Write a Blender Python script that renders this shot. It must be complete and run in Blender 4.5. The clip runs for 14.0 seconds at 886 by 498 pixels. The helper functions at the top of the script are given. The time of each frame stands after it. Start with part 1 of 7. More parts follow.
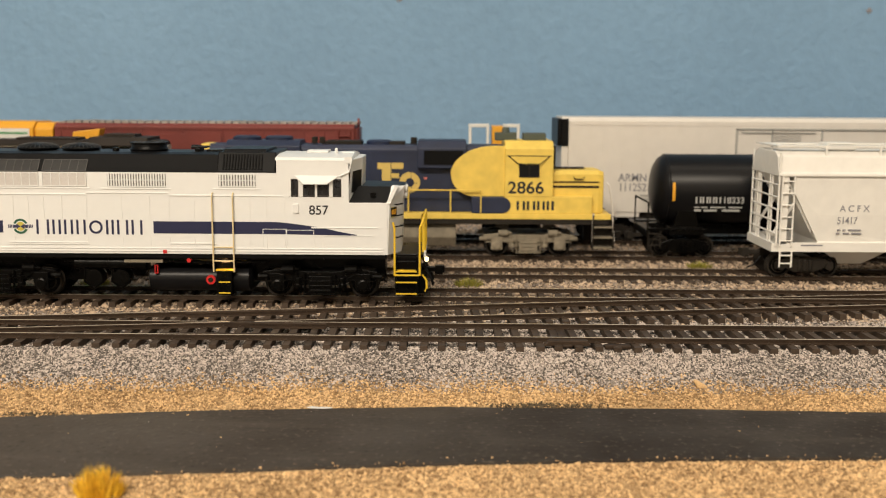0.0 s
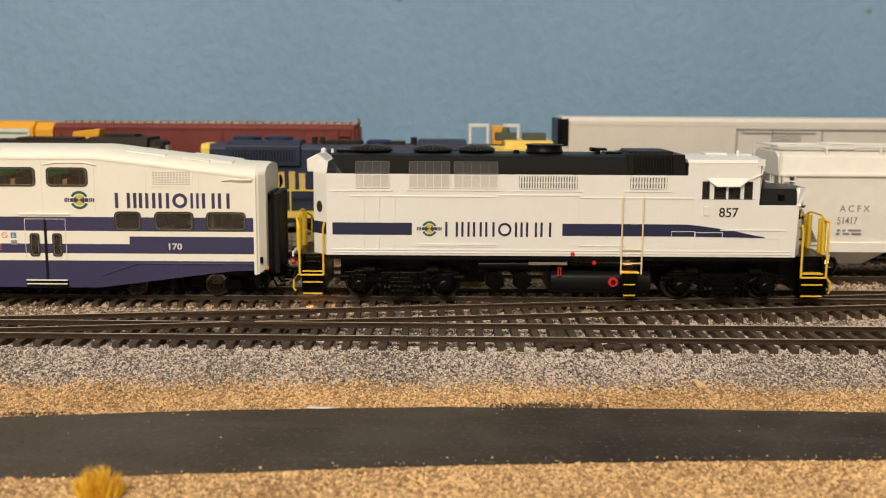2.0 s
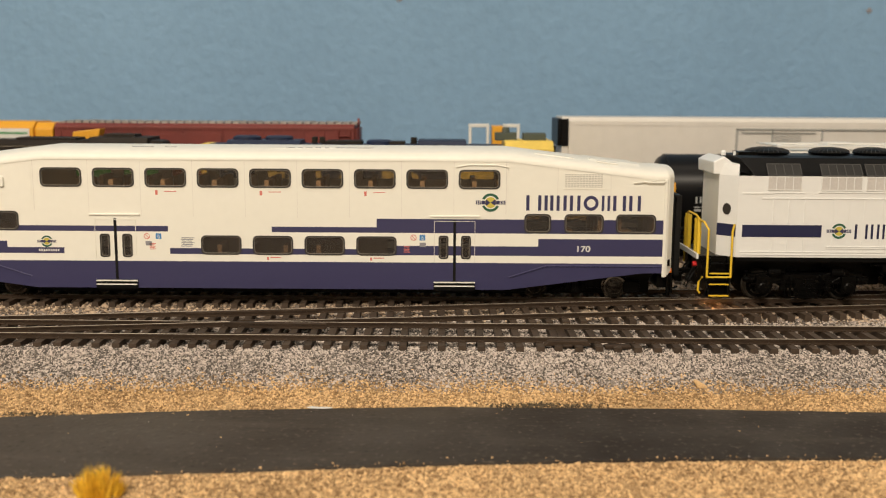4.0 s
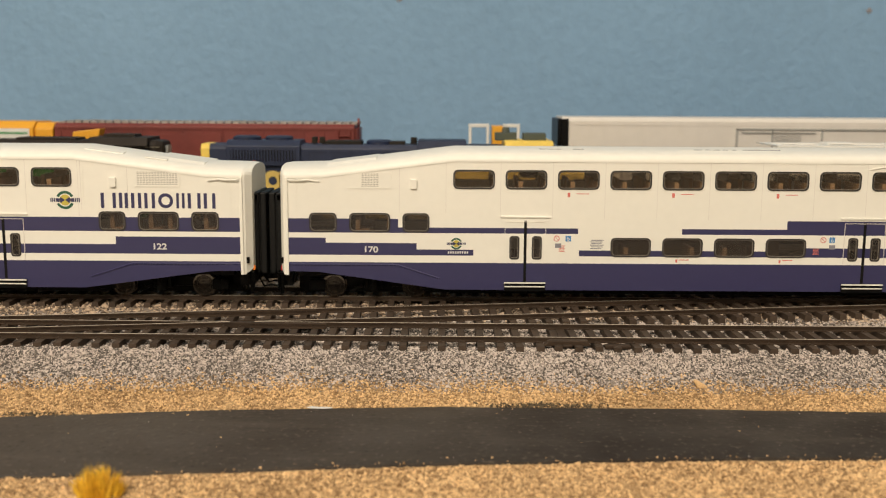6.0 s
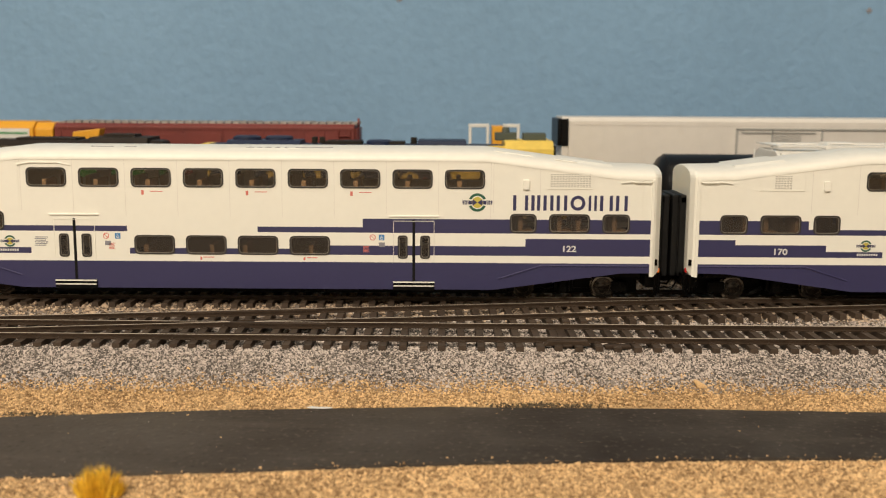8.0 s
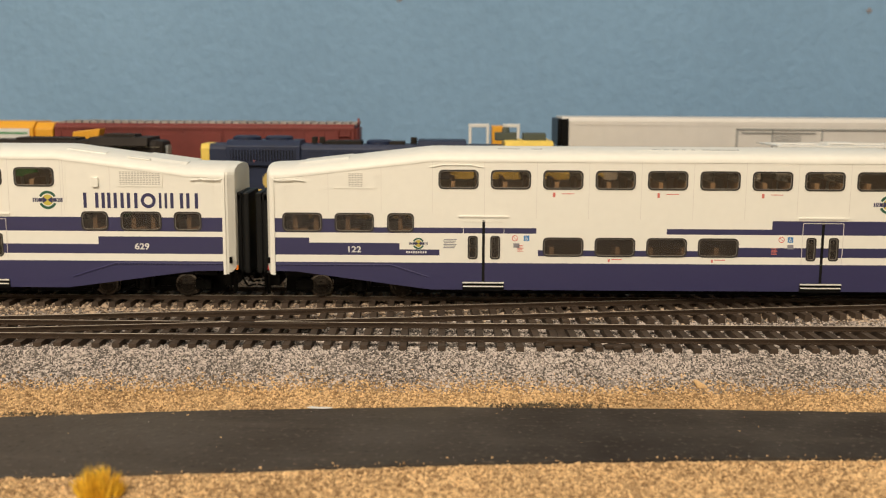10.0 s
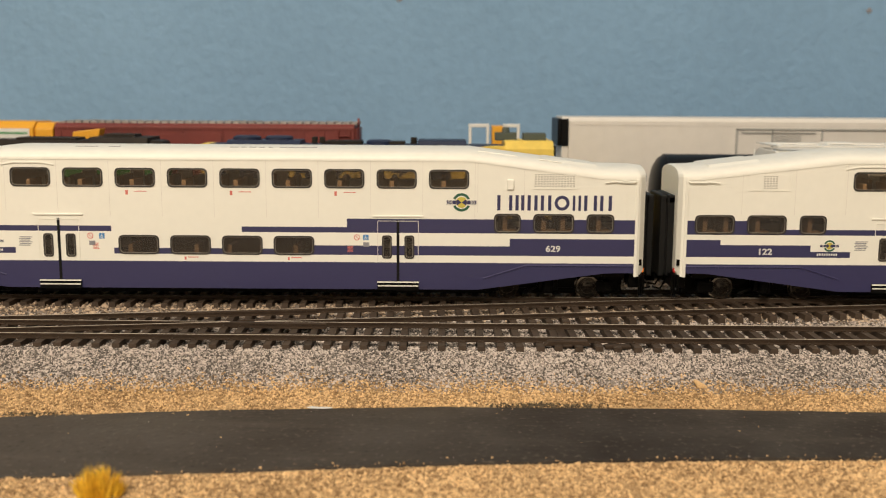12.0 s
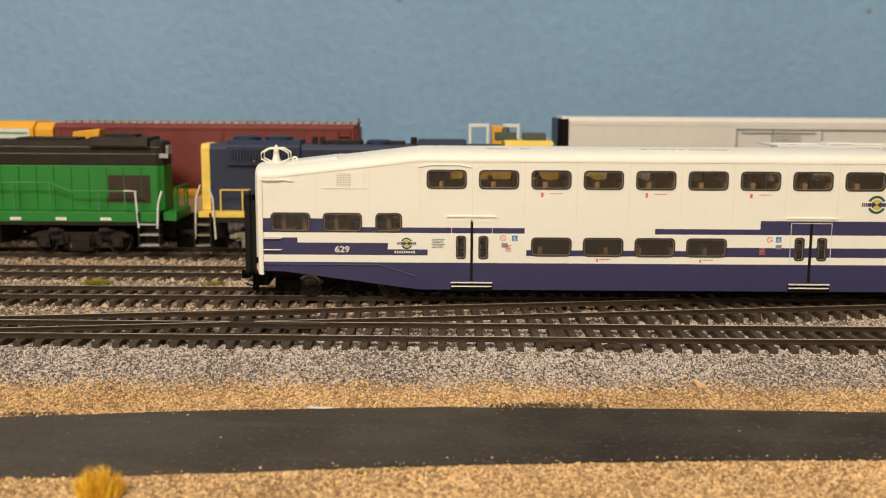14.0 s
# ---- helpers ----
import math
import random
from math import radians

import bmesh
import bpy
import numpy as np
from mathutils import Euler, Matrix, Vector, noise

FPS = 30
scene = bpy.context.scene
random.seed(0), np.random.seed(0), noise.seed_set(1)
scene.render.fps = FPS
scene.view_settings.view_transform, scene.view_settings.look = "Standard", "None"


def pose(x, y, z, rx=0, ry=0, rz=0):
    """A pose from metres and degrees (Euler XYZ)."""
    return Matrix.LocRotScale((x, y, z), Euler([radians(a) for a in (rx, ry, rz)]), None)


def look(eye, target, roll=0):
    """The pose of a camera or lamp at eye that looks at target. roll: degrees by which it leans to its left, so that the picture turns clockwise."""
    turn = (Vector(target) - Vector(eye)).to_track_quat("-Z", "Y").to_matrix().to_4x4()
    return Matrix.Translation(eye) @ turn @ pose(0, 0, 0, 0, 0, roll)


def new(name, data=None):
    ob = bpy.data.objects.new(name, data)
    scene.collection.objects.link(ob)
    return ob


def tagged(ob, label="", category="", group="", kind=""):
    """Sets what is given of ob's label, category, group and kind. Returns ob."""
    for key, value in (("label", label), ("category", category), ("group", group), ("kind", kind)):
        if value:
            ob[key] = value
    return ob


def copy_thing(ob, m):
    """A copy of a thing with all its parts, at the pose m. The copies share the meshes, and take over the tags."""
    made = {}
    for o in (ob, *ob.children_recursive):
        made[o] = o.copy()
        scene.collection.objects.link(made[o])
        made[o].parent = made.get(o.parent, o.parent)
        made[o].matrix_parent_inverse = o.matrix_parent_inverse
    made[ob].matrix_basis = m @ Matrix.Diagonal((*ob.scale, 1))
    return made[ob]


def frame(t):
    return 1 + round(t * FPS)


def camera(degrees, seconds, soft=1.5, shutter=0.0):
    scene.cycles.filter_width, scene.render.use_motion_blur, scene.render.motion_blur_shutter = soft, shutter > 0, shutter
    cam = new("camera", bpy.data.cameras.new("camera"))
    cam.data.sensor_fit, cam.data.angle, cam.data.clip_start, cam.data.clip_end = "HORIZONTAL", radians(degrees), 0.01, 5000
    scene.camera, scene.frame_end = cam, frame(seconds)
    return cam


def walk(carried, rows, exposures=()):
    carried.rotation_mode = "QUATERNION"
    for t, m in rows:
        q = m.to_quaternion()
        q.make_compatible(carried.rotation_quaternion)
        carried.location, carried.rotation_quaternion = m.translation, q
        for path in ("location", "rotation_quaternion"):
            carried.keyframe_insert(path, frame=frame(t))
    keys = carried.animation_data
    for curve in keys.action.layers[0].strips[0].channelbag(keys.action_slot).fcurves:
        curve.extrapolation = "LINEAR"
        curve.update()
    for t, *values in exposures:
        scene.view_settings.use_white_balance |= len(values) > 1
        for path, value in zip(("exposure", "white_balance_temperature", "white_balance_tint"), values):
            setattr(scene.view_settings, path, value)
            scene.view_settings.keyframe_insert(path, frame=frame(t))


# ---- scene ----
# A model railway in HO scale (1:87). Lengths in millimetres in the builders, MM turns them into metres.
# z = 0 is the top of the rails, x runs along the tracks, y away from the camera.
MM = 0.001
cam = camera(48.26, 14.0, 1.0, 0.05)
EYE = (0.0, 0.0, 0.075)
VIEW = look(EYE, (0.0, 1.0, 0.075 - 276 / 1750), 0.35)
walk(cam, [(0, VIEW), (14, VIEW)], [(0, 0.08), (1.0, 0.03), (2.5, -0.04), (12.8, -0.06), (14, 0.02)])
cam.data.dof.use_dof = True
cam.data.dof.focus_distance = 0.318
cam.data.dof.aperture_fstop = 20

# ---- world and light ----
world = bpy.data.worlds.new("room_air")
scene.world = world
world.use_nodes = True
world.node_tree.nodes["Background"].inputs[0].default_value = (1.0, 0.9, 0.78, 1)
world.node_tree.nodes["Background"].inputs[1].default_value = 0.25


def area_lamp(name, x, y, z, sx, sy, power, colour, target):
    data = bpy.data.lights.new(name, "AREA")
    data.shape, data.size, data.size_y, data.energy, data.color = "RECTANGLE", sx, sy, power, colour
    ob = new(name, data)
    ob.matrix_world = look((x, y, z), target)
    return ob


WARM = (1.0, 0.87, 0.70)
area_lamp("ceiling_lamp_light", 0.0, 0.15, 1.28, 1.5, 0.30, 5, WARM, (0, 0.151, 0))
area_lamp("room_lamp_light", -0.45, -1.20, 1.28, 1.2, 0.5, 64, WARM, (-0.45, -1.199, 0))


# ---- materials ----
def paint(name, colour, rough=0.45, metal=0.0, var=0.10, fine=900.0, coarse=60.0, bump=0.0, dark=None, spec=0.5, per=None, amount=0.3):
    """A procedural surface with grain at two scales; dark: a second colour in patches; per: 'island' or 'object' variation."""
    m = bpy.data.materials.new(name)
    m.use_nodes = True
    nt = m.node_tree
    b = nt.nodes["Principled BSDF"]
    co = nt.nodes.new("ShaderNodeTexCoord")
    n1, n2 = nt.nodes.new("ShaderNodeTexNoise"), nt.nodes.new("ShaderNodeTexNoise")
    n1.inputs["Scale"].default_value, n2.inputs["Scale"].default_value = fine, coarse
    n1.inputs["Detail"].default_value, n2.inputs["Detail"].default_value = 3, 4
    for n in (n1, n2):
        nt.links.new(co.outputs["Object"], n.inputs["Vector"])
    add = nt.nodes.new("ShaderNodeMath")
    add.operation = "ADD"
    nt.links.new(n1.outputs["Fac"], add.inputs[0])
    nt.links.new(n2.outputs["Fac"], add.inputs[1])
    last = add.outputs[0]
    if per:
        src = nt.nodes.new("ShaderNodeNewGeometry" if per == "island" else "ShaderNodeObjectInfo")
        rnd = src.outputs["Random Per Island" if per == "island" else "Random"]
        mul = nt.nodes.new("ShaderNodeMath")
        mul.operation = "MULTIPLY_ADD"
        nt.links.new(rnd, mul.inputs[0])
        mul.inputs[1].default_value = 2.0 * amount
        nt.links.new(last, mul.inputs[2])
        sub = nt.nodes.new("ShaderNodeMath")
        sub.operation = "SUBTRACT"
        nt.links.new(mul.outputs[0], sub.inputs[0])
        sub.inputs[1].default_value = amount
        last = sub.outputs[0]
    ramp = nt.nodes.new("ShaderNodeMapRange")
    ramp.inputs["From Min"].default_value, ramp.inputs["From Max"].default_value = 0.6, 1.4
    nt.links.new(last, ramp.inputs["Value"])
    mix = nt.nodes.new("ShaderNodeMix")
    mix.data_type = "RGBA"
    lo = dark or tuple(c * (1 - var) for c in colour)
    hi = tuple(min(1.0, c * (1 + var * 0.6)) for c in colour)
    mix.inputs["A"].default_value, mix.inputs["B"].default_value = (*lo, 1), (*hi, 1)
    nt.links.new(ramp.outputs["Result"], mix.inputs["Factor"])
    nt.links.new(mix.outputs["Result"], b.inputs["Base Color"])
    b.inputs["Metallic"].default_value = metal
    b.inputs["Specular IOR Level"].default_value = spec
    rr = nt.nodes.new("ShaderNodeMapRange")
    rr.inputs["To Min"].default_value, rr.inputs["To Max"].default_value = min(1, rough + 0.08), max(0.05, rough - 0.08)
    nt.links.new(n2.outputs["Fac"], rr.inputs["Value"])
    nt.links.new(rr.outputs["Result"], b.inputs["Roughness"])
    if bump:
        bp = nt.nodes.new("ShaderNodeBump")
        bp.inputs["Strength"].default_value, bp.inputs["Distance"].default_value = 0.6, bump * MM
        nt.links.new(add.outputs[0], bp.inputs["Height"])
        nt.links.new(bp.outputs["Normal"], b.inputs["Normal"])
    return m


def glass_pane(name, film, tint, cover):
    """Clear glazing with a smoky film: cover is the share of the film."""
    m = bpy.data.materials.new(name)
    m.use_nodes = True
    nt = m.node_tree
    b = nt.nodes["Principled BSDF"]
    b.inputs["Base Color"].default_value = (*film, 1)
    b.inputs["Roughness"].default_value = 0.12
    clear, mix = nt.nodes.new("ShaderNodeBsdfTransparent"), nt.nodes.new("ShaderNodeMixShader")
    clear.inputs["Color"].default_value = (*tint, 1)
    mix.inputs["Fac"].default_value = cover
    nt.links.new(clear.outputs[0], mix.inputs[1])
    nt.links.new(b.outputs[0], mix.inputs[2])
    nt.links.new(mix.outputs[0], nt.nodes["Material Output"].inputs["Surface"])
    return m


def glow(name, colour, strength):
    m = bpy.data.materials.new(name)
    m.use_nodes = True
    b = m.node_tree.nodes["Principled BSDF"]
    b.inputs["Base Color"].default_value = (*colour, 1)
    b.inputs["Emission Color"].default_value = (*colour, 1)
    b.inputs["Emission Strength"].default_value = strength
    return m


def asphalt(name):
    """Dark brushed road paint: broad dull patches, streaks along the road, fine grit, paler toward one end."""
    m = bpy.data.materials.new(name)
    m.use_nodes = True
    nt = m.node_tree
    b = nt.nodes["Principled BSDF"]
    co = nt.nodes.new("ShaderNodeTexCoord")
    stretch = nt.nodes.new("ShaderNodeMapping")
    stretch.inputs["Scale"].default_value = (0.16, 1.0, 1.0)
    nt.links.new(co.outputs["Object"], stretch.inputs["Vector"])

    def cloud(scale, detail, src):
        n = nt.nodes.new("ShaderNodeTexNoise")
        n.inputs["Scale"].default_value, n.inputs["Detail"].default_value = scale, detail
        nt.links.new(src, n.inputs["Vector"])
        return n.outputs["Fac"]

    def ramp(src, a, z, lo, hi):
        r = nt.nodes.new("ShaderNodeMapRange")
        for key, val in (("From Min", a), ("From Max", z), ("To Min", lo), ("To Max", hi)):
            r.inputs[key].default_value = val
        nt.links.new(src, r.inputs["Value"])
        return r.outputs["Result"]

    def tint(fac, first, second):
        mix = nt.nodes.new("ShaderNodeMix")
        mix.data_type = "RGBA"
        nt.links.new(fac, mix.inputs["Factor"])
        for key, val in (("A", first), ("B", second)):
            if isinstance(val, tuple):
                mix.inputs[key].default_value = (*val, 1)
            else:
                nt.links.new(val, mix.inputs[key])
        return mix.outputs["Result"]

    patch = cloud(28, 5, co.outputs["Object"])
    streak = cloud(110, 5, stretch.outputs["Vector"])
    grit = cloud(620, 4, co.outputs["Object"])
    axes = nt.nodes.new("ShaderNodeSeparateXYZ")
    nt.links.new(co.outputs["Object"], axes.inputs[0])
    col = tint(ramp(patch, 0.35, 0.65, 0, 1), (0.024, 0.018, 0.014), (0.044, 0.036, 0.029))
    col = tint(ramp(streak, 0.52, 0.70, 0, 0.6), col, (0.066, 0.055, 0.044))
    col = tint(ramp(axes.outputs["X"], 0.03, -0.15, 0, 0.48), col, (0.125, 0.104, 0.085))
    col = tint(ramp(grit, 0.59, 0.72, 0, 0.75), col, (0.12, 0.098, 0.078))
    col = tint(ramp(grit, 0.40, 0.30, 0, 0.5), col, (0.012, 0.010, 0.008))
    nt.links.new(col, b.inputs["Base Color"])
    b.inputs["Specular IOR Level"].default_value = 0.25
    nt.links.new(ramp(patch, 0.3, 0.7, 0.78, 0.55), b.inputs["Roughness"])
    bp = nt.nodes.new("ShaderNodeBump")
    bp.inputs["Strength"].default_value, bp.inputs["Distance"].default_value = 0.5, 0.25 * MM
    nt.links.new(grit, bp.inputs["Height"])
    nt.links.new(bp.outputs["Normal"], b.inputs["Normal"])
    return m


M_WHITE = paint("white_model_paint", (0.81, 0.80, 0.73), 0.38, var=0.03, fine=300, coarse=25)
M_ROOFWHITE = paint("white_roof_paint", (0.79, 0.78, 0.72), 0.42, var=0.05, fine=300, coarse=30)
M_NAVY = paint("navy_stripe_paint", (0.034, 0.033, 0.099), 0.40, var=0.06)
M_LOCOWHITE = paint("bright_white_loco_paint", (0.755, 0.765, 0.76), 0.36, var=0.03, fine=300, coarse=25)
M_LOCONAVY = paint("deep_navy_loco_paint", (0.012, 0.016, 0.060), 0.36, var=0.08)
M_SCREEN = paint("grey_wire_screen", (0.055, 0.053, 0.052), 0.5)
M_GRILLBACK = paint("shaded_grille_back", (0.10, 0.098, 0.095), 0.6)
M_WIRE = paint("grey_roof_wire_mesh", (0.013, 0.0125, 0.012), 0.55, var=0.6, fine=2600, coarse=80)
M_VENTGREY = paint("grey_vent_slots", (0.47, 0.455, 0.42), 0.6)
M_BLACK = paint("black_model_paint", (0.0045, 0.0045, 0.005), 0.36, spec=0.12, var=0.3)
M_UNDER = paint("black_underframe_plastic", (0.0026, 0.0024, 0.0022), 0.28, spec=0.10, var=0.4, fine=600)
M_RUBBER = paint("dark_grey_rubber", (0.006, 0.006, 0.006), 0.55, spec=0.2, var=0.25)
M_GASKET = paint("window_gasket", (0.028, 0.024, 0.021), 0.45)
M_YELLOW = paint("yellow_handrail_paint", (0.75, 0.50, 0.03), 0.45, var=0.08)
M_RED = paint("red_light_lens", (0.55, 0.02, 0.02), 0.3)
M_STEEL = paint("dark_wheel_steel", (0.10, 0.088, 0.075), 0.22, metal=0.95, var=0.2)
M_WHEELFACE = paint("brown_black_wheel_metal", (0.032, 0.027, 0.022), 0.22, metal=0.8, var=0.3)
M_SEAT = paint("tan_interior_plastic", (0.42, 0.27, 0.15), 0.55)
M_FLOORPL = paint("interior_floor_plastic", (0.36, 0.29, 0.22), 0.6)
M_GLASS = glass_pane("smoked_window_glass", (0.16, 0.13, 0.10), (0.82, 0.78, 0.72), 0.13)
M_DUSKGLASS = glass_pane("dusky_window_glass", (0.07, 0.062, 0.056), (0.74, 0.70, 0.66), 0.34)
M_CABGLASS = glass_pane("dark_cab_glass", (0.03, 0.03, 0.033), (0.7, 0.68, 0.66), 0.40)
M_SILVER = paint("silver_grille_metal", (0.58, 0.56, 0.545), 0.45, metal=0.1, var=0.15, fine=1500)
M_WARN = paint("red_print", (0.62, 0.17, 0.14), 0.5)
M_BLUEPRINT = paint("blue_print", (0.05, 0.22, 0.50), 0.5)
M_GREYPRINT = paint("grey_print", (0.25, 0.25, 0.28), 0.5)
M_LOGOGREEN = paint("green_logo_print", (0.02, 0.10, 0.06), 0.5)
M_LOGOGOLD = paint("gold_logo_print", (0.55, 0.46, 0.08), 0.5)
M_LIP = paint("grey_window_lip", (0.20, 0.18, 0.155), 0.4)
M_LIT = glow("lit_lens", (1.0, 0.75, 0.40), 2.5)
M_STEPLIGHT = glow("step_light_lens", (1.0, 0.55, 0.22), 200)
M_AMBERGLOW = glow("amber_lens_glow", (0.9, 0.22, 0.02), 0.25)
M_GPBLUE = paint("weathered_blue_paint", (0.013, 0.021, 0.056), 0.5, var=0.35, fine=150, coarse=25)
M_GPYEL = paint("weathered_yellow_paint", (0.80, 0.58, 0.11), 0.55, var=0.2, fine=200, coarse=25)
M_GREEN = paint("bright_green_paint", (0.010, 0.185, 0.020), 0.5, var=0.15, fine=150, coarse=30)
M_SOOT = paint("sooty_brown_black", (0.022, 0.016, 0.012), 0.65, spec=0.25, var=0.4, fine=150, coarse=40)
M_TRUCKGREY = paint("weathered_grey_truck", (0.22, 0.19, 0.14), 0.75, var=0.4, fine=350, coarse=60)
M_DIRTBLACK = paint("dusty_black", (0.022, 0.018, 0.014), 0.7, spec=0.2, var=0.5, fine=350, coarse=60)
M_TANKBLACK = paint("satin_black_tank", (0.007, 0.007, 0.008), 0.33, spec=0.16, var=0.2, fine=200, coarse=20)
M_GREYWHITE = paint("grey_white_car_paint", (0.68, 0.65, 0.61), 0.45, var=0.06, fine=200, coarse=20)
M_HOPWHITE = paint("hopper_white_paint", (0.80, 0.785, 0.745), 0.45, var=0.07, fine=250, coarse=25)
M_OXIDE = paint("oxide_red_paint", (0.17, 0.028, 0.022), 0.55, var=0.25, fine=150, coarse=25)
M_ARMOUR = paint("orange_yellow_paint", (0.75, 0.36, 0.02), 0.5, var=0.1)
M_CRATE = paint("tan_crate_wood", (0.55, 0.34, 0.19), 0.7, var=0.2, fine=200)
M_GREENRAIL = paint("pale_green_rail_paint", (0.055, 0.22, 0.06), 0.5)
M_BROWNSCREEN = paint("brown_radiator_screen", (0.060, 0.034, 0.024), 0.6, var=0.4, fine=200)
M_STRIPEGREEN = paint("stripe_green", (0.10, 0.30, 0.14), 0.5)
M_PRINTBLACK = paint("black_print", (0.02, 0.02, 0.022), 0.5)
M_PRINTWHITE = paint("white_print", (0.7, 0.7, 0.68), 0.5)
M_PRINTGREY = paint("faded_white_print", (0.38, 0.38, 0.37), 0.5)
M_RAIL = paint("rust_brown_rail", (0.050, 0.033, 0.022), 0.6, spec=0.25, metal=0.2, var=0.35, fine=300, coarse=40)
M_RAILTOP = paint("worn_rail_top", (0.62, 0.54, 0.44), 0.35, metal=0.4, var=0.3, fine=300, coarse=30)
M_TIE = paint("brown_plastic_tie", (0.060, 0.042, 0.030), 0.65, spec=0.25, var=0.35, fine=700, coarse=90, bump=0.1, per="object", amount=0.25)
M_BALLAST = paint("grey_ballast_stone", (0.46, 0.40, 0.36), 0.85, var=0.5, fine=2500, coarse=35, dark=(0.085, 0.074, 0.066), per="island", amount=0.75)
M_BROWNBALLAST = paint("brown_yard_ballast", (0.47, 0.36, 0.26), 0.9, var=0.5, fine=2500, coarse=35, dark=(0.11, 0.082, 0.060), per="island", amount=0.7)
M_SAND = paint("tan_sand_grain", (0.60, 0.405, 0.205), 0.8, var=0.4, fine=2500, coarse=35, dark=(0.235, 0.14, 0.062), per="island", amount=0.6)
M_DARKGRAIN = paint("dark_grain", (0.10, 0.075, 0.045), 0.9, var=0.5, per="island", amount=0.5)
M_GROUND_GREY = paint("ballast_bed", (0.27, 0.225, 0.19), 0.95, var=0.5, fine=1200, coarse=60, bump=0.8)
M_GROUND_TAN = paint("sand_bed", (0.46, 0.305, 0.15), 0.95, var=0.4, fine=1200, coarse=40, bump=0.8)
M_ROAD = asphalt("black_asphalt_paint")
M_WALLBLUE = paint("blue_wall_paint", (0.212, 0.362, 0.55), 0.8, var=0.09, fine=170, coarse=9, bump=1.6)
M_ROOM = paint("cream_room_paint", (0.70, 0.66, 0.60), 0.9, var=0.05, fine=40, coarse=3)
M_CARPET = paint("brown_carpet", (0.20, 0.16, 0.13), 0.95, var=0.3, fine=300, coarse=8)
M_WOOD = paint("bench_plywood", (0.40, 0.28, 0.16), 0.6, var=0.3, fine=120, coarse=12)
M_GRASSY = paint("yellow_static_grass", (0.85, 0.55, 0.04), 0.8, var=0.4, per="island", amount=0.5, dark=(0.62, 0.33, 0.02))
M_GRASSG = paint("olive_static_grass", (0.30, 0.27, 0.04), 0.8, var=0.4, per="island", amount=0.5, dark=(0.13, 0.13, 0.02))


# ---- mesh helpers (millimetres) ----
def quad(bm, pts, mi=0):
    f = bm.faces.new([bm.verts.new(p) for p in pts])
    f.material_index = mi
    return f


def box(bm, x0, x1, y0, y1, z0, z1, mi=0):
    v = [bm.verts.new((x, y, z)) for z in (z0, z1) for y in (y0, y1) for x in (x0, x1)]
    for a in ((0, 2, 3, 1), (4, 5, 7, 6), (0, 1, 5, 4), (2, 6, 7, 3), (0, 4, 6, 2), (1, 3, 7, 5)):
        bm.faces.new([v[i] for i in a]).material_index = mi


def prism(bm, pts, y0, y1, mi=0):
    """A side outline (x, z), run anticlockwise as seen from the camera, made solid from y0 to y1."""
    a = [bm.verts.new((x, y0, z)) for x, z in pts]
    b = [bm.verts.new((x, y1, z)) for x, z in pts]
    n = len(pts)
    bm.faces.new(a).material_index = mi
    bm.faces.new(b[::-1]).material_index = mi
    for i in range(n):
        bm.faces.new((a[i], b[i], b[(i + 1) % n], a[(i + 1) % n])).material_index = mi


def loft(bm, rings, mi=0, caps=True, closed=True):
    """Skin over rings of equally many points."""
    vs = [[bm.verts.new(p) for p in r] for r in rings]
    n = len(rings[0])
    for a, b in zip(vs, vs[1:]):
        for i in range(n if closed else n - 1):
            j = (i + 1) % n
            bm.faces.new((a[i], a[j], b[j], b[i])).material_index = mi
    if caps:
        bm.faces.new(vs[0][::-1]).material_index = mi
        bm.faces.new(vs[-1]).material_index = mi


def tube(bm, pts, r, seg=6, mi=0):
    """A round bar along a line of points."""
    rings = []
    pts = [Vector(p) for p in pts]
    for i, p in enumerate(pts):
        d = (pts[min(i + 1, len(pts) - 1)] - pts[max(i - 1, 0)]).normalized()
        side = d.cross(Vector((0.123, 0.31, 0.94)) if abs(d.z) < 0.9 else Vector((1, 0.2, 0))).normalized()
        up = side.cross(d)
        rings.append([p + (side * math.cos(k * math.tau / seg) + up * math.sin(k * math.tau / seg)) * r for k in range(seg)])
    loft(bm, rings, mi)


def drum(bm, profile, centre, axis="y", seg=24, mi=0):
    """A turned body: profile of (distance along the axis, radius)."""
    cx, cy, cz = centre
    rings = []
    for s, r in profile:
        ring = []
        for k in range(seg):
            c, n = math.cos(k * math.tau / seg) * r, math.sin(k * math.tau / seg) * r
            ring.append({"y": (cx + c, cy + s, cz + n), "x": (cx + s, cy + c, cz + n), "z": (cx + c, cy + n, cz + s)}[axis])
        rings.append(ring)
    loft(bm, rings, mi)


def ring_xz(bm, x, z, r0, r1, y0, y1, seg=28, mi=0, a0=0.0, a1=math.tau):
    """A flat ring or an arc of one, facing the camera."""
    full = a1 - a0 > 6.2
    ks = range(seg if full else seg + 1)
    rows = []
    for k in ks:
        a = a0 + (a1 - a0) * k / seg
        c, s = math.cos(a), math.sin(a)
        rows.append([(x + c * r0, y0, z + s * r0), (x + c * r1, y0, z + s * r1), (x + c * r1, y1, z + s * r1), (x + c * r0, y1, z + s * r0)])
    loft(bm, rows + ([rows[0]] if full else []), mi, caps=not full)


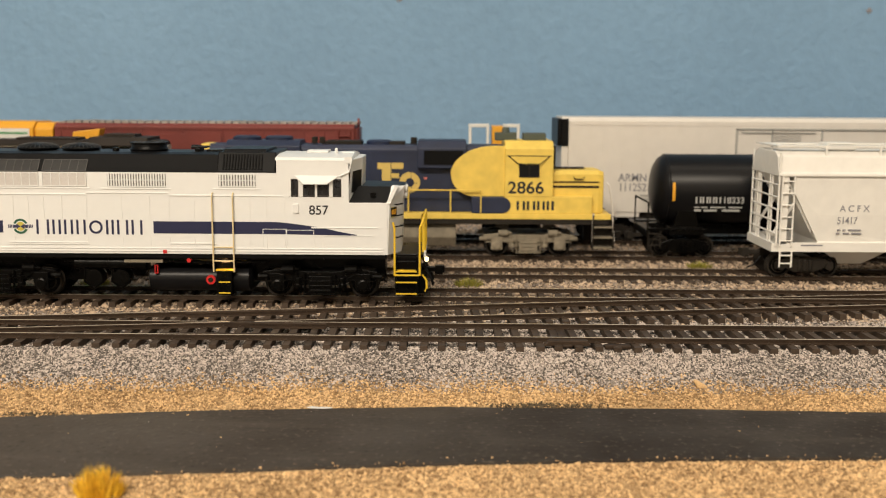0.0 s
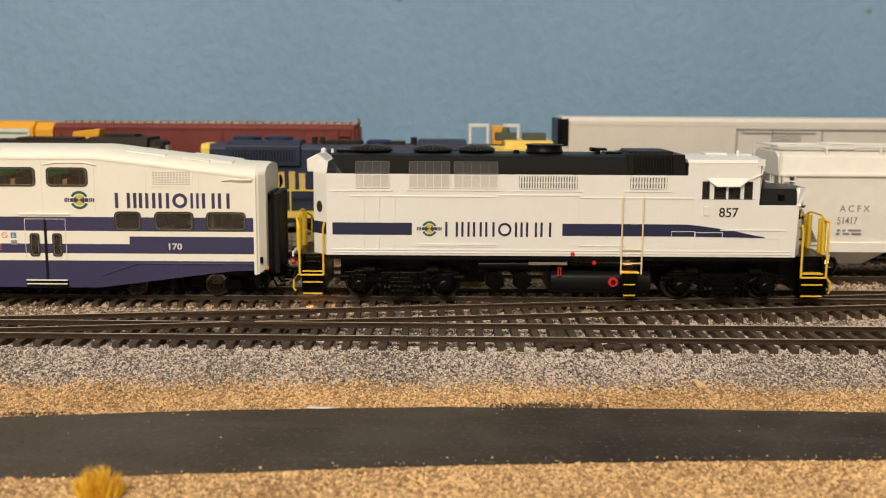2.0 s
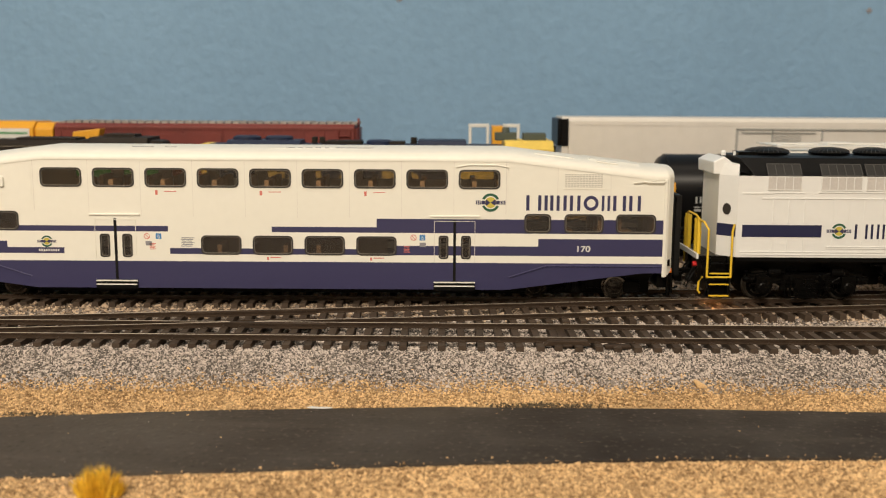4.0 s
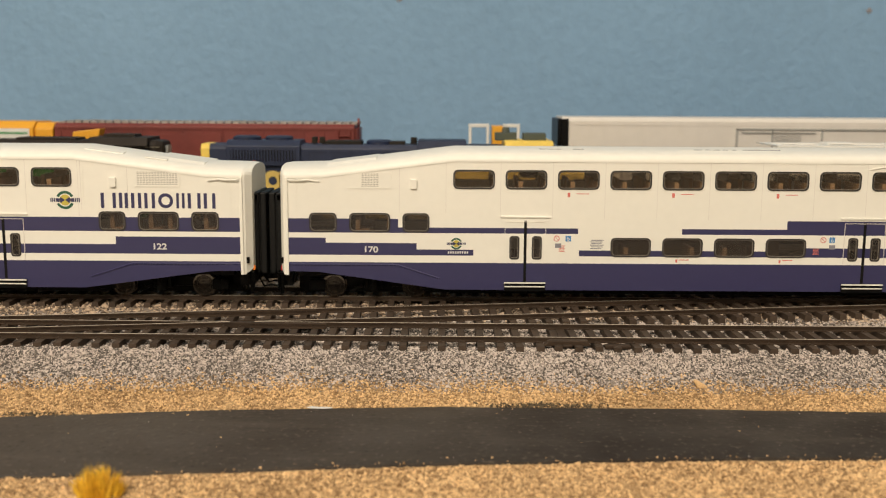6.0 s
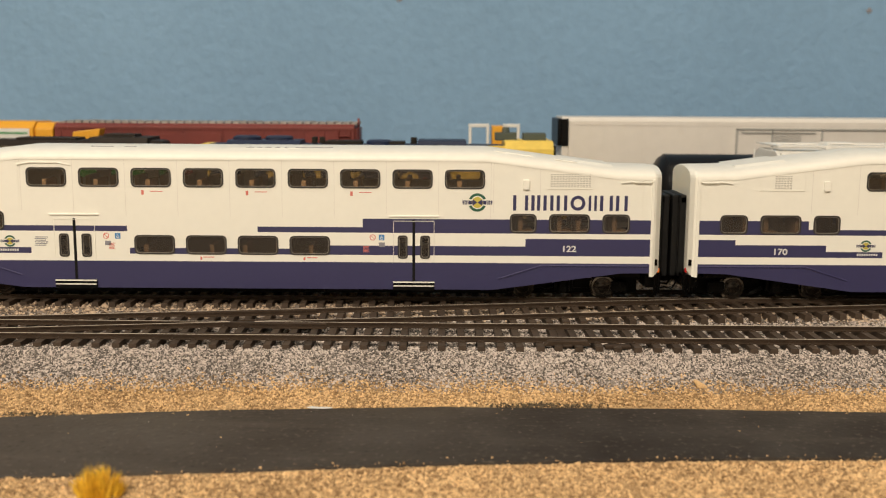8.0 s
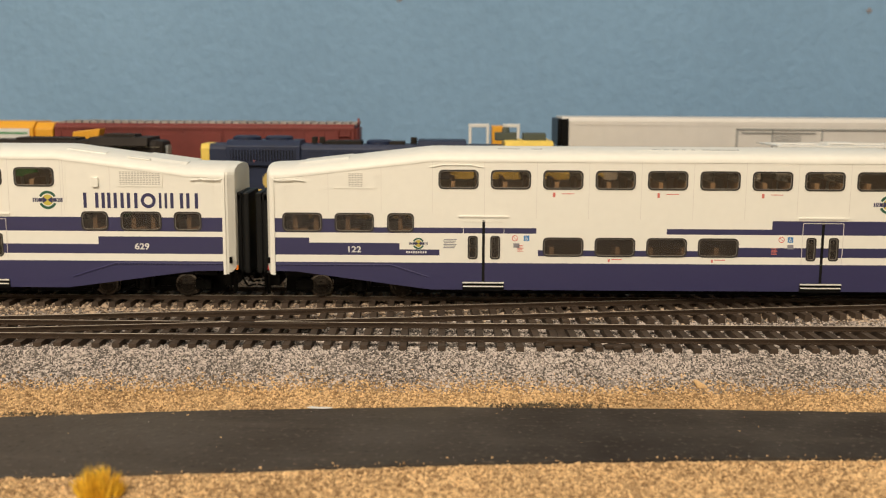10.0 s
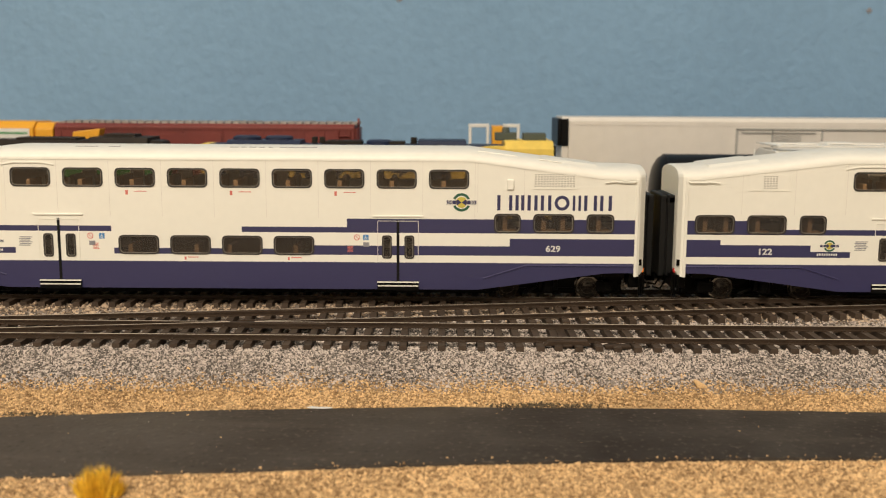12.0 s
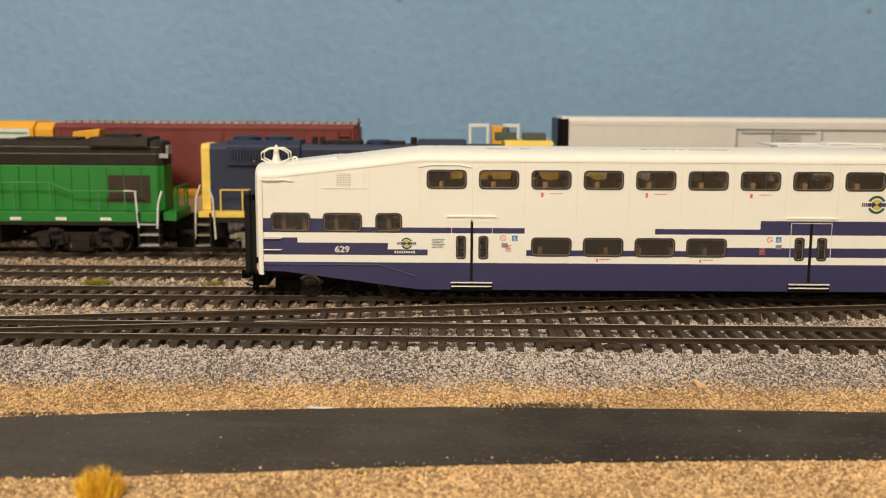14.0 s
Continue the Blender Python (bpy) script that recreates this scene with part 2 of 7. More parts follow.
def rounded(x0, x1, z0, z1, r, seg=4):
    pts = []
    for cx, cz, a in ((x1 - r, z0 + r, -90), (x1 - r, z1 - r, 0), (x0 + r, z1 - r, 90), (x0 + r, z0 + r, 180)):
        for k in range(seg + 1):
            t = radians(a + 90 * k / seg)
            pts.append((cx + r * math.cos(t), cz + r * math.sin(t)))
    return pts


def part(name, bm, material, parent=None, label="", bevel=0.0, smooth=False, fix=True):
    """Links a bmesh, drawn in millimetres, as one mesh object under a thing or part."""
    if fix:
        bmesh.ops.recalc_face_normals(bm, faces=bm.faces[:])
    me = bpy.data.meshes.new(name)
    bmesh.ops.scale(bm, vec=(MM, MM, MM), verts=bm.verts[:])
    bm.to_mesh(me)
    bm.free()
    for m in material if isinstance(material, (list, tuple)) else (material,):
        me.materials.append(m)
    if smooth:
        me.shade_smooth()
        me.set_sharp_from_angle(angle=radians(35))
    ob = new(name, me)
    if parent:
        ob.parent = parent
    if label:
        tagged(ob, label)
    if bevel:
        mod = ob.modifiers.new("bevel", "BEVEL")
        mod.width, mod.segments, mod.limit_method, mod.angle_limit = bevel * MM, 2, "ANGLE", radians(40)
    return ob


def pieces(name, bm, material, parent=None, label="", bevel=0.0, smooth=False):
    """Like part(), but each loose piece of the bmesh becomes a part of its own."""
    todo, made = set(bm.faces), []
    while todo:
        stack, group = [min(todo, key=lambda f: f.index)], []
        todo.discard(stack[0])
        while stack:
            f = stack.pop()
            group.append(f)
            for v in f.verts:
                for g in v.link_faces:
                    if g in todo:
                        todo.discard(g)
                        stack.append(g)
        small, seen = bmesh.new(), {}
        for f in group:
            vs = []
            for v in f.verts:
                if v not in seen:
                    seen[v] = small.verts.new(v.co)
                vs.append(seen[v])
            small.faces.new(vs).material_index = f.material_index
        made.append(part(name, small, material, parent, label, bevel, smooth))
    bm.free()
    return made


def thing(name, label, category, group="", kind="", at=(0, 0, 0)):
    ob = new(name)
    ob.empty_display_size = 0.01
    ob.location = [a * MM for a in at]
    return tagged(ob, label, category, group, kind)


def numerals(name, text, height, x, y, z, material, parent, bold=0.0, squeeze=1.0):
    """Digits with the built-in font; x, z: lower left corner on a face that looks at the camera."""
    cu = bpy.data.curves.new(name, "FONT")
    cu.body, cu.size, cu.extrude, cu.offset = text, height / 0.72 * MM, 0.05 * MM, bold * MM
    tmp = bpy.data.objects.new("tmp", cu)
    me = bpy.data.meshes.new_from_object(tmp)
    bpy.data.objects.remove(tmp)
    me.materials.clear()
    me.materials.append(material)
    me.transform(Matrix.Diagonal((squeeze, 1, 1, 1)))
    ob = new(name, me)
    ob.matrix_basis = pose(x * MM, y * MM, z * MM, 90, 0, 0)
    ob.parent = parent
    return ob


def bars(name, widths, x, z0, z1, y, material, parent, gap=0.35, stroke=0.5, label=""):
    """Plain upright bars in place of lettering: widths of the signs, 0 is a space, 'o' width a ring."""
    bm = bmesh.new()
    for w in widths:
        if w == 0:
            x += 1.2
            continue
        if w < 0:
            r = -w / 2
            ring_xz(bm, x + r, (z0 + z1) / 2, r - stroke, r, y, y + 0.08, 20)
            x += -w + gap
            continue
        if w <= stroke * 1.6:
            box(bm, x, x + w, y, y + 0.08, z0, z1)
        else:
            box(bm, x, x + stroke, y, y + 0.08, z0, z1)
            box(bm, x + w - stroke, x + w, y, y + 0.08, z0, z1)
        x += w + gap
    return pieces(name, bm, material, parent, label)


def side_wall(bm, xs, zs, bottom, top, y, thick, pick):
    """A wall in cells between the cuts xs and zs; pick(x, z) gives the material of a cell, or None for an opening."""
    xs, zs = sorted(set(xs)), sorted(set(zs))
    nx, nz = len(xs), len(zs)

    def height(i, j):
        lo, hi = bottom(xs[i]), top(xs[i])
        return lo if j == 0 else hi if j == nz - 1 else min(max(zs[j], lo + 0.02 * j), hi - 0.02 * (nz - 1 - j))

    outer = [[bm.verts.new((xs[i], y, height(i, j))) for j in range(nz)] for i in range(nx)]
    inner = [[bm.verts.new((xs[i], y + thick, height(i, j))) for j in range(nz)] for i in range(nx)]
    cell = [[pick((xs[i] + xs[i + 1]) / 2, (zs[j] + zs[j + 1]) / 2) for j in range(nz - 1)] for i in range(nx - 1)]
    for i in range(nx - 1):
        for j in range(nz - 1):
            mi = cell[i][j]
            if mi is None:
                continue
            bm.faces.new((outer[i][j], outer[i + 1][j], outer[i + 1][j + 1], outer[i][j + 1])).material_index = mi
            bm.faces.new((inner[i][j], inner[i][j + 1], inner[i + 1][j + 1], inner[i + 1][j])).material_index = mi
            for di, dj, a, b in ((-1, 0, (i, j), (i, j + 1)), (1, 0, (i + 1, j), (i + 1, j + 1)), (0, -1, (i, j), (i + 1, j)), (0, 1, (i, j + 1), (i + 1, j + 1))):
                p, q = i + di, j + dj
                if not (0 <= p < nx - 1 and 0 <= q < nz - 1) or cell[p][q] is None:
                    bm.faces.new((outer[a[0]][a[1]], outer[b[0]][b[1]], inner[b[0]][b[1]], inner[a[0]][a[1]])).material_index = mi


# ---- the room ----
def plain_box(name, x0, x1, y0, y1, z0, z1, material, label, category):
    bm = bmesh.new()
    box(bm, x0, x1, y0, y1, z0, z1)
    return tagged(part(name, bm, material), label, category, kind="structure")


plain_box("wall_north", -2000, 2000, 640, 740, -900, 1340, M_WALLBLUE, "sky-blue painted wall with a rolled paint texture", "wall")
plain_box("wall_south", -2000, 2000, -2400, -2300, -900, 1340, M_ROOM, "plain cream painted room wall", "wall")
plain_box("wall_west", -2100, -2000, -2400, 740, -900, 1340, M_ROOM, "plain cream painted side wall", "wall")
plain_box("wall_east", 2000, 2100, -2400, 740, -900, 1340, M_ROOM, "plain cream painted side wall", "wall")
plain_box("ceiling", -2100, 2100, -2400, 740, 1340, 1440, M_ROOM, "plain cream painted ceiling", "ceiling")
plain_box("floor", -2100, 2100, -2400, 740, -1000, -900, M_CARPET, "brown carpeted room floor", "floor")

def wall_specks():
    for x, z, r in ((-28.5, 133.5, 2.2), (268, 128.0, 2.0), (-285, 126, 1.6)):
        bm = bmesh.new()
        drum(bm, [(-0.6, r * 0.7), (0.2, r)], (x, 640, z), seg=9)
        ob = part("speck", bm, M_GREYPRINT)
        ob.parent = bpy.data.objects["wall_north"]


wall_specks()

# plan of the three front tracks: A in front, B crossing over, T the train's
A0, ASLOPE = 309.7, -0.0095
B0, BSLOPE = 337.7, 0.1445
TRAIN_Y, HOP_Y, YARD_Y, REAR_Y = 370.0, 416.5, 466.0, 518.0
ROAD_BACK = [(-400, 222), (-250, 240), (-119, 255.4), (-60, 262.5), (0, 266.2), (60, 266.0), (123, 263.8), (250, 256), (400, 240)]
ROAD_FRONT = [(-400, 176), (-250, 193), (-119, 211), (-62, 217), (0, 223.6), (60, 227.5), (108, 229.0), (250, 226), (400, 215)]


def along(rows, x):
    return float(np.interp(x, [r[0] for r in rows], [r[1] for r in rows]))


def ground_z(x, y):
    """Height of the scenery: ballast at tie level, a shoulder, then the flat sand and the road."""
    z = float(np.interp(y, [100, 205, 216, 262, 268, 279, 293, 297, 302, 342, 350, 384, 396, 640], [-11.0, -11.2, -12.4, -12.4, -11.6, -9.4, -3.6, -3.2, -3.9, -4.1, -3.6, -3.4, -2.5, -2.5]))
    return z


def ground_sheet():
    bm = bmesh.new()
    xs = [-2000, -1200, -700, -450] + list(range(-400, 401, 10)) + [450, 700, 1200, 2000]
    ys = [130, 180, 195, 205, 210, 216, 222, 230, 240, 250, 258, 262, 265, 268, 271, 275, 279, 283, 288, 293, 297, 302, 320, 342, 350, 366, 384, 396, 410, 440, 480, 520, 560, 600, 640]
    vs = [[bm.verts.new((x, y, ground_z(x, y) + 0.35 * noise.noise((x * 0.11, y * 0.13, 0)))) for y in ys] for x in xs]
    for i in range(len(xs) - 1):
        for j in range(len(ys) - 1):
            f = bm.faces.new((vs[i][j], vs[i + 1][j], vs[i + 1][j + 1], vs[i][j + 1]))
            f.material_index = 0 if ys[j] >= 275 else 1
    tagged(part("ground", bm, [M_GROUND_GREY, M_GROUND_TAN], smooth=True), "grey ballast bed running into tan sand scenery", "ground", kind="structure")
    bm = bmesh.new()
    box(bm, -2000, 2000, 130, 640, -40, -16)
    for x in (-1900, 0, 1900):
        box(bm, x - 40, x + 40, 160, 240, -900, -40)
        box(bm, x - 40, x + 40, 520, 600, -900, -40)
    tagged(part("layout_bench", bm, M_WOOD, bevel=2), "plywood bench that carries the model railway", "bench", kind="structure")


ground_sheet()


def road_strip():
    bm = bmesh.new()
    xs = list(range(-400, 401, 8))
    rows = []
    for x in xs:
        yb = along(ROAD_BACK, x) + 0.5 * noise.noise((x * 0.06, 1.7, 0)) + 0.25 * noise.noise((x * 0.4, 8, 0))
        yf = along(ROAD_FRONT, x) + 0.6 * noise.noise((x * 0.07, 4.2, 0)) + 0.3 * noise.noise((x * 0.5, 3, 0))
        rows.append([(x, yf, -12.6), (x, yf + 0.3, -11.65), (x, yf + 6, -11.3), (x, (yf + yb) / 2, -11.1), (x, yb - 6, -11.3), (x, yb - 0.3, -11.6), (x, yb, -12.6)])
    loft(bm, rows, closed=False, caps=False)
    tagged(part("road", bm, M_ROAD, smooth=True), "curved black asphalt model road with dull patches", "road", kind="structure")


road_strip()


# ---- tracks ----
def rail_mesh(p0, p1):
    """One rail with head, web and foot between two points (x, y)."""
    bm = bmesh.new()
    d = Vector((p1[0] - p0[0], p1[1] - p0[1])).normalized()
    s = Vector((-d.y, d.x))
    prof = [(-0.95, -2.1), (-0.95, -1.8), (-0.25, -1.55), (-0.25, -0.75), (-0.5, -0.6), (-0.5, -0.12), (-0.38, 0), (0.38, 0), (0.5, -0.12), (0.5, -0.6), (0.25, -0.75), (0.25, -1.55), (0.95, -1.8), (0.95, -2.1)]
    rings = [[(x + s.x * a, y + s.y * a, z * 0.76) for a, z in prof] for x, y in (p0, p1)]
    loft(bm, rings)
    bm.faces.ensure_lookup_table()
    for f in bm.faces:
        if all(abs(v.co.z) < 0.05 for v in f.verts):
            f.material_index = 1
    return bm


tie_bm = bmesh.new()
for sx, z0, z1 in ((1.28, -2.9, -0.12),):
    box(tie_bm, -sx, sx, -0.5, 0.5, z0, z1)
TIE_MESH = bpy.data.meshes.new("tie")
for v in tie_bm.verts:
    if v.co.z > -0.5:
        v.co.x *= 0.9
        v.co.y *= 0.995
bmesh.ops.recalc_face_normals(tie_bm, faces=tie_bm.faces[:])
for v in tie_bm.verts:
    v.co = (v.co.x * MM, v.co.y * MM, v.co.z * MM)
tie_bm.to_mesh(TIE_MESH)
tie_bm.free()
TIE_MESH.materials.append(M_TIE)


def lay_tie(parent, x, y0, y1, turn=0.0):
    ob = new("tie", TIE_MESH)
    ob.parent = parent
    ob.matrix_basis = pose(x * MM, (y0 + y1) / 2 * MM, -1.5 * MM, 0, 0, turn + random.uniform(-0.8, 0.8)) @ Matrix.Diagonal((1, y1 - y0, 1, 1))


def lay_plates(parent, spots):
    """Spikes and tie plates beside the rails, joined."""
    bm = bmesh.new()
    for x, y in spots:
        box(bm, x - 0.9, x + 0.9, y - 1.5, y + 1.5, -1.7, -1.36)
        box(bm, x - 0.6, x - 0.1, y - 1.5, y - 0.95, -1.5, -0.95)
        box(bm, x + 0.1, x + 0.6, y + 0.95, y + 1.5, -1.5, -0.95)
    tagged(part("tie_plates", bm, M_TIE, parent, fix=False), kind="stuff")


def far_ties(parent, spans, y0, y1):
    bm = bmesh.new()
    for a, b in spans:
        x = a
        while x < b:
            box(bm, x - 1.1, x + 1.1, y0, y1, -4.0, -1.62)
            x += 6.1
    tagged(part("distant_ties", bm, M_TIE, parent, fix=False), kind="stuff")


def straight_track(label, y, half, reach, gauge=16.5):
    tr = thing("railway_track", label, "track", "yard tracks", "structure")
    for s in (-1, 1):
        part("rail", rail_mesh((-reach, y + s * gauge / 2), (reach, y + s * gauge / 2)), [M_RAIL, M_RAILTOP], tr)
    n = int(half / 6.1)
    spots = []
    for k in range(-n, n + 1):
        x = k * 6.1 + random.uniform(-0.4, 0.4)
        lay_tie(tr, x, y - 15, y + 15)
        spots += [(x, y - gauge / 2), (x, y + gauge / 2)]
    lay_plates(tr, spots)
    far_ties(tr, ((-reach, -(n + 1) * 6.1), ((n + 1) * 6.1, reach)), y - 15, y + 15)
    return tr


straight_track("weathered yard track with dusty ties behind the main line", HOP_Y, 215, 1500)
straight_track("weathered yard track under the stored diesel locomotives", YARD_Y, 245, 1500)
straight_track("weathered rear yard track beside the blue wall", REAR_Y, 120, 1500)


def front_tracks():
    ta = thing("railway_track", "brown-railed front track leading into a crossover turnout", "track", "front tracks", "structure")
    tb = thing("railway_track", "crossover track joining the front track and the main line", "track", "front tracks", "structure")
    tt = thing("railway_track", "main line track that the passenger train runs on", "track", "front tracks", "structure")

    def ya(x):
        return A0 + ASLOPE * x

    def yb(x):
        return B0 + BSLOPE * x

    g = 8.9
    part("rail", rail_mesh((-1500, ya(-1500) - g), (1500, ya(1500) - g)), [M_RAIL, M_RAILTOP], ta)
    # the far rail of A is cut at the frog, where the crossover's near rail passes through it
    xf = (ya(0) + g - (yb(0) - g)) / (BSLOPE - ASLOPE)
    part("rail", rail_mesh((-1500, ya(-1500) + g), (xf - 4, ya(xf - 4) + g)), [M_RAIL, M_RAILTOP], ta)
    part("rail", rail_mesh((xf + 4, ya(xf + 4) + g), (1500, ya(1500) + g)), [M_RAIL, M_RAILTOP], ta)
    xm = (TRAIN_Y - 8.25 - (yb(0) + g)) / BSLOPE
    part("rail", rail_mesh((-186, yb(-186) - g), (xf - 4, yb(xf - 4) - g)), [M_RAIL, M_RAILTOP], tb)
    part("rail", rail_mesh((xf + 4, yb(xf + 4) - g), (226, yb(226) - g)), [M_RAIL, M_RAILTOP], tb)
    part("rail", rail_mesh((-190, yb(-190) + g), (xm - 4, yb(xm - 4) + g)), [M_RAIL, M_RAILTOP], tb)
    part("rail", rail_mesh((xm + 4, yb(xm + 4) + g), (200, yb(200) + g)), [M_RAIL, M_RAILTOP], tb)
    # guard and wing rails
    part("guard_rail", rail_mesh((xf - 22, ya(xf) - g + 1.9), (xf + 22, ya(xf) - g + 1.9)), [M_RAIL, M_RAIL], ta)
    part("guard_rail", rail_mesh((xf - 22, yb(xf - 22) + g - 1.9), (xf + 22, yb(xf + 22) + g - 1.9)), [M_RAIL, M_RAIL], tb)
    part("wing_rail", rail_mesh((xf + 3, ya(xf) + g - 1.8), (xf + 28, ya(xf) + g - 2.6)), [M_RAIL, M_RAIL], ta)
    part("wing_rail", rail_mesh((xf - 2, yb(xf) - g + 2.0), (xf + 24, yb(xf + 24) - g + 2.6)), [M_RAIL, M_RAIL], tb)
    bm = bmesh.new()
    prism(bm, [(xf - 5, -2.1), (xf + 14, -2.1), (xf + 12, -0.1), (xf - 4, -0.1)], ya(xf) + g - 1.0, ya(xf) + g + 1.2)
    part("frog", bm, M_RAIL, ta, "dark metal frog casting", bevel=0.2)
    bm = bmesh.new()
    prism(bm, [(xm - 6, -2.1), (xm + 8, -2.1), (xm + 7, -0.1), (xm - 5, -0.1)], TRAIN_Y - 9.2, TRAIN_Y - 7.2)
    part("frog", bm, M_RAIL, tt, "dark metal frog casting", bevel=0.2)
    for s in (-1, 1):
        part("rail", rail_mesh((-1500, TRAIN_Y + s * 8.25), (1500, TRAIN_Y + s * 8.25)), [M_RAIL, M_RAILTOP], tt)
    # a throw bar plate between the front rails
    bm = bmesh.new()
    prism(bm, [(31, -2.2), (46, -2.2), (45, -0.35), (33, -0.35)], ya(40) - 12.0, ya(40) - 9.5)
    box(bm, 37, 40, ya(40) - 12.8, ya(40) + 11, -2.4, -1.5)
    box(bm, 50, 58, ya(54) - 13.6, ya(54) - 11.4, -2.6, -1.3)
    part("throw_bar", bm, M_RAIL, ta, "flat grey-brown turnout throw plate", bevel=0.3)
    sa, sb, st = [], [], []
    ang = math.degrees(math.atan(BSLOPE))
    for k in range(-34, 35):
        x = k * 6.0 + random.uniform(-0.35, 0.35)
        j = random.uniform(-0.5, 0.5)
        shared = x < -62
        lay_tie(ta, x, ya(x) - 15 + j, max(ya(x) + 15, yb(x) + 14.5) if shared else ya(x) + 15 + j, ang * 0.3 if shared else 0)
        sa += [(x, ya(x) - g), (x, ya(x) + g)]
        if not shared and x < 52:
            lay_tie(tb, x, max(yb(x) - 15, ya(x) + 15.9), min(yb(x) + 15, TRAIN_Y - 16), 2.0)
        sb += [(x, yb(x) - g), (x, yb(x) + g)] if x < 170 else []
        x = k * 6.4 + random.uniform(-0.35, 0.35)
        lay_tie(tt, x, min(TRAIN_Y - 15, yb(x) - 15.5) if x > 52 else TRAIN_Y - 15 + j, TRAIN_Y + 15, ang * 0.35 if x > 52 else 0)
        st += [(x, TRAIN_Y - 8.25), (x, TRAIN_Y + 8.25)]
    lay_plates(ta, sa), lay_plates(tb, sb), lay_plates(tt, st)
    for tr, y in ((ta, A0), (tt, TRAIN_Y)):
        far_ties(tr, ((-1500, -225), (225, 1500)), y - 15, y + 15)


front_tracks()


# ---- loose stones ----
def scatter(name, label, material, count, x0, x1, y0, y1, size, keep, sink=0.25, lift=0.0, seed=1):
    """Many small irregular stones lying on the scenery, as one mesh."""
    rng = np.random.default_rng(seed)
    xs, ys = rng.uniform(x0, x1, count), rng.uniform(y0, y1, count)
    ok = np.array([keep(x, y) for x, y in zip(xs, ys)], bool)
    xs, ys = xs[ok], ys[ok]
    n = len(xs)
    r = size * rng.lognormal(0, 0.28, n)
    base = np.array([(1, 0, 0), (0, 1, 0), (-1, 0, 0), (0, -1, 0), (0, 0, 0.8), (0, 0, -0.8)], float)
    v = base[None] * (1 + rng.uniform(-0.38, 0.38, (n, 6, 3))) + rng.uniform(-0.2, 0.2, (n, 6, 3))
    a, b = rng.uniform(0, math.tau, n), rng.uniform(-0.7, 0.7, n)
    ca, sa, cb, sb = np.cos(a), np.sin(a), np.cos(b), np.sin(b)
    vx = v[..., 0] * cb[:, None] + v[..., 2] * sb[:, None]
    vz = -v[..., 0] * sb[:, None] + v[..., 2] * cb[:, None]
    v = np.stack([vx * ca[:, None] - v[..., 1] * sa[:, None], vx * sa[:, None] + v[..., 1] * ca[:, None], vz], -1)
    zs = np.array([ground_z(x, y) for x, y in zip(xs, ys)]) + r * sink + lift
    v = v * r[:, None, None] + np.stack([xs, ys, zs], -1)[:, None]
    tri = np.array([(0, 1, 4), (1, 2, 4), (2, 3, 4), (3, 0, 4), (1, 0, 5), (2, 1, 5), (3, 2, 5), (0, 3, 5)])
    faces = (tri[None] + 6 * np.arange(n)[:, None, None]).reshape(-1, 3)
    me = bpy.data.meshes.new(name)
    me.from_pydata((v.reshape(-1, 3) * MM).tolist(), [], faces.tolist())
    me.materials.append(material)
    return tagged(new(name, me), label, "gravel", kind="stuff")


def edge(x):
    """The ragged line between grey ballast and tan sand."""
    return 280.0 + 2.2 * noise.noise((x * 0.035, 0.5, 0)) + 1.6 * noise.noise((x * 0.15, 2.5, 0))


def mixed(x, y, wide):
    return random.random() < 1 / (1 + math.exp(-(y - edge(x)) / wide))


scatter("grey_ballast", "grey and beige crushed stone ballast round the tracks", M_BALLAST, 52000, -195, 195, 292, 350, 0.35, lambda x, y: mixed(x, y, 1.4) and random.random() < 1 / (1 + math.exp((y - 342) / 3)), seed=2)
scatter("grey_ballast_shoulder", "grey crushed stone ballast on the front shoulder", M_BALLAST, 84000, -176, 176, 273, 297, 0.31, lambda x, y: mixed(x, y, 1.4), seed=8)
scatter("brown_ballast", "dusty brown ballast between the yard tracks", M_BROWNBALLAST, 66000, -260, 260, 334, 480, 0.52, lambda x, y: y > 352 or random.random() < 1 / (1 + math.exp(-(y - 342) / 3)), seed=3)
scatter("brown_ballast_rear", "dusty brown ballast on the rear tracks", M_BROWNBALLAST, 12000, -300, 300, 480, 600, 0.8, lambda x, y: True, seed=4)
scatter("tan_sand", "coarse tan sand between ballast and road", M_SAND, 52000, -170, 170, 256, 287, 0.33,
        lambda x, y: y > along(ROAD_BACK, x) + 0.8 and random.random() > 1 / (1 + math.exp(-(y - edge(x)) / 1.4)), seed=5)
scatter("tan_sand_front", "coarse tan sand in front of the road", M_SAND, 46000, -140, 140, 192, 232, 0.40,
        lambda x, y: y < along(ROAD_FRONT, x) - 0.6 + 1.2 * noise.noise((x * 0.3, 7, 0)), seed=6)
scatter("road_grit", "a few pale grains lying on the road", M_SAND, 26, -140, 140, 212, 266, 0.36, lambda x, y: along(ROAD_FRONT, x) < y < along(ROAD_BACK, x), lift=1.0, seed=7)
scatter("road_dust", "tiny pale dust specks on the road", M_BALLAST, 260, -150, 130, 212, 266, 0.13, lambda x, y: along(ROAD_FRONT, x) < y < along(ROAD_BACK, x) and random.random() < 0.9 - x / 300, lift=1.05, seed=12)


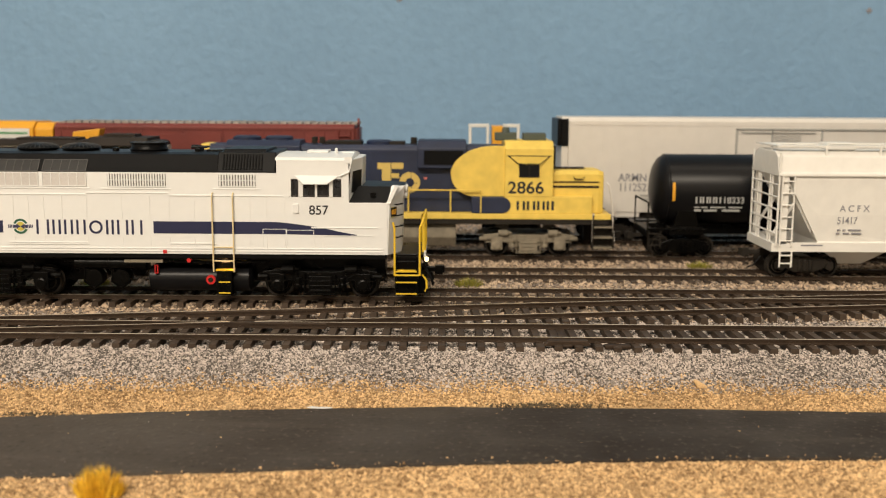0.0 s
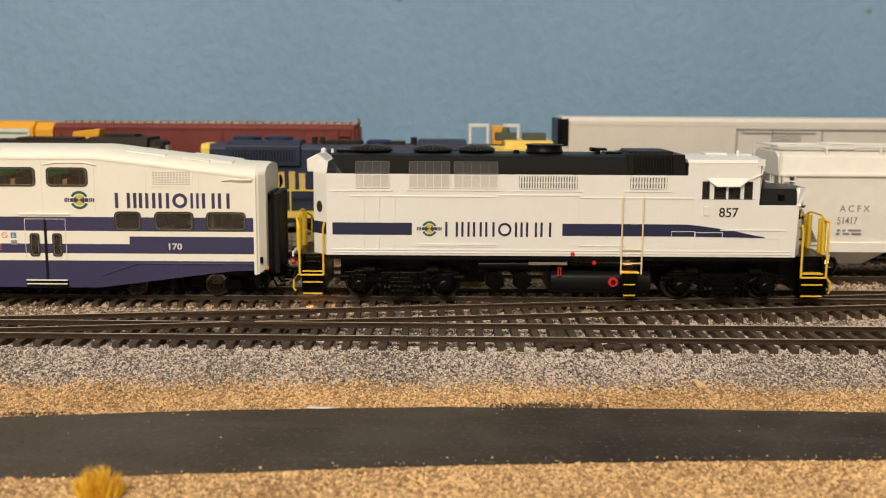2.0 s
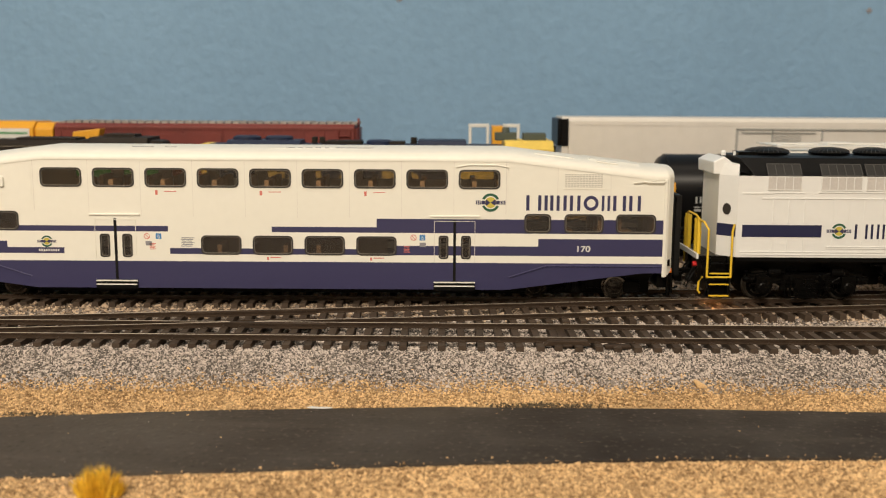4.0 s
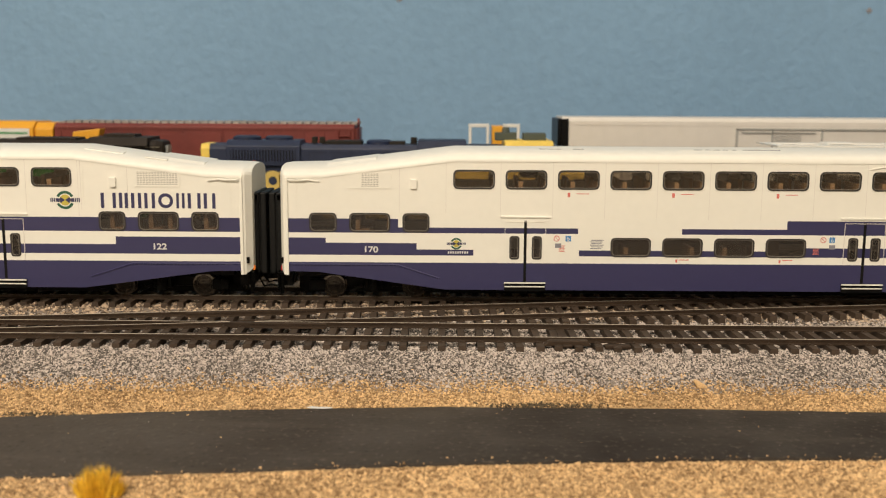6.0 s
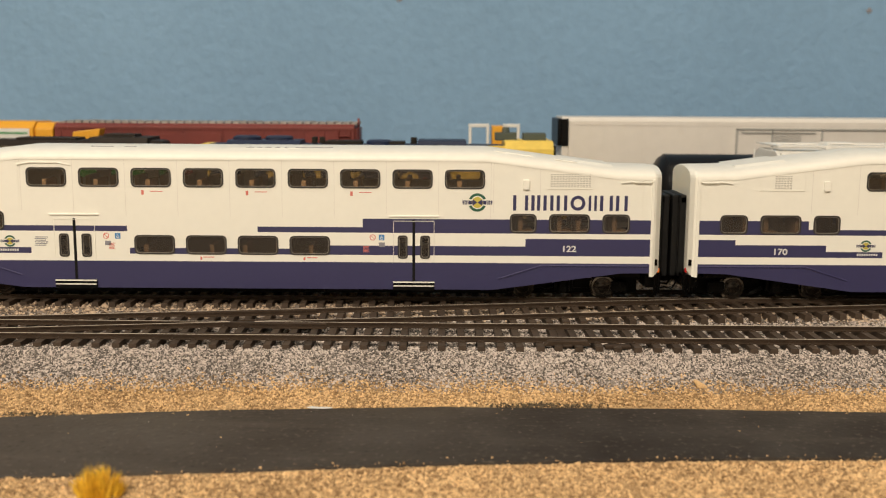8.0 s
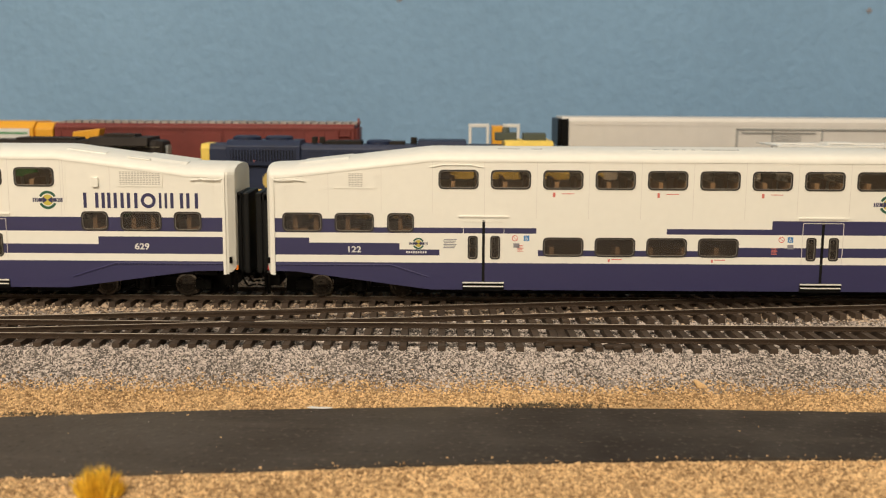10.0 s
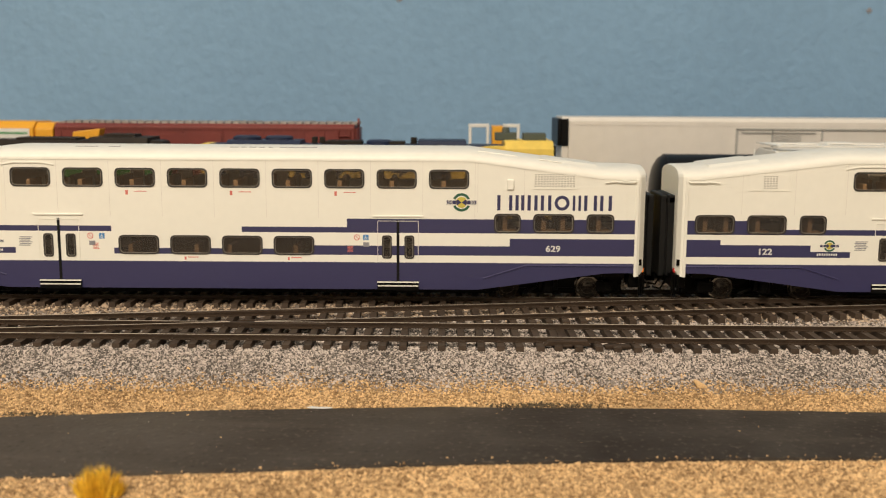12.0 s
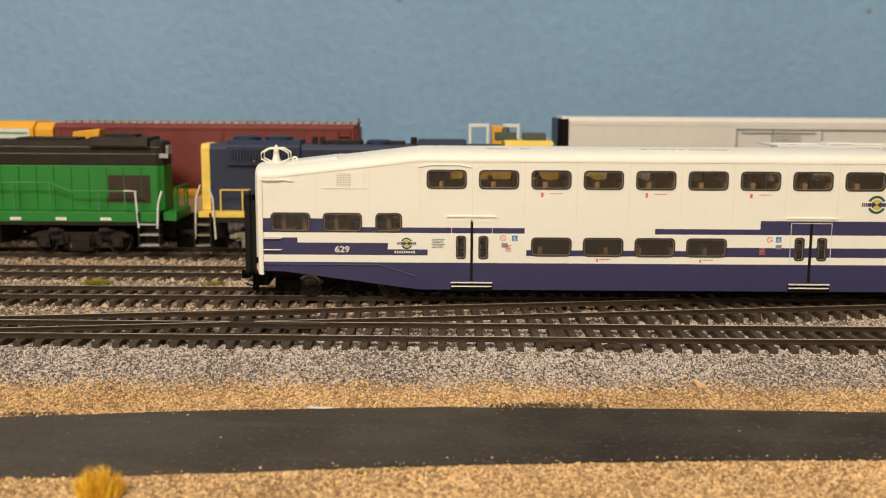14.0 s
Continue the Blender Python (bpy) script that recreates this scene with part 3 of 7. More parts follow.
scatter("road_edge_grit", "pale sand grains strewn over the road edges", M_SAND, 4200, -150, 150, 205, 268, 0.22,
        lambda x, y: along(ROAD_FRONT, x) - 0.5 < y < along(ROAD_BACK, x) + 0.5 and random.random() < math.exp(-(y - along(ROAD_FRONT, x)) / 0.9) + math.exp(-(along(ROAD_BACK, x) - y) / 0.8), lift=0.9, seed=11)
# Dark grains strewn in place of the shade at the road's back edge.
scatter("dark_cinder", "dark grains standing in for shade along the road edge", M_DARKGRAIN, 2200, 4, 58, 265.0, 270.0, 0.33,
        lambda x, y: random.random() < 0.8 * math.exp(-((x - 29) / 12) ** 2 - ((y - 267.0) / 1.2) ** 2), lift=0.25, seed=9)
scatter("dark_cinder_clump", "clump of dark grains at the road edge", M_DARKGRAIN, 2200, -128, -88, 255, 263, 0.33,
        lambda x, y: random.random() < 0.6 * math.exp(-((x + 109) / 9) ** 2 - ((y - 258.6) / 1.4) ** 2), lift=0.25, seed=10)


def grass_tuft(label, x, y, r, h, material, count, seed):
    rng = random.Random(seed)
    bm = bmesh.new()
    z = ground_z(x, y) - 0.2
    for _ in range(count):
        a, d = rng.uniform(0, math.tau), r * math.sqrt(rng.random())
        px, py = x + d * math.cos(a), y + d * math.sin(a) * 0.7
        hh = h * rng.uniform(0.35, 1.0) * (1 - 0.5 * (d / r) ** 2)
        lx, ly = (px - x) * 0.4 + rng.uniform(-0.6, 0.6), (py - y) * 0.4 + rng.uniform(-0.6, 0.6)
        w = 0.10
        b = [bm.verts.new((px + w * math.cos(a + k * 2.094), py + w * math.sin(a + k * 2.094), z)) for k in range(3)]
        m = [bm.verts.new((px + lx * 0.4 + w * 0.8 * math.cos(a + k * 2.094), py + ly * 0.4 + w * 0.8 * math.sin(a + k * 2.094), z + hh * 0.55)) for k in range(3)]
        t = bm.verts.new((px + lx, py + ly, z + hh))
        for k in range(3):
            q = (k + 1) % 3
            bm.faces.new((b[k], b[q], m[q], m[k]))
            bm.faces.new((m[k], m[q], t))
    return tagged(part("grass_tuft", bm, material, fix=False), label, "grass")


grass_tuft("bright yellow static grass tuft beside the road", -73.5, 201.5, 4.6, 8.6, M_GRASSY, 850, 1)
grass_tuft("olive green static grass tuft between yard tracks", 10.5, 396, 5.2, 4.6, M_GRASSG, 420, 2)
grass_tuft("olive green static grass tuft beside the tank car", 116, 441, 5.0, 4.2, M_GRASSG, 420, 3)
grass_tuft("olive green static grass tuft between dusty yard tracks", -140.5, 394, 5.2, 4.2, M_GRASSG, 420, 4)
grass_tuft("short olive static grass tuft close to the main line", -93, 394, 4.0, 3.0, M_GRASSG, 260, 5)


def stone_chip():
    bm = bmesh.new()
    prism(bm, [(74.4, -9.4), (77.0, -9.7), (77.4, -9.0), (75.0, -7.6), (73.6, -6.9), (73.2, -7.6)], 277.8, 279.6)
    tagged(part("stone_chip", bm, M_SAND, bevel=0.4), "pale tan stone chip on the ballast shoulder", "stone")
    bm = bmesh.new()
    plan = [(-37.6, 263.6), (-35.8, 262.9), (-32.6, 263.1), (-30.2, 263.9), (-31.5, 264.4), (-34.0, 264.2), (-36.2, 264.7)]
    loft(bm, [[(x, y, z - 0.03 * (x + 34)) for x, y in plan] for z in (-11.42, -11.18)])
    tagged(part("paint_flake", bm, M_PRINTWHITE, bevel=0.1), "small white flake at the road edge", "debris")


stone_chip()


# ---- shared car parts ----
def wheelset(parent, x, radius, shiny=True, half=8.25):
    """Two flanged wheels on an axle, turning about their own centre."""
    bm = bmesh.new()
    for s in (-1, 1):
        drum(bm, [(s * (half - 1.2), radius + 0.45), (s * (half - 0.7), radius + 0.4), (s * (half - 0.5), radius), (s * (half + 1.2), radius - 0.05), (s * (half + 1.3), radius - 0.5)], (0, 0, 0), mi=1)
        drum(bm, [(s * (half + 1.2), radius - 0.75), (s * (half + 1.34), radius - 0.8), (s * (half + 1.38), radius * 0.42), (s * (half + 1.7), radius * 0.3), (s * (half + 1.8), radius * 0.15)], (0, 0, 0), mi=0, seg=20)
        ring_xz(bm, 0, 0, radius * 0.55, radius * 0.63, min(s * (half + 1.2), s * (half + 1.46)), max(s * (half + 1.2), s * (half + 1.46)), 20, 1)
        box(bm, -0.35, 0.35, min(s * (half + 1.3), s * (half + 1.5)), max(s * (half + 1.3), s * (half + 1.5)), radius * 0.45, radius * 0.8, 0)
    drum(bm, [(-half, 0.9), (half, 0.9)], (0, 0, 0), seg=10)
    ob = part("wheelset", bm, [M_WHEELFACE if shiny else M_UNDER, M_STEEL if shiny else M_DIRTBLACK], parent, smooth=True)
    ob.location = (x * MM, 0, radius * MM)
    ob["turns"] = radius
    return ob


def coupler(parent, x, way, z=7.5, material=None):
    bm = bmesh.new()
    box(bm, min(x, x + way * 5.5), max(x, x + way * 5.5), -1.0, 1.0, z - 0.9, z + 0.9)
    prism(bm, [(x + way * 5, z - 1.7), (x + way * 8, z - 1.7), (x + way * 8, z + 1.7), (x + way * 5, z + 1.7)], -2.1, 0.4)
    box(bm, min(x + way * 6.5, x + way * 8.6), max(x + way * 6.5, x + way * 8.6), 0.4, 2.2, z - 1.5, z + 1.5)
    part("coupler", bm, material or M_UNDER, parent, bevel=0.25)


def roundel(parent, x, z, r, y, bar):
    """The operator's mark as plain shapes: two arcs, a disc with gold quarters, side bars."""
    bm = bmesh.new()
    ring_xz(bm, x, z, r * 0.72, r, y, y + 0.08, 16, 0, radians(25), radians(155))
    ring_xz(bm, x, z, r * 0.72, r, y, y + 0.08, 16, 0, radians(205), radians(335))
    mark = part("roundel", bm, [M_LOGOGREEN], parent, "round green and gold printed mark")
    bm = bmesh.new()
    ring_xz(bm, x, z, 0.02, r * 0.6, y - 0.02, y + 0.06, 24)
    part("roundel_disc", bm, M_LOGOGOLD, mark)
    bm = bmesh.new()
    for s in (-1, 1):
        ring_xz(bm, x, z, 0.1, r * 0.58, y - 0.05, y + 0.05, 8, 0, radians(90 - 90 * s - 35), radians(90 - 90 * s + 35))
        for k in range(3):
            a = x + s * (r * (1.08 + 0.2 * k))
            box(bm, min(a, a + s * r * 0.13), max(a, a + s * r * 0.13), y, y + 0.08, z - r * 0.22, z + r * 0.22)
        box(bm, min(x + s * r * 0.6, x + s * r * 1.0), max(x + s * r * 0.6, x + s * r * 1.0), y - 0.02, y + 0.06, z - r * 0.2, z + r * 0.2)
    pieces("roundel_bar", bm, M_NAVY, mark)


def window_unit(parent, x0, x1, z0, z1, y, r=1.5, border=0.75, glass=None, name="window", depth=0.9):
    """A rounded rubber frame with its pane."""
    bm = bmesh.new()
    a, b = rounded(x0, x1, z0, z1, r), rounded(x0 + border, x1 - border, z0 + border, z1 - border, max(0.3, r - border * 0.6))
    s = 1 if y < 0 else -1
    rows = [[(p[0], y, p[1]), (q[0], y, q[1]), (q[0], y + s * depth, q[1]), (p[0], y + s * depth, p[1])] for p, q in zip(a, b)]
    loft(bm, rows + [rows[0]], caps=False)
    q0, q1 = rounded(x0 + border, x1 - border, z0 + border, z1 - border, max(0.3, r - border * 0.6)), rounded(x0 + border + 0.18, x1 - border - 0.18, z0 + border + 0.18, z1 - border - 0.18, max(0.25, r - border * 0.6 - 0.15))
    rows = [[(p[0], y + s * 0.12, p[1]), (q[0], y + s * 0.12, q[1]), (q[0], y + s * 0.4, q[1]), (p[0], y + s * 0.4, p[1])] for p, q in zip(q0, q1)]
    loft(bm, rows + [rows[0]], 1, caps=False)
    win = part(name, bm, [M_GASKET, M_LIP], parent, smooth=True)
    bm = bmesh.new()
    prism(bm, rounded(x0 + border * 0.8, x1 - border * 0.8, z0 + border * 0.8, z1 - border * 0.8, max(0.3, r - border * 0.6)), y + s * 0.45, y + s * 0.65)
    pane = part("pane", bm, glass or M_GLASS, win)
    pane.visible_shadow = False
    return win


def piecewise(rows):
    return lambda x: along(rows, x)


# ---- bilevel passenger coach ----
def mirrored(rows):
    return sorted(tuple(sorted(-v for v in r[:2])) + tuple(r[2:]) for r in rows)


def coach_ring(x, wide, drop, low, top):
    """Cross-section of the coach, from the lower edge over the roof."""
    t = top(x) - drop
    half = [(17.0, low), (17.0, t), (16.9, t + 0.9), (16.2, t + 1.9), (14.0, t + 3.0), (9.5, t + 3.9), (4.0, t + 4.3)]
    return [(x, -y * wide, z) for y, z in half] + [(x, y * wide, z) for y, z in half[::-1]]


def bilevel_coach(label, flip):
    """flip: the coach turned end for end, which mirrors its windows; the printing keeps its reading side."""
    mx = -1 if flip else 1
    upper = [(-77.5 + 18.72 * k, -77.5 + 18.72 * k + 14.4) for k in range(9)]
    lower = [(-39.7 + 18.67 * k, -39.7 + 18.67 * k + 14.7) for k in range(4)]
    ends = [(95.7, 105.4), (109.8, 124.6), (129.0, 139.0), (-133.6, -119.2), (-114.8, -100.6), (-95.9, -86.2)]
    END_W, END_E = (-147.6, 137.4) if flip else (-137.4, 147.6)
    if flip:
        upper, lower, ends = mirrored(upper), mirrored(lower), mirrored(ends)
        upper = [(a - 0.6, b - 0.1) for a, b in upper]
        lower = [(a + 0.7, b + 0.6) for a, b in lower]
    door_panes = [(-66.8, -63.2), (-58.7, -55.1), (55.4, 59.0), (63.5, 67.1)]
    windows = [(a, b, 41.1, 48.0) for a, b in upper] + [(a, b, 16.8, 23.8) for a, b in lower] + [(a, b, 25.3, 32.3) for a, b in ends] + [(a, b, 15.7, 24.2) for a, b in door_panes]
    bottom_rows = [(-137.4, 10.9), (-129, 10.8), (-80, 4.4), (90, 4.4), (136, 10.7), (147.6, 10.9)]
    top_rows = [(-137.4, 45.0), (-131, 45.2), (-80, 51.2), (87, 51.2), (134, 45.2), (147.6, 44.9)]
    coach_bottom = piecewise(sorted((mx * x, z) for x, z in bottom_rows))
    coach_top = piecewise(sorted((mx * x, z) for x, z in top_rows))
    if flip:
        navy = [(33.1, 150, 25.1, 30.2), (-4.7, 33.2, 25.1, 27.1), (-41.6, 39.4, 17.0, 19.1), (39.3, 91.5, 16.9, 20.4), (91.4, 150, 16.9, 23.2),
                (-150, -42.1, 25.1, 27.1), (-150, -107, 25.1, 30.2), (-150, -79.8, 17.0, 19.1), (-150, -100.3, 17.0, 21.4), (-150, -133.1, 17.0, 23.2)]
    else:
        navy = [(42.8, 150, 25.1, 30.2), (4.9, 42.9, 25.1, 27.1), (-41.4, 30.8, 17.0, 19.1), (30.7, 101.6, 16.9, 20.4), (101.5, 150, 16.9, 23.2),
                (-150, -42.1, 25.1, 27.1), (-150, -114.1, 25.1, 30.2), (-150, -77, 17.0, 19.1), (-150, -91.4, 17.0, 21.4), (-150, -124, 17.0, 23.2)]

    def coach_colour(x, z):
        for a, b, c, d in windows:
            if a + 0.5 < x < b - 0.5 and c + 0.5 < z < d - 0.5:
                return None
        return 1 if z < 14.3 or any(a < x < b and c < z < d for a, b, c, d in navy) else 0

    car = thing("passenger_coach", label, "railway coach", "passenger train")
    xs = [END_W, END_E] + [mx * x for x in (-131, -129, -80, 87, 90, 134, 136)] + [e for r in navy for e in r[:2] if abs(e) < 149]
    zs = [4.0, 14.3, 16.95, 19.1, 20.4, 21.4, 23.2, 25.1, 27.1, 30.2, 52]
    for a, b, c, d in windows:
        xs += [a + 0.5, b - 0.5]
        zs += [c + 0.5, d - 0.5]
    for y, t in ((-17.0, 0.9), (17.0, -0.9)):
        bm = bmesh.new()
        side_wall(bm, xs, zs, coach_bottom, coach_top, y, t, coach_colour)
        part("side_wall", bm, [M_WHITE, M_NAVY], car)
        for a, b, c, d in windows:
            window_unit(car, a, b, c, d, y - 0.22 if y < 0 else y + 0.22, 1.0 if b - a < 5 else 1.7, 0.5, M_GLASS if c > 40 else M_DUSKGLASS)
    # roof in one skin with a ledge at the eaves
    bm = bmesh.new()
    loft(bm, [coach_ring(x, 1.012, 0, coach_top(x) - 0.35, coach_top) for x in sorted([END_W, END_E] + [mx * v for v in (-131, -118, -105, -92, -80, -60, 0, 60, 87, 99, 111, 123, 134)])])
    part("roof", bm, M_ROOFWHITE, car, smooth=True)
    bm = bmesh.new()
    for x0, x1, y0, y1 in ((-6, 22, -11, -4), (32, 45, -9, -5), (-52, -40, -9, -5), (90, 104, -12, -8), (112, 120, -13, -8)):
        z = min(coach_top(x0), coach_top(x1)) + 3.5
        loft(bm, [[(x, y0, coach_top(x) + 3.3), (x, y1, coach_top(x) + 3.9), (x, y1, coach_top(x) + 4.35), (x, y0, coach_top(x) + 3.75)] for x in (x0, x1)])
    for x in (-119 * mx, 124 * mx):
        loft(bm, [[(xx, -13, coach_top(xx) + 3.0), (xx, 13, coach_top(xx) + 3.0), (xx, 10, coach_top(xx) + 4.3), (xx, -10, coach_top(xx) + 4.3)] for xx in (x - 9, x + 9)])
    pieces("roof_hatch", bm, M_ROOFWHITE, car, bevel=0.15)
    # fine seams on the near roof slope
    bm = bmesh.new()
    for x0, x1 in ((0, 3), (4.2, 6.0), (7, 9.5), (10.5, 12.5), (14, 15.5), (-56, -48), (-44, -40)):
        box(bm, x0, x1, -9.9, -9.6, 55.0, 55.22)
    for x0, x1, y0, y1 in ((18, 31.5, -9.9, -9.75), (18, 18.25, -9.9, -8.0), (31.25, 31.5, -9.9, -8.0), (-56, -55.75, -9.9, -8.4), (-40.2, -40, -9.9, -8.4)):
        box(bm, x0, x1, y0, y1, 55.0, 55.25)
    pieces("roof_seam", bm, M_GREYPRINT, car)
    # ends with chamfered corner posts
    for x, way in ((END_W, -1), (END_E, 1)):
        bm = bmesh.new()
        a, b, c = coach_ring(x, 1.0, 0, 9.6, coach_top), coach_ring(x, 0.98, 0.2, 9.6, coach_top), coach_ring(x, 0.82, 0.3, 11.5, coach_top)
        deep = 2.9 if way > 0 else 2.0
        loft(bm, [a, [(p[0] + way * 0.8, p[1], p[2]) for p in b], [(p[0] + way * deep, p[1], p[2]) for p in c]])
        part("end_wall", bm, M_WHITE, car)
        bm = bmesh.new()
        for s in (-1, 1):
            prism(bm, rounded(x + way * deep - 0.4, x + way * deep + 0.4, 10.6, 12.2, 0.2), s * 13.0 - 0.5, s * 13.0 + 0.5)
        pieces("marker_light", bm, M_AMBERGLOW if way > 0 else M_RED, car, "small amber and red end marker lights")
        bm = bmesh.new()
        for k in range(2):
            x0, x1 = x + way * (2.0 + 2.7 * k), x + way * (4.4 + 2.7 * k)
            for y0, y1, z0, z1 in ((-10, -6.5, 8.5, 38.2), (6.5, 10, 8.5, 38.2), (-10, 10, 35.4, 38.7), (-10, 10, 8.5, 10.5)):
                box(bm, min(x0, x1), max(x0, x1), y0 * (1 - 0.03 * k), y1 * (1 - 0.03 * k), z0, z1)
        box(bm, min(x + way * 1.9, x + way * 6.9), max(x + way * 1.9, x + way * 6.9), -9.2, 9.2, 9, 37.8)
        pieces("diaphragm", bm, M_RUBBER, car, "black rubber gangway diaphragm", bevel=0.5)
        bm = bmesh.new()
        box(bm, min(x - way * 2, x + way * 3), max(x - way * 2, x + way * 3), -14, 14, 5.0, 9.8)
        tube(bm, [(x + way * 2.5, -4, 7), (x + way * 5, -4.5, 2.8), (x + way * 8, -4, 3.5)], 0.45)
        tube(bm, [(x + way * 2.5, -13.6, 9), (x + way * 2.0, -13.8, 2.0)], 0.7)
        tube(bm, [(x + way * 2.5, 4, 7), (x + way * 5, 4.5, 2.8), (x + way * 8, 4, 3.5)], 0.45)
        part("end_gear", bm, M_UNDER, car, bevel=0.2)
        coupler(car, x + way * 2, way, 7.0)
        bm = bmesh.new()
        a = x - way * 0.8
        tube(bm, [(a, -17.4, 44.3), (a - way * 1, -17.9, 43.9), (a - way * 6.5, -17.9, 43.9), (a - way * 8, -17.4, 44.4)], 0.28)
        tube(bm, [(a - way * 3, -17.3, 44.3), (a - way * 4, -17.8, 44.5), (a - way * 11.5, -17.6, 43.6)], 0.22)
        pieces("grab_iron", bm, M_WHITE, car, smooth=True)
        bm = bmesh.new()
        box(bm, min(x + way * 0.9, x + way * 1.9), max(x + way * 0.9, x + way * 1.9), -16.6, -15.6, 13.6, 15.8)
        tube(bm, [(x + way * 1.2, -16.4, 4.2), (x + way * 1.2, -16.4, 10.2)], 0.5)
        tube(bm, [(x + way * 3.0, -15.0, 3.4), (x + way * 3.0, -15.0, 10.0)], 0.5)
        pieces("end_bracket", bm, M_UNDER, car, "small black end brackets")
        # corner post
        bm = bmesh.new()
        box(bm, min(x, x - way * 1.1), max(x, x - way * 1.1), -17.5, -16.6, 9.5, 45)
        box(bm, min(x, x - way * 1.1), max(x, x - way * 1.1), 16.6, 17.5, 9.5, 45)
        pieces("corner_post", bm, M_WHITE, car, bevel=0.15)
    # doors: split seal, outline, head rail and step
    for c in (-61.1, 61.2):
        bm = bmesh.new()
        for x0, x1, z0, z1 in ((c - 7.4, c - 7.22, 14.4, 29.4), (c + 7.22, c + 7.4, 14.4, 29.4), (c - 7.2, c + 7.2, 29.3, 29.5)):
            box(bm, x0, x1, -17.18, -16.9, z0, z1)
        door = part("door", bm, M_WHITE if c < 0 else M_GREYWHITE, car, "two-leaf sliding passenger door")
        bm = bmesh.new()
        box(bm, c - 0.5, c + 0.5, -17.16, -16.8, 7.2, 29.8)
        part("door_seal", bm, M_RUBBER, door, "black door seal", bevel=0.05)
        bm = bmesh.new()
        box(bm, c - 9.0, c + 9.0, -17.5, -16.9, 30.9, 31.5)
        part("head_rail", bm, M_WHITE, door, bevel=0.1)
        bm = bmesh.new()
        box(bm, c - 7.5, c + 7.5, -17.7, -16.9, 4.2, 7.4)
        step = part("door_step", bm, M_BLACK, door, "black step with white edges")
        bm = bmesh.new()
        box(bm, c - 7.5, c + 7.5, -17.9, -17.6, 6.95, 7.4)
        box(bm, c - 7.3, c + 7.3, -17.9, -17.6, 5.6, 6.0)
        part("step_edge", bm, M_WHITE, step)
    # grilles, lamp boxes, raised skirt line
    for x0, x1, z0, z1 in ((-125.2, -109.5, 41.3, 46.8), (100.0, 114.8, 41.5, 46.8)) if flip else ((-114.8, -100.0, 41.3, 46.8), (109.5, 125.2, 41.5, 46.8)):
        bm = bmesh.new()
        box(bm, x0, x1, -17.12, -16.95, z0, z1)
        box(bm, x0 - 0.2, x1 + 0.2, -17.22, -17.0, z0 - 0.25, z0)
        box(bm, x1, x1 + 0.2, -17.22, -17.0, z0, z1)
        grille = part("vent_panel", bm, M_WHITE, car)
        bm = bmesh.new()
        g0, g1 = (x0 + 5.2, x1 - 4.8) if x0 < 0 else (x0 + 0.6, x1 - 0.6)
        for i in range(8):
            z = z0 + 0.5 + i * 0.62
            x = g0
            while x < g1 - 0.3:
                box(bm, x, x + 0.75, -17.19, -17.1, z, z + 0.3)
                x += 1.05
        tagged(part("vent_mesh", bm, M_VENTGREY, grille), kind="stuff")
    for x in (101.4 * mx,):
        bm = bmesh.new()
        prism(bm, rounded(x - 1.2, x + 1.2, 41.0, 44.6, 0.5), -17.9, -16.9)
        pieces("lamp_box", bm, M_WHITE, car, bevel=0.2)
    bm = bmesh.new()
    for x0, z0, x1, z1 in ((-94, 13.2, -81, 9.0), (92, 8.5, 107, 13.3), (-137, 13.3, -94, 13.3), (107, 13.4, 147, 13.4)):
        tube(bm, [(mx * x0, -17.05, z0), (mx * x1, -17.05, z1)], 0.32, 6)
    pieces("skirt_bead", bm, M_NAVY, car)
    bm = bmesh.new()
    for k in range(9):
        x = upper[k][1] + 2.15
        box(bm, x - 0.06, x + 0.06, -17.05, -16.9, 30.5 if not 45 < x < 80 else 32, coach_top(x) - 0.3)
    for x in [mx * v for v in (-79.6, 89.8, 106.5, -117, -98)]:
        box(bm, x - 0.06, x + 0.06, -17.05, -16.9, 32.6, coach_top(x) - 0.3)
    part("panel_seam", bm, M_GREYWHITE, car)
    bm = bmesh.new()
    for x in [mx * v for v in (-80.4, -98.8, -117.8, -132.5, 90.6, 143.5)]:
        z = 32.0
        while z < coach_top(x) - 1.0:
            box(bm, x - 0.16, x + 0.16, -17.14, -16.95, z, z + 0.32)
            z += 0.95
    tagged(part("rivets", bm, M_WHITE, car), kind="stuff")
    bm = bmesh.new()
    tube(bm, [(mx * x, -17.3, z) for x, z in ((-80.5, 48.9), (-76, 49.7), (-66, 49.7), (-61.5, 48.9))], 0.22)
    part("drip_rail", bm, M_WHITE, car)
    # printing
    dr = -10.0 if flip else 0.0
    bars("lettering_bar", [5.4, 3.2, 3.6, 3.8, -5.4, 0.9, 0.9, 4.6, 4.2], 96.8 + dr, 33.5, 39.0, -17.1, M_NAVY, car, gap=1.14, stroke=1.15, label="navy upright bars of the operator lettering")
    roundel(car, 84.0 + dr, 36.3, 3.3, -17.1, 1)
    roundel(car, -86.0 if flip else -84.6, 21.3, 2.1, -17.1, 1)
    bm = bmesh.new()
    for k in range(9):
        box(bm, -89.0 + 0.85 * k, -88.45 + 0.85 * k, -17.08, -16.95, 17.7, 18.5)
    part("name_bar", bm, M_PRINTWHITE, car)
    bm = bmesh.new()
    for k in (2, 4, 6):
        x = upper[k][0] + 3.6
        box(bm, x, x + 0.9, -17.07, -16.95, 38.4, 40.0)
        box(bm, x + 3.2, x + 7.6, -17.07, -16.95, 39.5, 39.75)
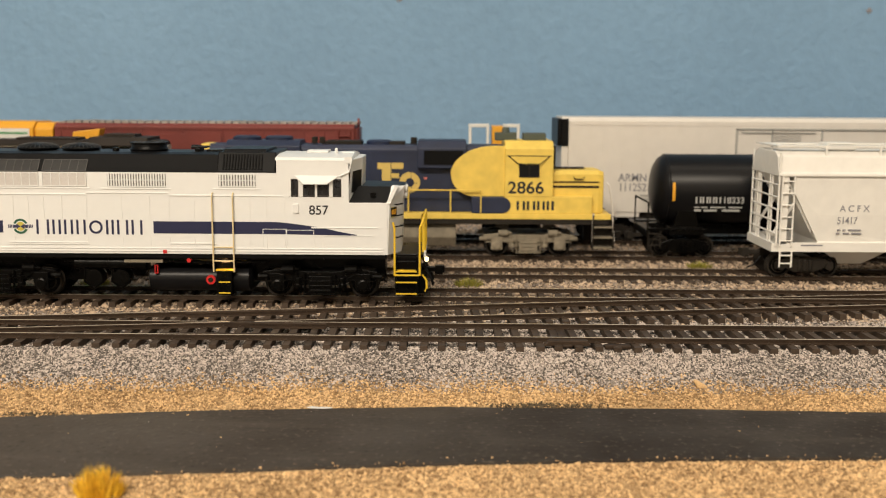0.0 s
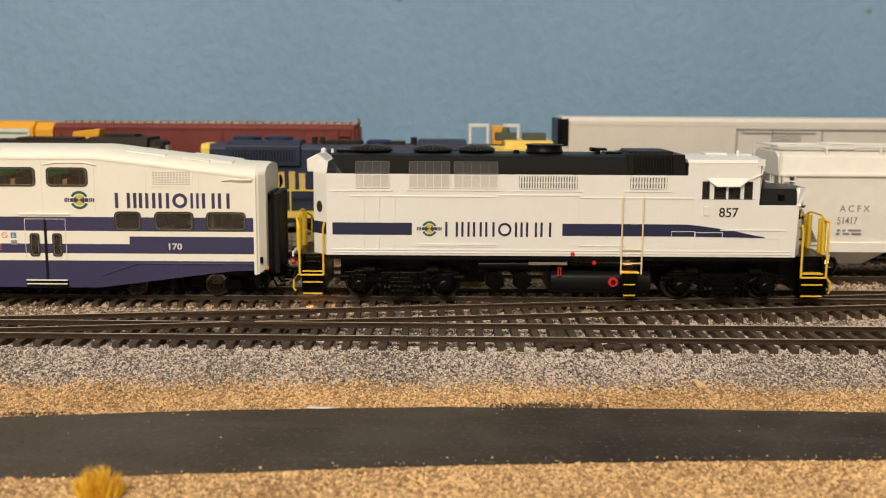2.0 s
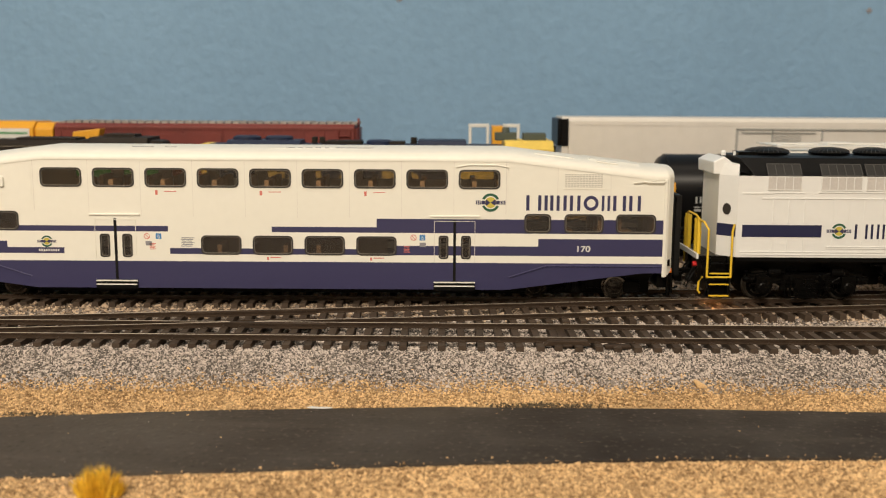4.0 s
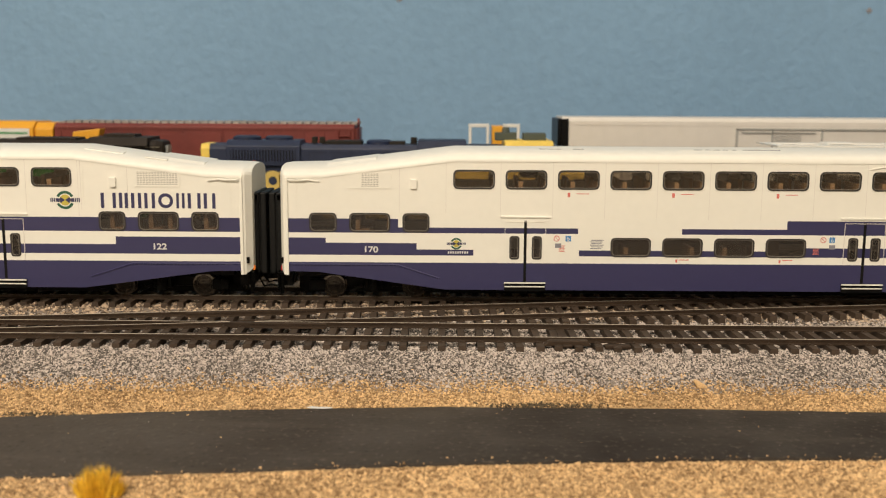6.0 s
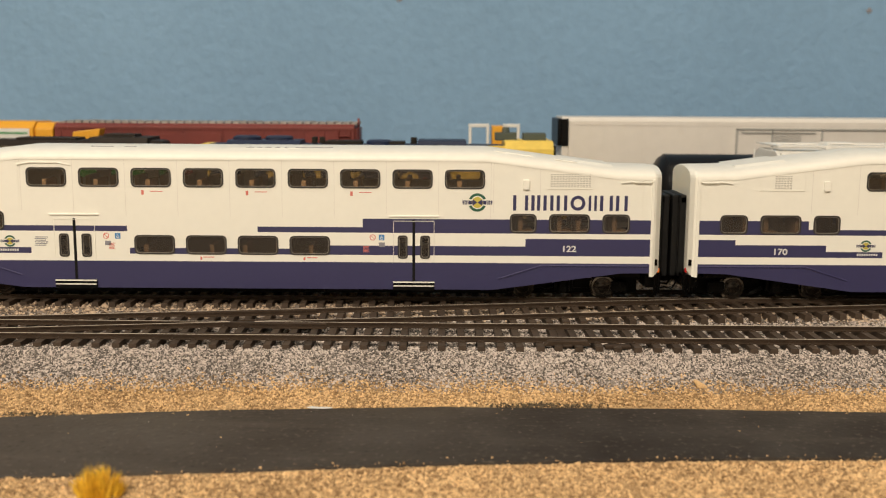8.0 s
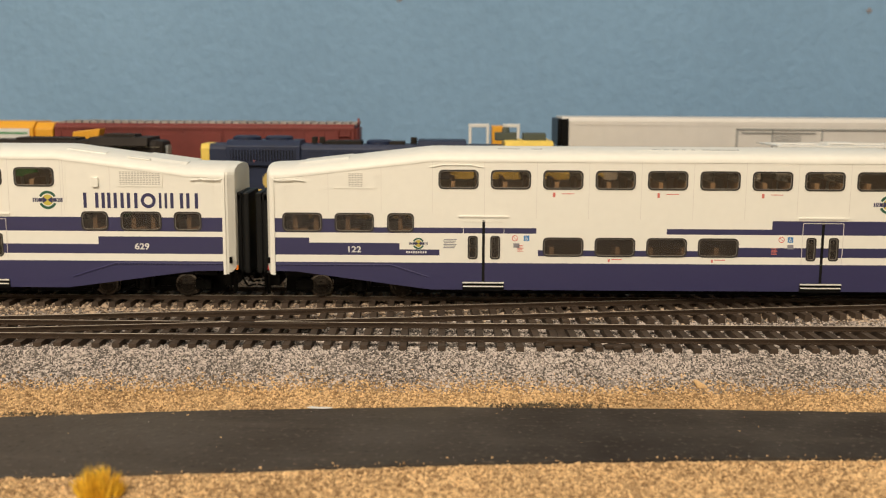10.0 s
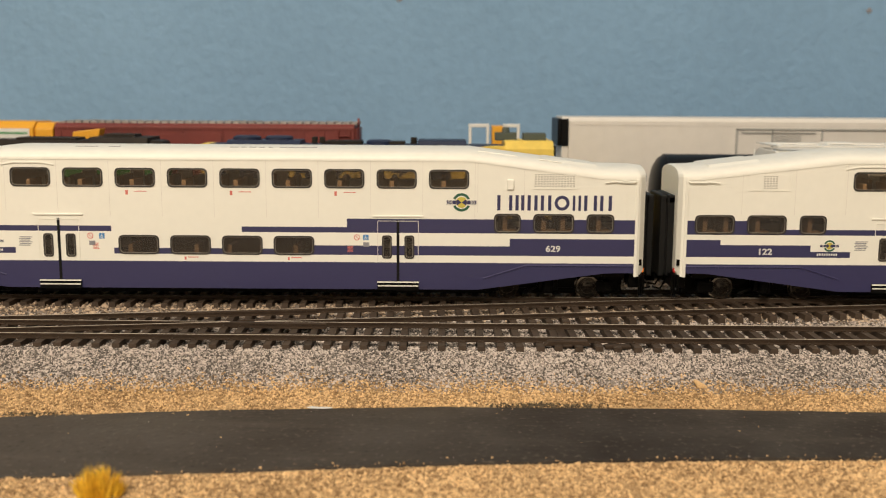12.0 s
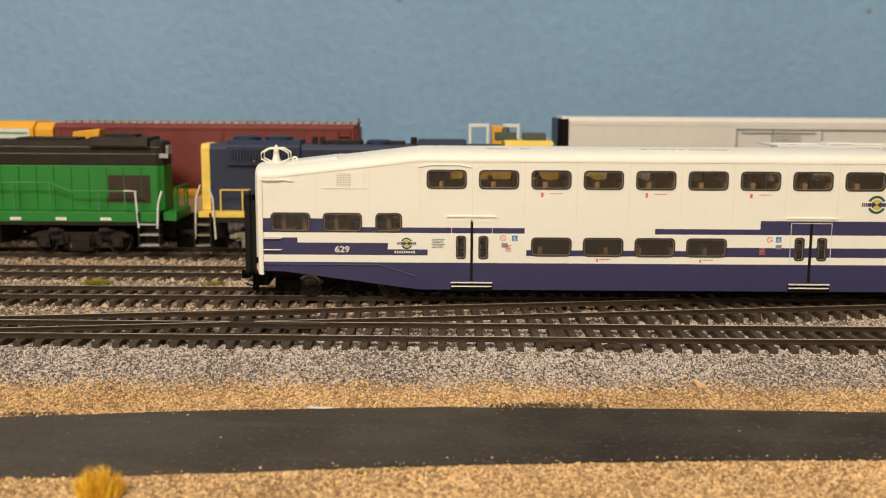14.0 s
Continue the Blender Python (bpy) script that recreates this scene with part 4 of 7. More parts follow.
    for k in (1, 3):
        x = lower[k][0] + 5
        box(bm, x, x + 0.7, -17.07, -16.95, 14.9, 16.0)
        box(bm, x + 1.2, x + 5, -17.07, -16.95, 15.7, 16.0)
    for x in (-47.6, 44.2):
        for k in range(5):
            z = (18.0 if x > 0 else 18.6) + 0.5 * k
            box(bm, x - 1.3, x + 0.9 - 0.35 * (k % 2), -17.07, -16.95, z, z + 0.24)
        cx = x - 2.2 if x < 0 else x + 2.2
        ring_xz(bm, cx, 23.4, 0.85, 1.1, -17.07, -16.95, 16)
        prism(bm, [(cx - 0.72, 23.98), (cx - 0.58, 24.12), (cx + 0.72, 22.82), (cx + 0.58, 22.68)], -17.07, -16.95)
    pieces("warning_print", bm, M_WARN, car, "small red printed notices")
    for x in (-46.6, 48.6):
        bm = bmesh.new()
        box(bm, x, x + 2.0, -17.07, -16.95, 22.4, 24.4)
        sign = part("access_sign", bm, M_BLUEPRINT, car, "small blue sign")
        bm = bmesh.new()
        ring_xz(bm, x + 1.0, 23.1, 0.3, 0.5, -17.1, -17.0, 12)
        box(bm, x + 0.75, x + 0.95, -17.1, -17.0, 23.3, 24.1)
        part("sign_mark", bm, M_PRINTWHITE, sign)
    bm = bmesh.new()
    for x in (-50.3, 48.6):
        box(bm, x, x + 2.2, -17.07, -16.95, 20.0, 21.6)
    dn = 38.0 if flip else 0.0
    for k in range(6):
        box(bm, -75.6 + dn + 0.3 * (k % 2), -71.6 + dn + 0.4 * (k % 3), -17.07, -16.95, 19.7 + 0.6 * k, 20.0 + 0.6 * k)
    pieces("notice_print", bm, M_GREYPRINT, car)
    # interior
    bm = bmesh.new()
    box(bm, -86, 88, -15.5, 15.5, 33.2, 34.2)
    box(bm, END_W + 1, -86, -15.5, 15.5, 20.5, 21.5)
    box(bm, 88, END_E - 1, -15.5, 15.5, 20.5, 21.5)
    box(bm, -86, 88, -15.5, 15.5, 9.5, 10.5)
    box(bm, -40, 36, -1.0, 1.0, 10.5, 33.2)
    part("interior_floor", bm, M_FLOORPL, car)
    bm = bmesh.new()
    box(bm, 0, 1.6, -14.6, -3.5, 0, 9.4)
    box(bm, 1.6, 5.0, -14.6, -3.5, 0, 4.6)
    first = part("seat", bm, M_SEAT, car, "tan seat row", bevel=0.4)
    spots = [(-73 + 9.36 * k, 34.2) for k in range(17)] + [(-130, 21.5), (-122.5, 21.5), (-111, 21.5), (-92, 21.5), (99, 21.5), (113, 21.5), (120, 21.5), (133, 21.5)] + [(-37 + 12 * k, 10.5) for k in range(6)]
    for i, (x, z) in enumerate(spots):
        for s in (0, 18):
            if i == 0 and s == 0:
                first.location = (x * MM, 0, z * MM)
                continue
            ob = new("seat", first.data)
            ob.parent = car
            ob.location = (x * MM, s * MM, z * MM)
    # running gear
    # Black block dropped almost to the rails, standing in for the shade underneath.
    bm = bmesh.new()
    box(bm, -88, 96, -8, 8, 1.3, 9.5)
    part("underfloor", bm, M_UNDER, car)
    bm = bmesh.new()
    box(bm, END_W + 4, -88, -15, 15, 9.0, 12.5)
    box(bm, 96, END_E - 4, -15, 15, 9.0, 12.5)
    # Low inner blocks are added too, as shade round the trucks.
    box(bm, END_W + 3, -88, -4.5, 4.5, 1.2, 9.0)
    box(bm, 96, END_E - 3, -4.5, 4.5, 1.2, 9.0)
    pieces("end_underfloor", bm, M_UNDER, car)
    for c in (-105.9 * mx, 116.2 * mx):
        bm = bmesh.new()
        box(bm, c - 20, c + 20, -6.5, -5.2, 3.2, 7)
        box(bm, c - 20, c + 20, 5.2, 6.5, 3.2, 7)
        box(bm, c - 3.5, c + 3.5, -12, 12, 3.4, 9.5)
        for s in (-1, 1):
            drum(bm, [(0, 2.2), (5, 2.2)], (c, s * 10 - 2, 3), axis="z", seg=14)
            tube(bm, [(c - 9, s * 10, 2), (c - 4, s * 10, 4.5)], 0.7)
            box(bm, c - 24, c - 18, s * 9 - 1, s * 9 + 1, 2.5, 6.5)
            box(bm, c + 18, c + 24, s * 9 - 1, s * 9 + 1, 2.5, 6.5)
        part("truck_frame", bm, M_UNDER, car, bevel=0.3)
        wheelset(car, c - 14.9, 4.3)
        wheelset(car, c + 14.9, 4.3)
    return car


def coach_number(car, number, dl, dr):
    numerals("fleet_number", number, 2.2, -110.6 + dl, -17.08, 18.0, M_PRINTWHITE, car, 0.075, 1.18)
    numerals("fleet_number", number, 2.2, 114.5 + dr, -17.08, 18.6, M_PRINTWHITE, car, 0.075, 1.18)


def coach_horn(car):
    bm = bmesh.new()
    z, h = 49.3, -133.4
    drum(bm, [(0, 2.0), (0.8, 1.6), (2.2, 1.2), (4.5, 0.9), (5.6, 0.5), (6.4, 0.5)], (h, -3, z), axis="z", seg=14)
    for y in (-6, 0):
        for s in (-1, 1):
            tube(bm, [(h + s * 2, y, z), (h + s * 5.0, y, z + 1.4), (h + s * 5.0, y, z + 3.6), (h + s * 2.4, y, z + 5.2)], 0.32)
        tube(bm, [(h - 2.6, y, z + 5.2), (h + 2.6, y, z + 5.2)], 0.32)
    ring_xz(bm, h + 7.0, z + 1.2, 0.5, 1.2, -4, -3.2, 14)
    box(bm, h - 3.5, h + 5, -7, 1, z - 1.5, z + 0.2)
    ends = bmesh.new()
    for zz in (18.8, 23.0):
        tube(ends, [(-136.6, -17.1, zz), (-136.2, -17.9, zz), (-130.2, -17.9, zz), (-129.8, -17.1, zz)], 0.26)
    pieces("grab_iron", ends, M_PRINTWHITE, car, smooth=True)
    part("roof_horn", bm, M_WHITE, car, "white horn and guard frame on the roof", smooth=True)



# ---- two-axle truck shared by the diesels ----
def diesel_truck(parent, c, material, half=10.5, wheel=5.4, base=15.6):
    bm = bmesh.new()
    for s in (-1, 1):
        y0, y1 = sorted((s * half, s * (half + 1.6)))
        prism(bm, [(c - 21, 8.2), (c - 21, 10.2), (c - 10, 11.4), (c - 7, 10.2), (c + 7, 10.2), (c + 10, 11.4), (c + 21, 10.2), (c + 21, 8.2), (c + 12, 7.4), (c + 8, 5.2), (c - 8, 5.2), (c - 12, 7.4)][::-1], y0, y1)
        yo = s * (half + 1.9)
        for dx in (-base, base):
            box(bm, c + dx - 2.6, c + dx + 2.6, min(yo - 0.9, yo + 0.9), max(yo - 0.9, yo + 0.9), 3.4, 9.6)
            drum(bm, [(-0.9, 2.1), (0.6, 2.1), (0.9, 1.5)] if s > 0 else [(0.9, 2.1), (-0.6, 2.1), (-0.9, 1.5)], (c + dx, s * (half + 2.6), 5.4), seg=16)
            drum(bm, [(0, 1.5), (1.2, 1.5), (1.2, 1.1), (2.4, 1.1), (2.4, 1.5), (3.6, 1.5)], (c + dx * 0.52, s * (half + 2.0), 4.6), axis="z", seg=10)
        box(bm, c - 4.2, c + 4.2, min(yo, yo + s * 0.9), max(yo, yo + s * 0.9), 2.2, 8.6)
        for k in range(3):
            box(bm, c - 3.8, c + 3.8, min(yo, yo + s * 1.3), max(yo, yo + s * 1.3), 3.0 + 1.7 * k, 3.7 + 1.7 * k)
        tube(bm, [(c - 5.5, yo, 10), (c - 5.5, yo, 2.5), (c + 5.5, yo, 2.5), (c + 5.5, yo, 10)], 0.45)
        for dx in (-22.5, 22.5):
            drum(bm, [(-1.8, 1.1), (1.8, 1.1)], (c + dx * 0.93, yo - s * 0.3, 8.5), axis="x", seg=10)
    for s in (-1, 1):
        yo = s * (half + 2.2)
        for dx in (-11.5, 11.5):
            drum(bm, [(-2.4, 1.0), (-2.4, 1.5), (1.8, 1.5), (2.4, 0.8), (4.0, 0.4)], (c + dx, yo, 11.2), axis="x", seg=12)
            tube(bm, [(c + dx + 3, yo, 10.6), (c + dx * 0.7, yo, 6.6), (c + dx * 0.62, yo, 2.2)], 0.3, 5)
            tube(bm, [(c + dx - 3.6, yo, 4.0), (c + dx - 4.2, yo, 7.2), (c + dx - 3.0, yo, 9.8)], 0.35, 5)
        for k in range(9):
            drum(bm, [(0, 0.35), (s * 0.35, 0.3)], (c - 18 + 4.5 * k, s * (half + 1.5), 9.2), seg=6)
        tube(bm, [(c - 20, yo + s * 0.4, 6.9), (c - 6, yo + s * 0.4, 7.5), (c + 6, yo + s * 0.4, 7.5), (c + 20, yo + s * 0.4, 6.9)], 0.28, 5)
        tube(bm, [(c - 5.6, yo + s * 0.9, 9.6), (c - 5.6, yo + s * 0.9, 2.0), (c + 5.6, yo + s * 0.9, 2.0), (c + 5.6, yo + s * 0.9, 9.6)], 0.28, 5)
    box(bm, c - 20, c + 20, -half, half, 6.5, 10)
    part("truck_frame", bm, material, parent, bevel=0.25)
    for dx in (-base, base):
        wheelset(parent, c + dx, wheel, shiny=False)


def louvre(parent, x0, x1, z0, z1, y, mat_back, mat_slat, n, mid=True, name="grille"):
    bm = bmesh.new()
    box(bm, x0, x1, y - 0.05, y + 0.25, z0, z1)
    g = part(name, bm, mat_back, parent)
    bm = bmesh.new()
    step = (x1 - x0) / n
    for k in range(n):
        box(bm, x0 + (k + 0.22) * step, x0 + (k + 0.78) * step, y - 0.28, y, z0 + 0.15, z1 - 0.15)
    for zz in ((z0, z0 + 0.3), (z1 - 0.3, z1)) + ((((z0 + z1) / 2 - 0.15, (z0 + z1) / 2 + 0.15),) if mid else ()):
        box(bm, x0, x1, y - 0.32, y, *zz)
    part("slats", bm, mat_slat, g)
    return g


def roof_fan(parent, x, z, r, h, domed=True):
    """A round fan housing: a ribbed shallow dome, or a tall drum with a rimmed flat top."""
    bm = bmesh.new()
    if domed:
        drum(bm, [(0, r * 0.80), (h * 0.25, r * 0.97), (h * 0.42, r), (h * 0.6, r * 0.95), (h * 0.85, r * 0.72), (h, r * 0.42), (h * 1.04, r * 0.15)], (x, 0, z), axis="z", seg=36)
    else:
        drum(bm, [(0, r * 0.96), (h * 0.2, r), (h * 0.45, r * 0.93), (h * 0.8, r * 0.93), (h * 0.86, r), (h, r), (h, r * 0.86), (h * 0.8, r * 0.84), (h * 0.8, r * 0.1)], (x, 0, z), axis="z", seg=36)
    fan = part("roof_fan", bm, M_BLACK, parent, smooth=True)
    bm = bmesh.new()
    n = 28 if domed else 14
    for k in range(n):
        c, q = math.cos(k * math.tau / n), math.sin(k * math.tau / n)
        path = [(0.98, 0.42), (0.94, 0.68), (0.70, 0.93), (0.40, 1.06), (0.15, 1.1)] if domed else [(0.95, 0.95), (0.12, 0.95)]
        tube(bm, [(x + r * f * c, r * f * q, z + h * g) for f, g in path], 0.14, 4)
    part("fan_grille", bm, M_SCREEN, fan)


# ---- cowl diesel locomotive at the head of the train ----
def cowl_locomotive():
    car = thing("diesel_locomotive", "white cowl-bodied passenger diesel with navy stripe and black roof", "locomotive", "passenger train")
    navy_curve = [(54.6 - 11, 28.8), (54.6 - 5, 28.2), (60.6, 26.7), (66, 25.4), (72.2, 24.3)]
    # car body sides, with the cab window opened
    body_cuts_x = [-85.6, 83.4, 48.4, 67.6, 69.6, 43.8]
    for y, t in ((-17.0, 0.9), (17.0, -0.9)):
        bm = bmesh.new()
        side_wall(bm, body_cuts_x, [17.0, 35.8, 38.2, 44.2, 46.4, 51.0], piecewise([(-100, 17.0), (100, 17.0)]), piecewise([(-86, 51.0), (100, 51.0)]), y, t,
                  lambda x, z: None if (48.4 < x < 67.6 and 38.2 < z < 44.2) or (x < 43.8 and z > 46.4) or (x > 69.6 and z > 35.8) else 0)
        part("body_side", bm, M_LOCOWHITE, car)
        s = -1 if y < 0 else 1
        ys = y + s * 0.10
        for x0, x1 in ((-83.6, -55.0), (-0.8, 43.7)):
            bm = bmesh.new()
            box(bm, x0, x1, min(ys, y), max(ys, y), 24.4, 28.8)
            part("stripe", bm, M_LOCONAVY, car, "navy body stripe")
        bm = bmesh.new()
        prism(bm, [(43.7, 24.4), (72.5, 24.0)] + navy_curve[::-1], min(ys, y), max(ys, y))
        part("stripe", bm, M_LOCONAVY, car, "navy stripe tapering to a point")
    bm = bmesh.new()
    box(bm, -85, 83, -16, 16, 15.4, 17.2)
    part("frame_sill", bm, M_BLACK, car)
    # rear wall, bevelled in plan
    bm = bmesh.new()
    plan = [(-85.6, -17), (-91.0, -11), (-91.0, 11), (-85.6, 17)]
    loft(bm, [[(x, y, 17) for x, y in plan], [(x, y, 46.4) for x, y in plan], [(x + 0.5, y * 0.9, 50.5) for x, y in plan]])
    rear = part("rear_wall", bm, M_LOCOWHITE, car)
    bm = bmesh.new()
    loft(bm, [[(-85.9, -16.75, z), (-91.15, -11.0, z), (-91.05, -10.9, z), (-85.8, -16.6, z)] for z in (24.4, 28.8)])
    part("rear_stripe", bm, M_LOCONAVY, rear)
    bm = bmesh.new()
    loft(bm, [[(-88.6 + math.cos(a) * 1.15, -13.85 - math.cos(a) * 1.15 * 1.1, 34.2 + 2.1 * math.sin(a)) for a in [k * math.tau / 18 for k in range(18)]],
              [(-88.2 + math.cos(a) * 1.15, -13.3 - math.cos(a) * 1.15 * 1.1, 34.2 + 2.1 * math.sin(a)) for a in [k * math.tau / 18 for k in range(18)]]])
    part("porthole", bm, M_GASKET, rear, "dark round rear porthole")
    bm = bmesh.new()
    prism(bm, [(-93.2, 46.5), (-88, 46.5), (-85.0, 46.8), (-86.2, 50.5), (-89.5, 53.0), (-93.4, 51.0)], -11, 11)
    part("rear_hood", bm, M_LOCOWHITE, rear, "white exhaust hood at the rear roof edge", bevel=0.4)
    bm = bmesh.new()
    drum(bm, [(0, 0.9), (1.2, 1.0), (1.8, 0.5)], (-88, -4, 53), axis="z", seg=12)
    drum(bm, [(0, 0.5), (1.6, 0.5)], (-84.5, -6, 53), axis="z", seg=10)
    pieces("rear_lamp", bm, M_LOCOWHITE, rear, smooth=True)
    # black roof with sloping shoulders
    bm = bmesh.new()
    prof = lambda x, k: [(x, -17.05, 46.4), (x, -16.2, 47.6), (x, -12.2 + k, 52.6), (x, -9, 53.2), (x, 9, 53.2), (x, 12.2 - k, 52.6), (x, 16.2, 47.6), (x, 17.05, 46.4)]
    loft(bm, [[(-80.0 - (p[2] - 46.4) * 0.72, p[1], p[2]) for p in prof(0, 0)], [(43.8 - (p[2] - 46.4) * 0.4, p[1], p[2]) for p in prof(0, 0)]])
    roof = part("roof", bm, M_BLACK, car, "satin black roof", bevel=0.25)
    bm = bmesh.new()
    loft(bm, [[(x, -16.9, 46.5), (x, -13.0, 53.6), (x, 13.0, 53.6), (x, 16.9, 46.5)] for x in (22.5, 43.3)])
    loft(bm, [[(x, -12, 53.0), (x, -10.5, 54.6), (x, 10.5, 54.6), (x, 12, 53.0)] for x in (24, 39.5)])
    part("roof_hatch", bm, M_BLACK, roof, bevel=0.3)
    bm = bmesh.new()
    for k in range(14):
        x = 24.5 + k * 1.05
        loft(bm, [[(xx, -16.6, 47.4), (xx, -13.7, 52.6), (xx, -13.9, 52.9), (xx, -16.9, 47.7)] for xx in (x, x + 0.45)])
    pieces("roof_louvre", bm, M_UNDER, roof)
    for x, r, h, z in ((-70.8, 8.2, 2.3, 53.0), (-47.6, 7.4, 2.3, 53.0), (-31.5, 7.0, 2.3, 53.0), (-6.2, 7.0, 2.9, 53.2)):
        roof_fan(roof, x, z, r, h * (1.15 if x < -20 else 1.1), x < -20)
    bm = bmesh.new()
    box(bm, -83, -76, -6, 2, 53, 54.4)
    drum(bm, [(0, 1.3), (1.4, 1.0)], (-17, -5, 53.1), axis="z", seg=14)
    for k in range(3):
        drum(bm, [(-2.5, 0.8), (0, 0.5), (3.5, 0.4)], (13, -4 + 1.6 * k, 54.8), axis="x", seg=10)
    box(bm, 12, 14, -5, 1, 53, 54.4)
    box(bm, 16, 22, -4, 4, 53.1, 53.9)
    pieces("roof_gear", bm, M_UNDER, roof, bevel=0.2)
    bm = bmesh.new()
    on = lambda f, out: (-16.2 + 4.0 * f - 0.78 * out, 47.6 + 5.0 * f + 0.62 * out)
    for x0, x1, n in ((-75.2, -63.2, 4), (-56.0, -41.5, 5), (-39.9, -24.3, 5)):
        frame_bm = bmesh.new()
        for k in range(n + 1):
            x = x0 + (x1 - x0) * k / n
            loft(frame_bm, [[(xx, *on(-0.24, 0.06)), (xx, *on(0.56, 0.06)), (xx, *on(0.56, 0.3)), (xx, *on(-0.24, 0.3))] for xx in (x - 0.13, x + 0.13)])
        for f in (-0.24, 0.54):
            loft(frame_bm, [[(xx, *on(f, 0.06)), (xx, *on(f + 0.05, 0.06)), (xx, *on(f + 0.05, 0.3)), (xx, *on(f, 0.3))] for xx in (x0, x1)])
        part("screen_frame", frame_bm, M_SCREEN, roof)
        loft(bm, [[(xx, *on(-0.23, 0.03)), (xx, *on(0.54, 0.03)), (xx, *on(0.54, 0.16)), (xx, *on(-0.23, 0.16))] for xx in (x0, x1)])
    pieces("roof_screen", bm, M_WIRE, roof, "grey wire mesh roof screen")
    # intake grilles along the top of the sides
    for x0, x1, n, shiny in ((-75.2, -63.2, 4, True), (-56.0, -41.5, 5, True), (-39.9, -24.3, 5, True)):
        bm = bmesh.new()
        box(bm, x0, x1, -17.22, -16.9, 41.6, 46.0)
        g = part("intake_grille", bm, M_SILVER, car, "fine silver mesh intake grille")
        bm = bmesh.new()
        for k in range(n + 1):
            x = x0 + (x1 - x0) * k / n
            box(bm, x - 0.12, x + 0.12, -17.36, -17.1, 41.5, 46.1)
        box(bm, x0, x1, -17.36, -17.1, 41.3, 41.6)
        part("grille_bar", bm, M_LOCOWHITE, g)
    louvre(car, -16.7, 4.2, 41.2, 46.1, -17.05, M_GRILLBACK, M_LOCOWHITE, 22)
    louvre(car, 23.1, 36.3, 41.4, 45.9, -17.05, M_GRILLBACK, M_LOCOWHITE, 13)
    # side beads, ribs and panel doors
    bm = bmesh.new()
    for x0, x1, z in ((-84, -73, 40.2), (-77, -24.6, 38.4), (-24.6, 5, 39.0), (5, 46, 38.2), (-77, -62, 40.4), (-57, -23, 40.6), (-19, 6, 40.5), (21, 38, 40.6), (-53, -24, 21.0), (-53, -24, 20.4), (5, 22, 20.8), (-84, 82, 19.0), (-84, 82, 18.0), (56, 80, 26.8)):
        box(bm, x0, x1, -17.25, -16.9, z - 0.22, z + 0.22)
    part("side_bead", bm, M_LOCOWHITE, car, bevel=0.08)
    bm = bmesh.new()
    for x in (-72.5, -67, -61.3, -51, -45.5, -40, -33.5, -24.6, -12, -2, 5, 14, 20, 34, 40, 46.5):
        w, y = (0.3, -17.3) if x < -60 else (0.12, -17.14)
        box(bm, x - w, x + w, y, -16.9, 29.5, 38)
        box(bm, x - w, x + w, y, -16.9, 19.3, 23.8)
    for x0, x1, z0, z1 in ((38.5, 47, 19.6, 26.3), (47, 57, 19.6, 26.0), (60, 78, 18.5, 24)):
        for a, b, c, d in ((x0, x1, z1 - 0.2, z1), (x0, x0 + 0.2, z0, z1), (x1 - 0.2, x1, z0, z1)):
            box(bm, a, b, -17.16, -16.9, c, d)
    part("panel_seam", bm, M_LOCOWHITE, car)
    # cab
    bm = bmesh.new()
    loft(bm, [[(x, -17.2, 50.9), (x, -16.4, 52.0), (x, -8, 52.9), (x, 8, 52.9), (x, 16.4, 52.0), (x, 17.2, 50.9)] for x in (43.4, 70.8)])
    cab_roof = part("cab_roof", bm, M_LOCOWHITE, car, bevel=0.2)
    bm = bmesh.new()
    box(bm, 53, 61, -4, 4, 52.9, 53.8)
    drum(bm, [(0, 0.6), (2.0, 0.6), (2.2, 0.3)], (64.2, -6, 52.7), axis="z", seg=10)
    box(bm, 66, 70.5, -3, 3, 52.6, 53.3)
    pieces("roof_box", bm, M_LOCOWHITE, cab_roof, bevel=0.2)
    bm = bmesh.new()
    loft(bm, [[(69.3, -17, 35.0), (73.5, -8, 35.0), (73.5, 8, 35.0), (69.3, 17, 35.0)], [(70.6, -17, 51.4), (74.0, -8, 51.8), (74.0, 8, 51.8), (70.6, 17, 51.4)]])
    front = part("cab_front", bm, M_LOCOWHITE, car, bevel=0.3)
    for s in (-1, 1):
        bm = bmesh.new()
        loft(bm, [[(70.70, s * 15.2, 39.4), (73.40, s * 9.4, 39.4), (73.75, s * 9.4, 47.4), (71.15, s * 15.2, 47.0)], [(70.2, s * 15.2, 39.4), (72.9, s * 9.4, 39.4), (73.3, s * 9.4, 47.4), (70.6, s * 15.2, 47.0)]])
        part("windshield", bm, M_TANKBLACK, front, "dark windshield pane")
    bm = bmesh.new()
    box(bm, 68.2, 70.9, -17.3, -16.5, 50.0, 52.3)
    tube(bm, [(70.8, -17.1, 51.2), (69.8, -17.4, 47), (66.5, -17.4, 45.4)], 0.35)
    part("mirror_bracket", bm, M_LOCOWHITE, front)
    for y in (-17.0, 17.0):
        s = 1 if y < 0 else -1
        bm = bmesh.new()
        for x0, x1 in ((48.2, 48.9), (51.6, 53.2), (57.5, 58.3), (62.6, 63.9), (67.0, 67.8)):
            box(bm, x0, x1, min(y - s * 0.15, y + s * 0.9), max(y - s * 0.15, y + s * 0.9), 38.0, 44.4)
        win = part("cab_window", bm, M_LOCOWHITE, car)
        bm = bmesh.new()
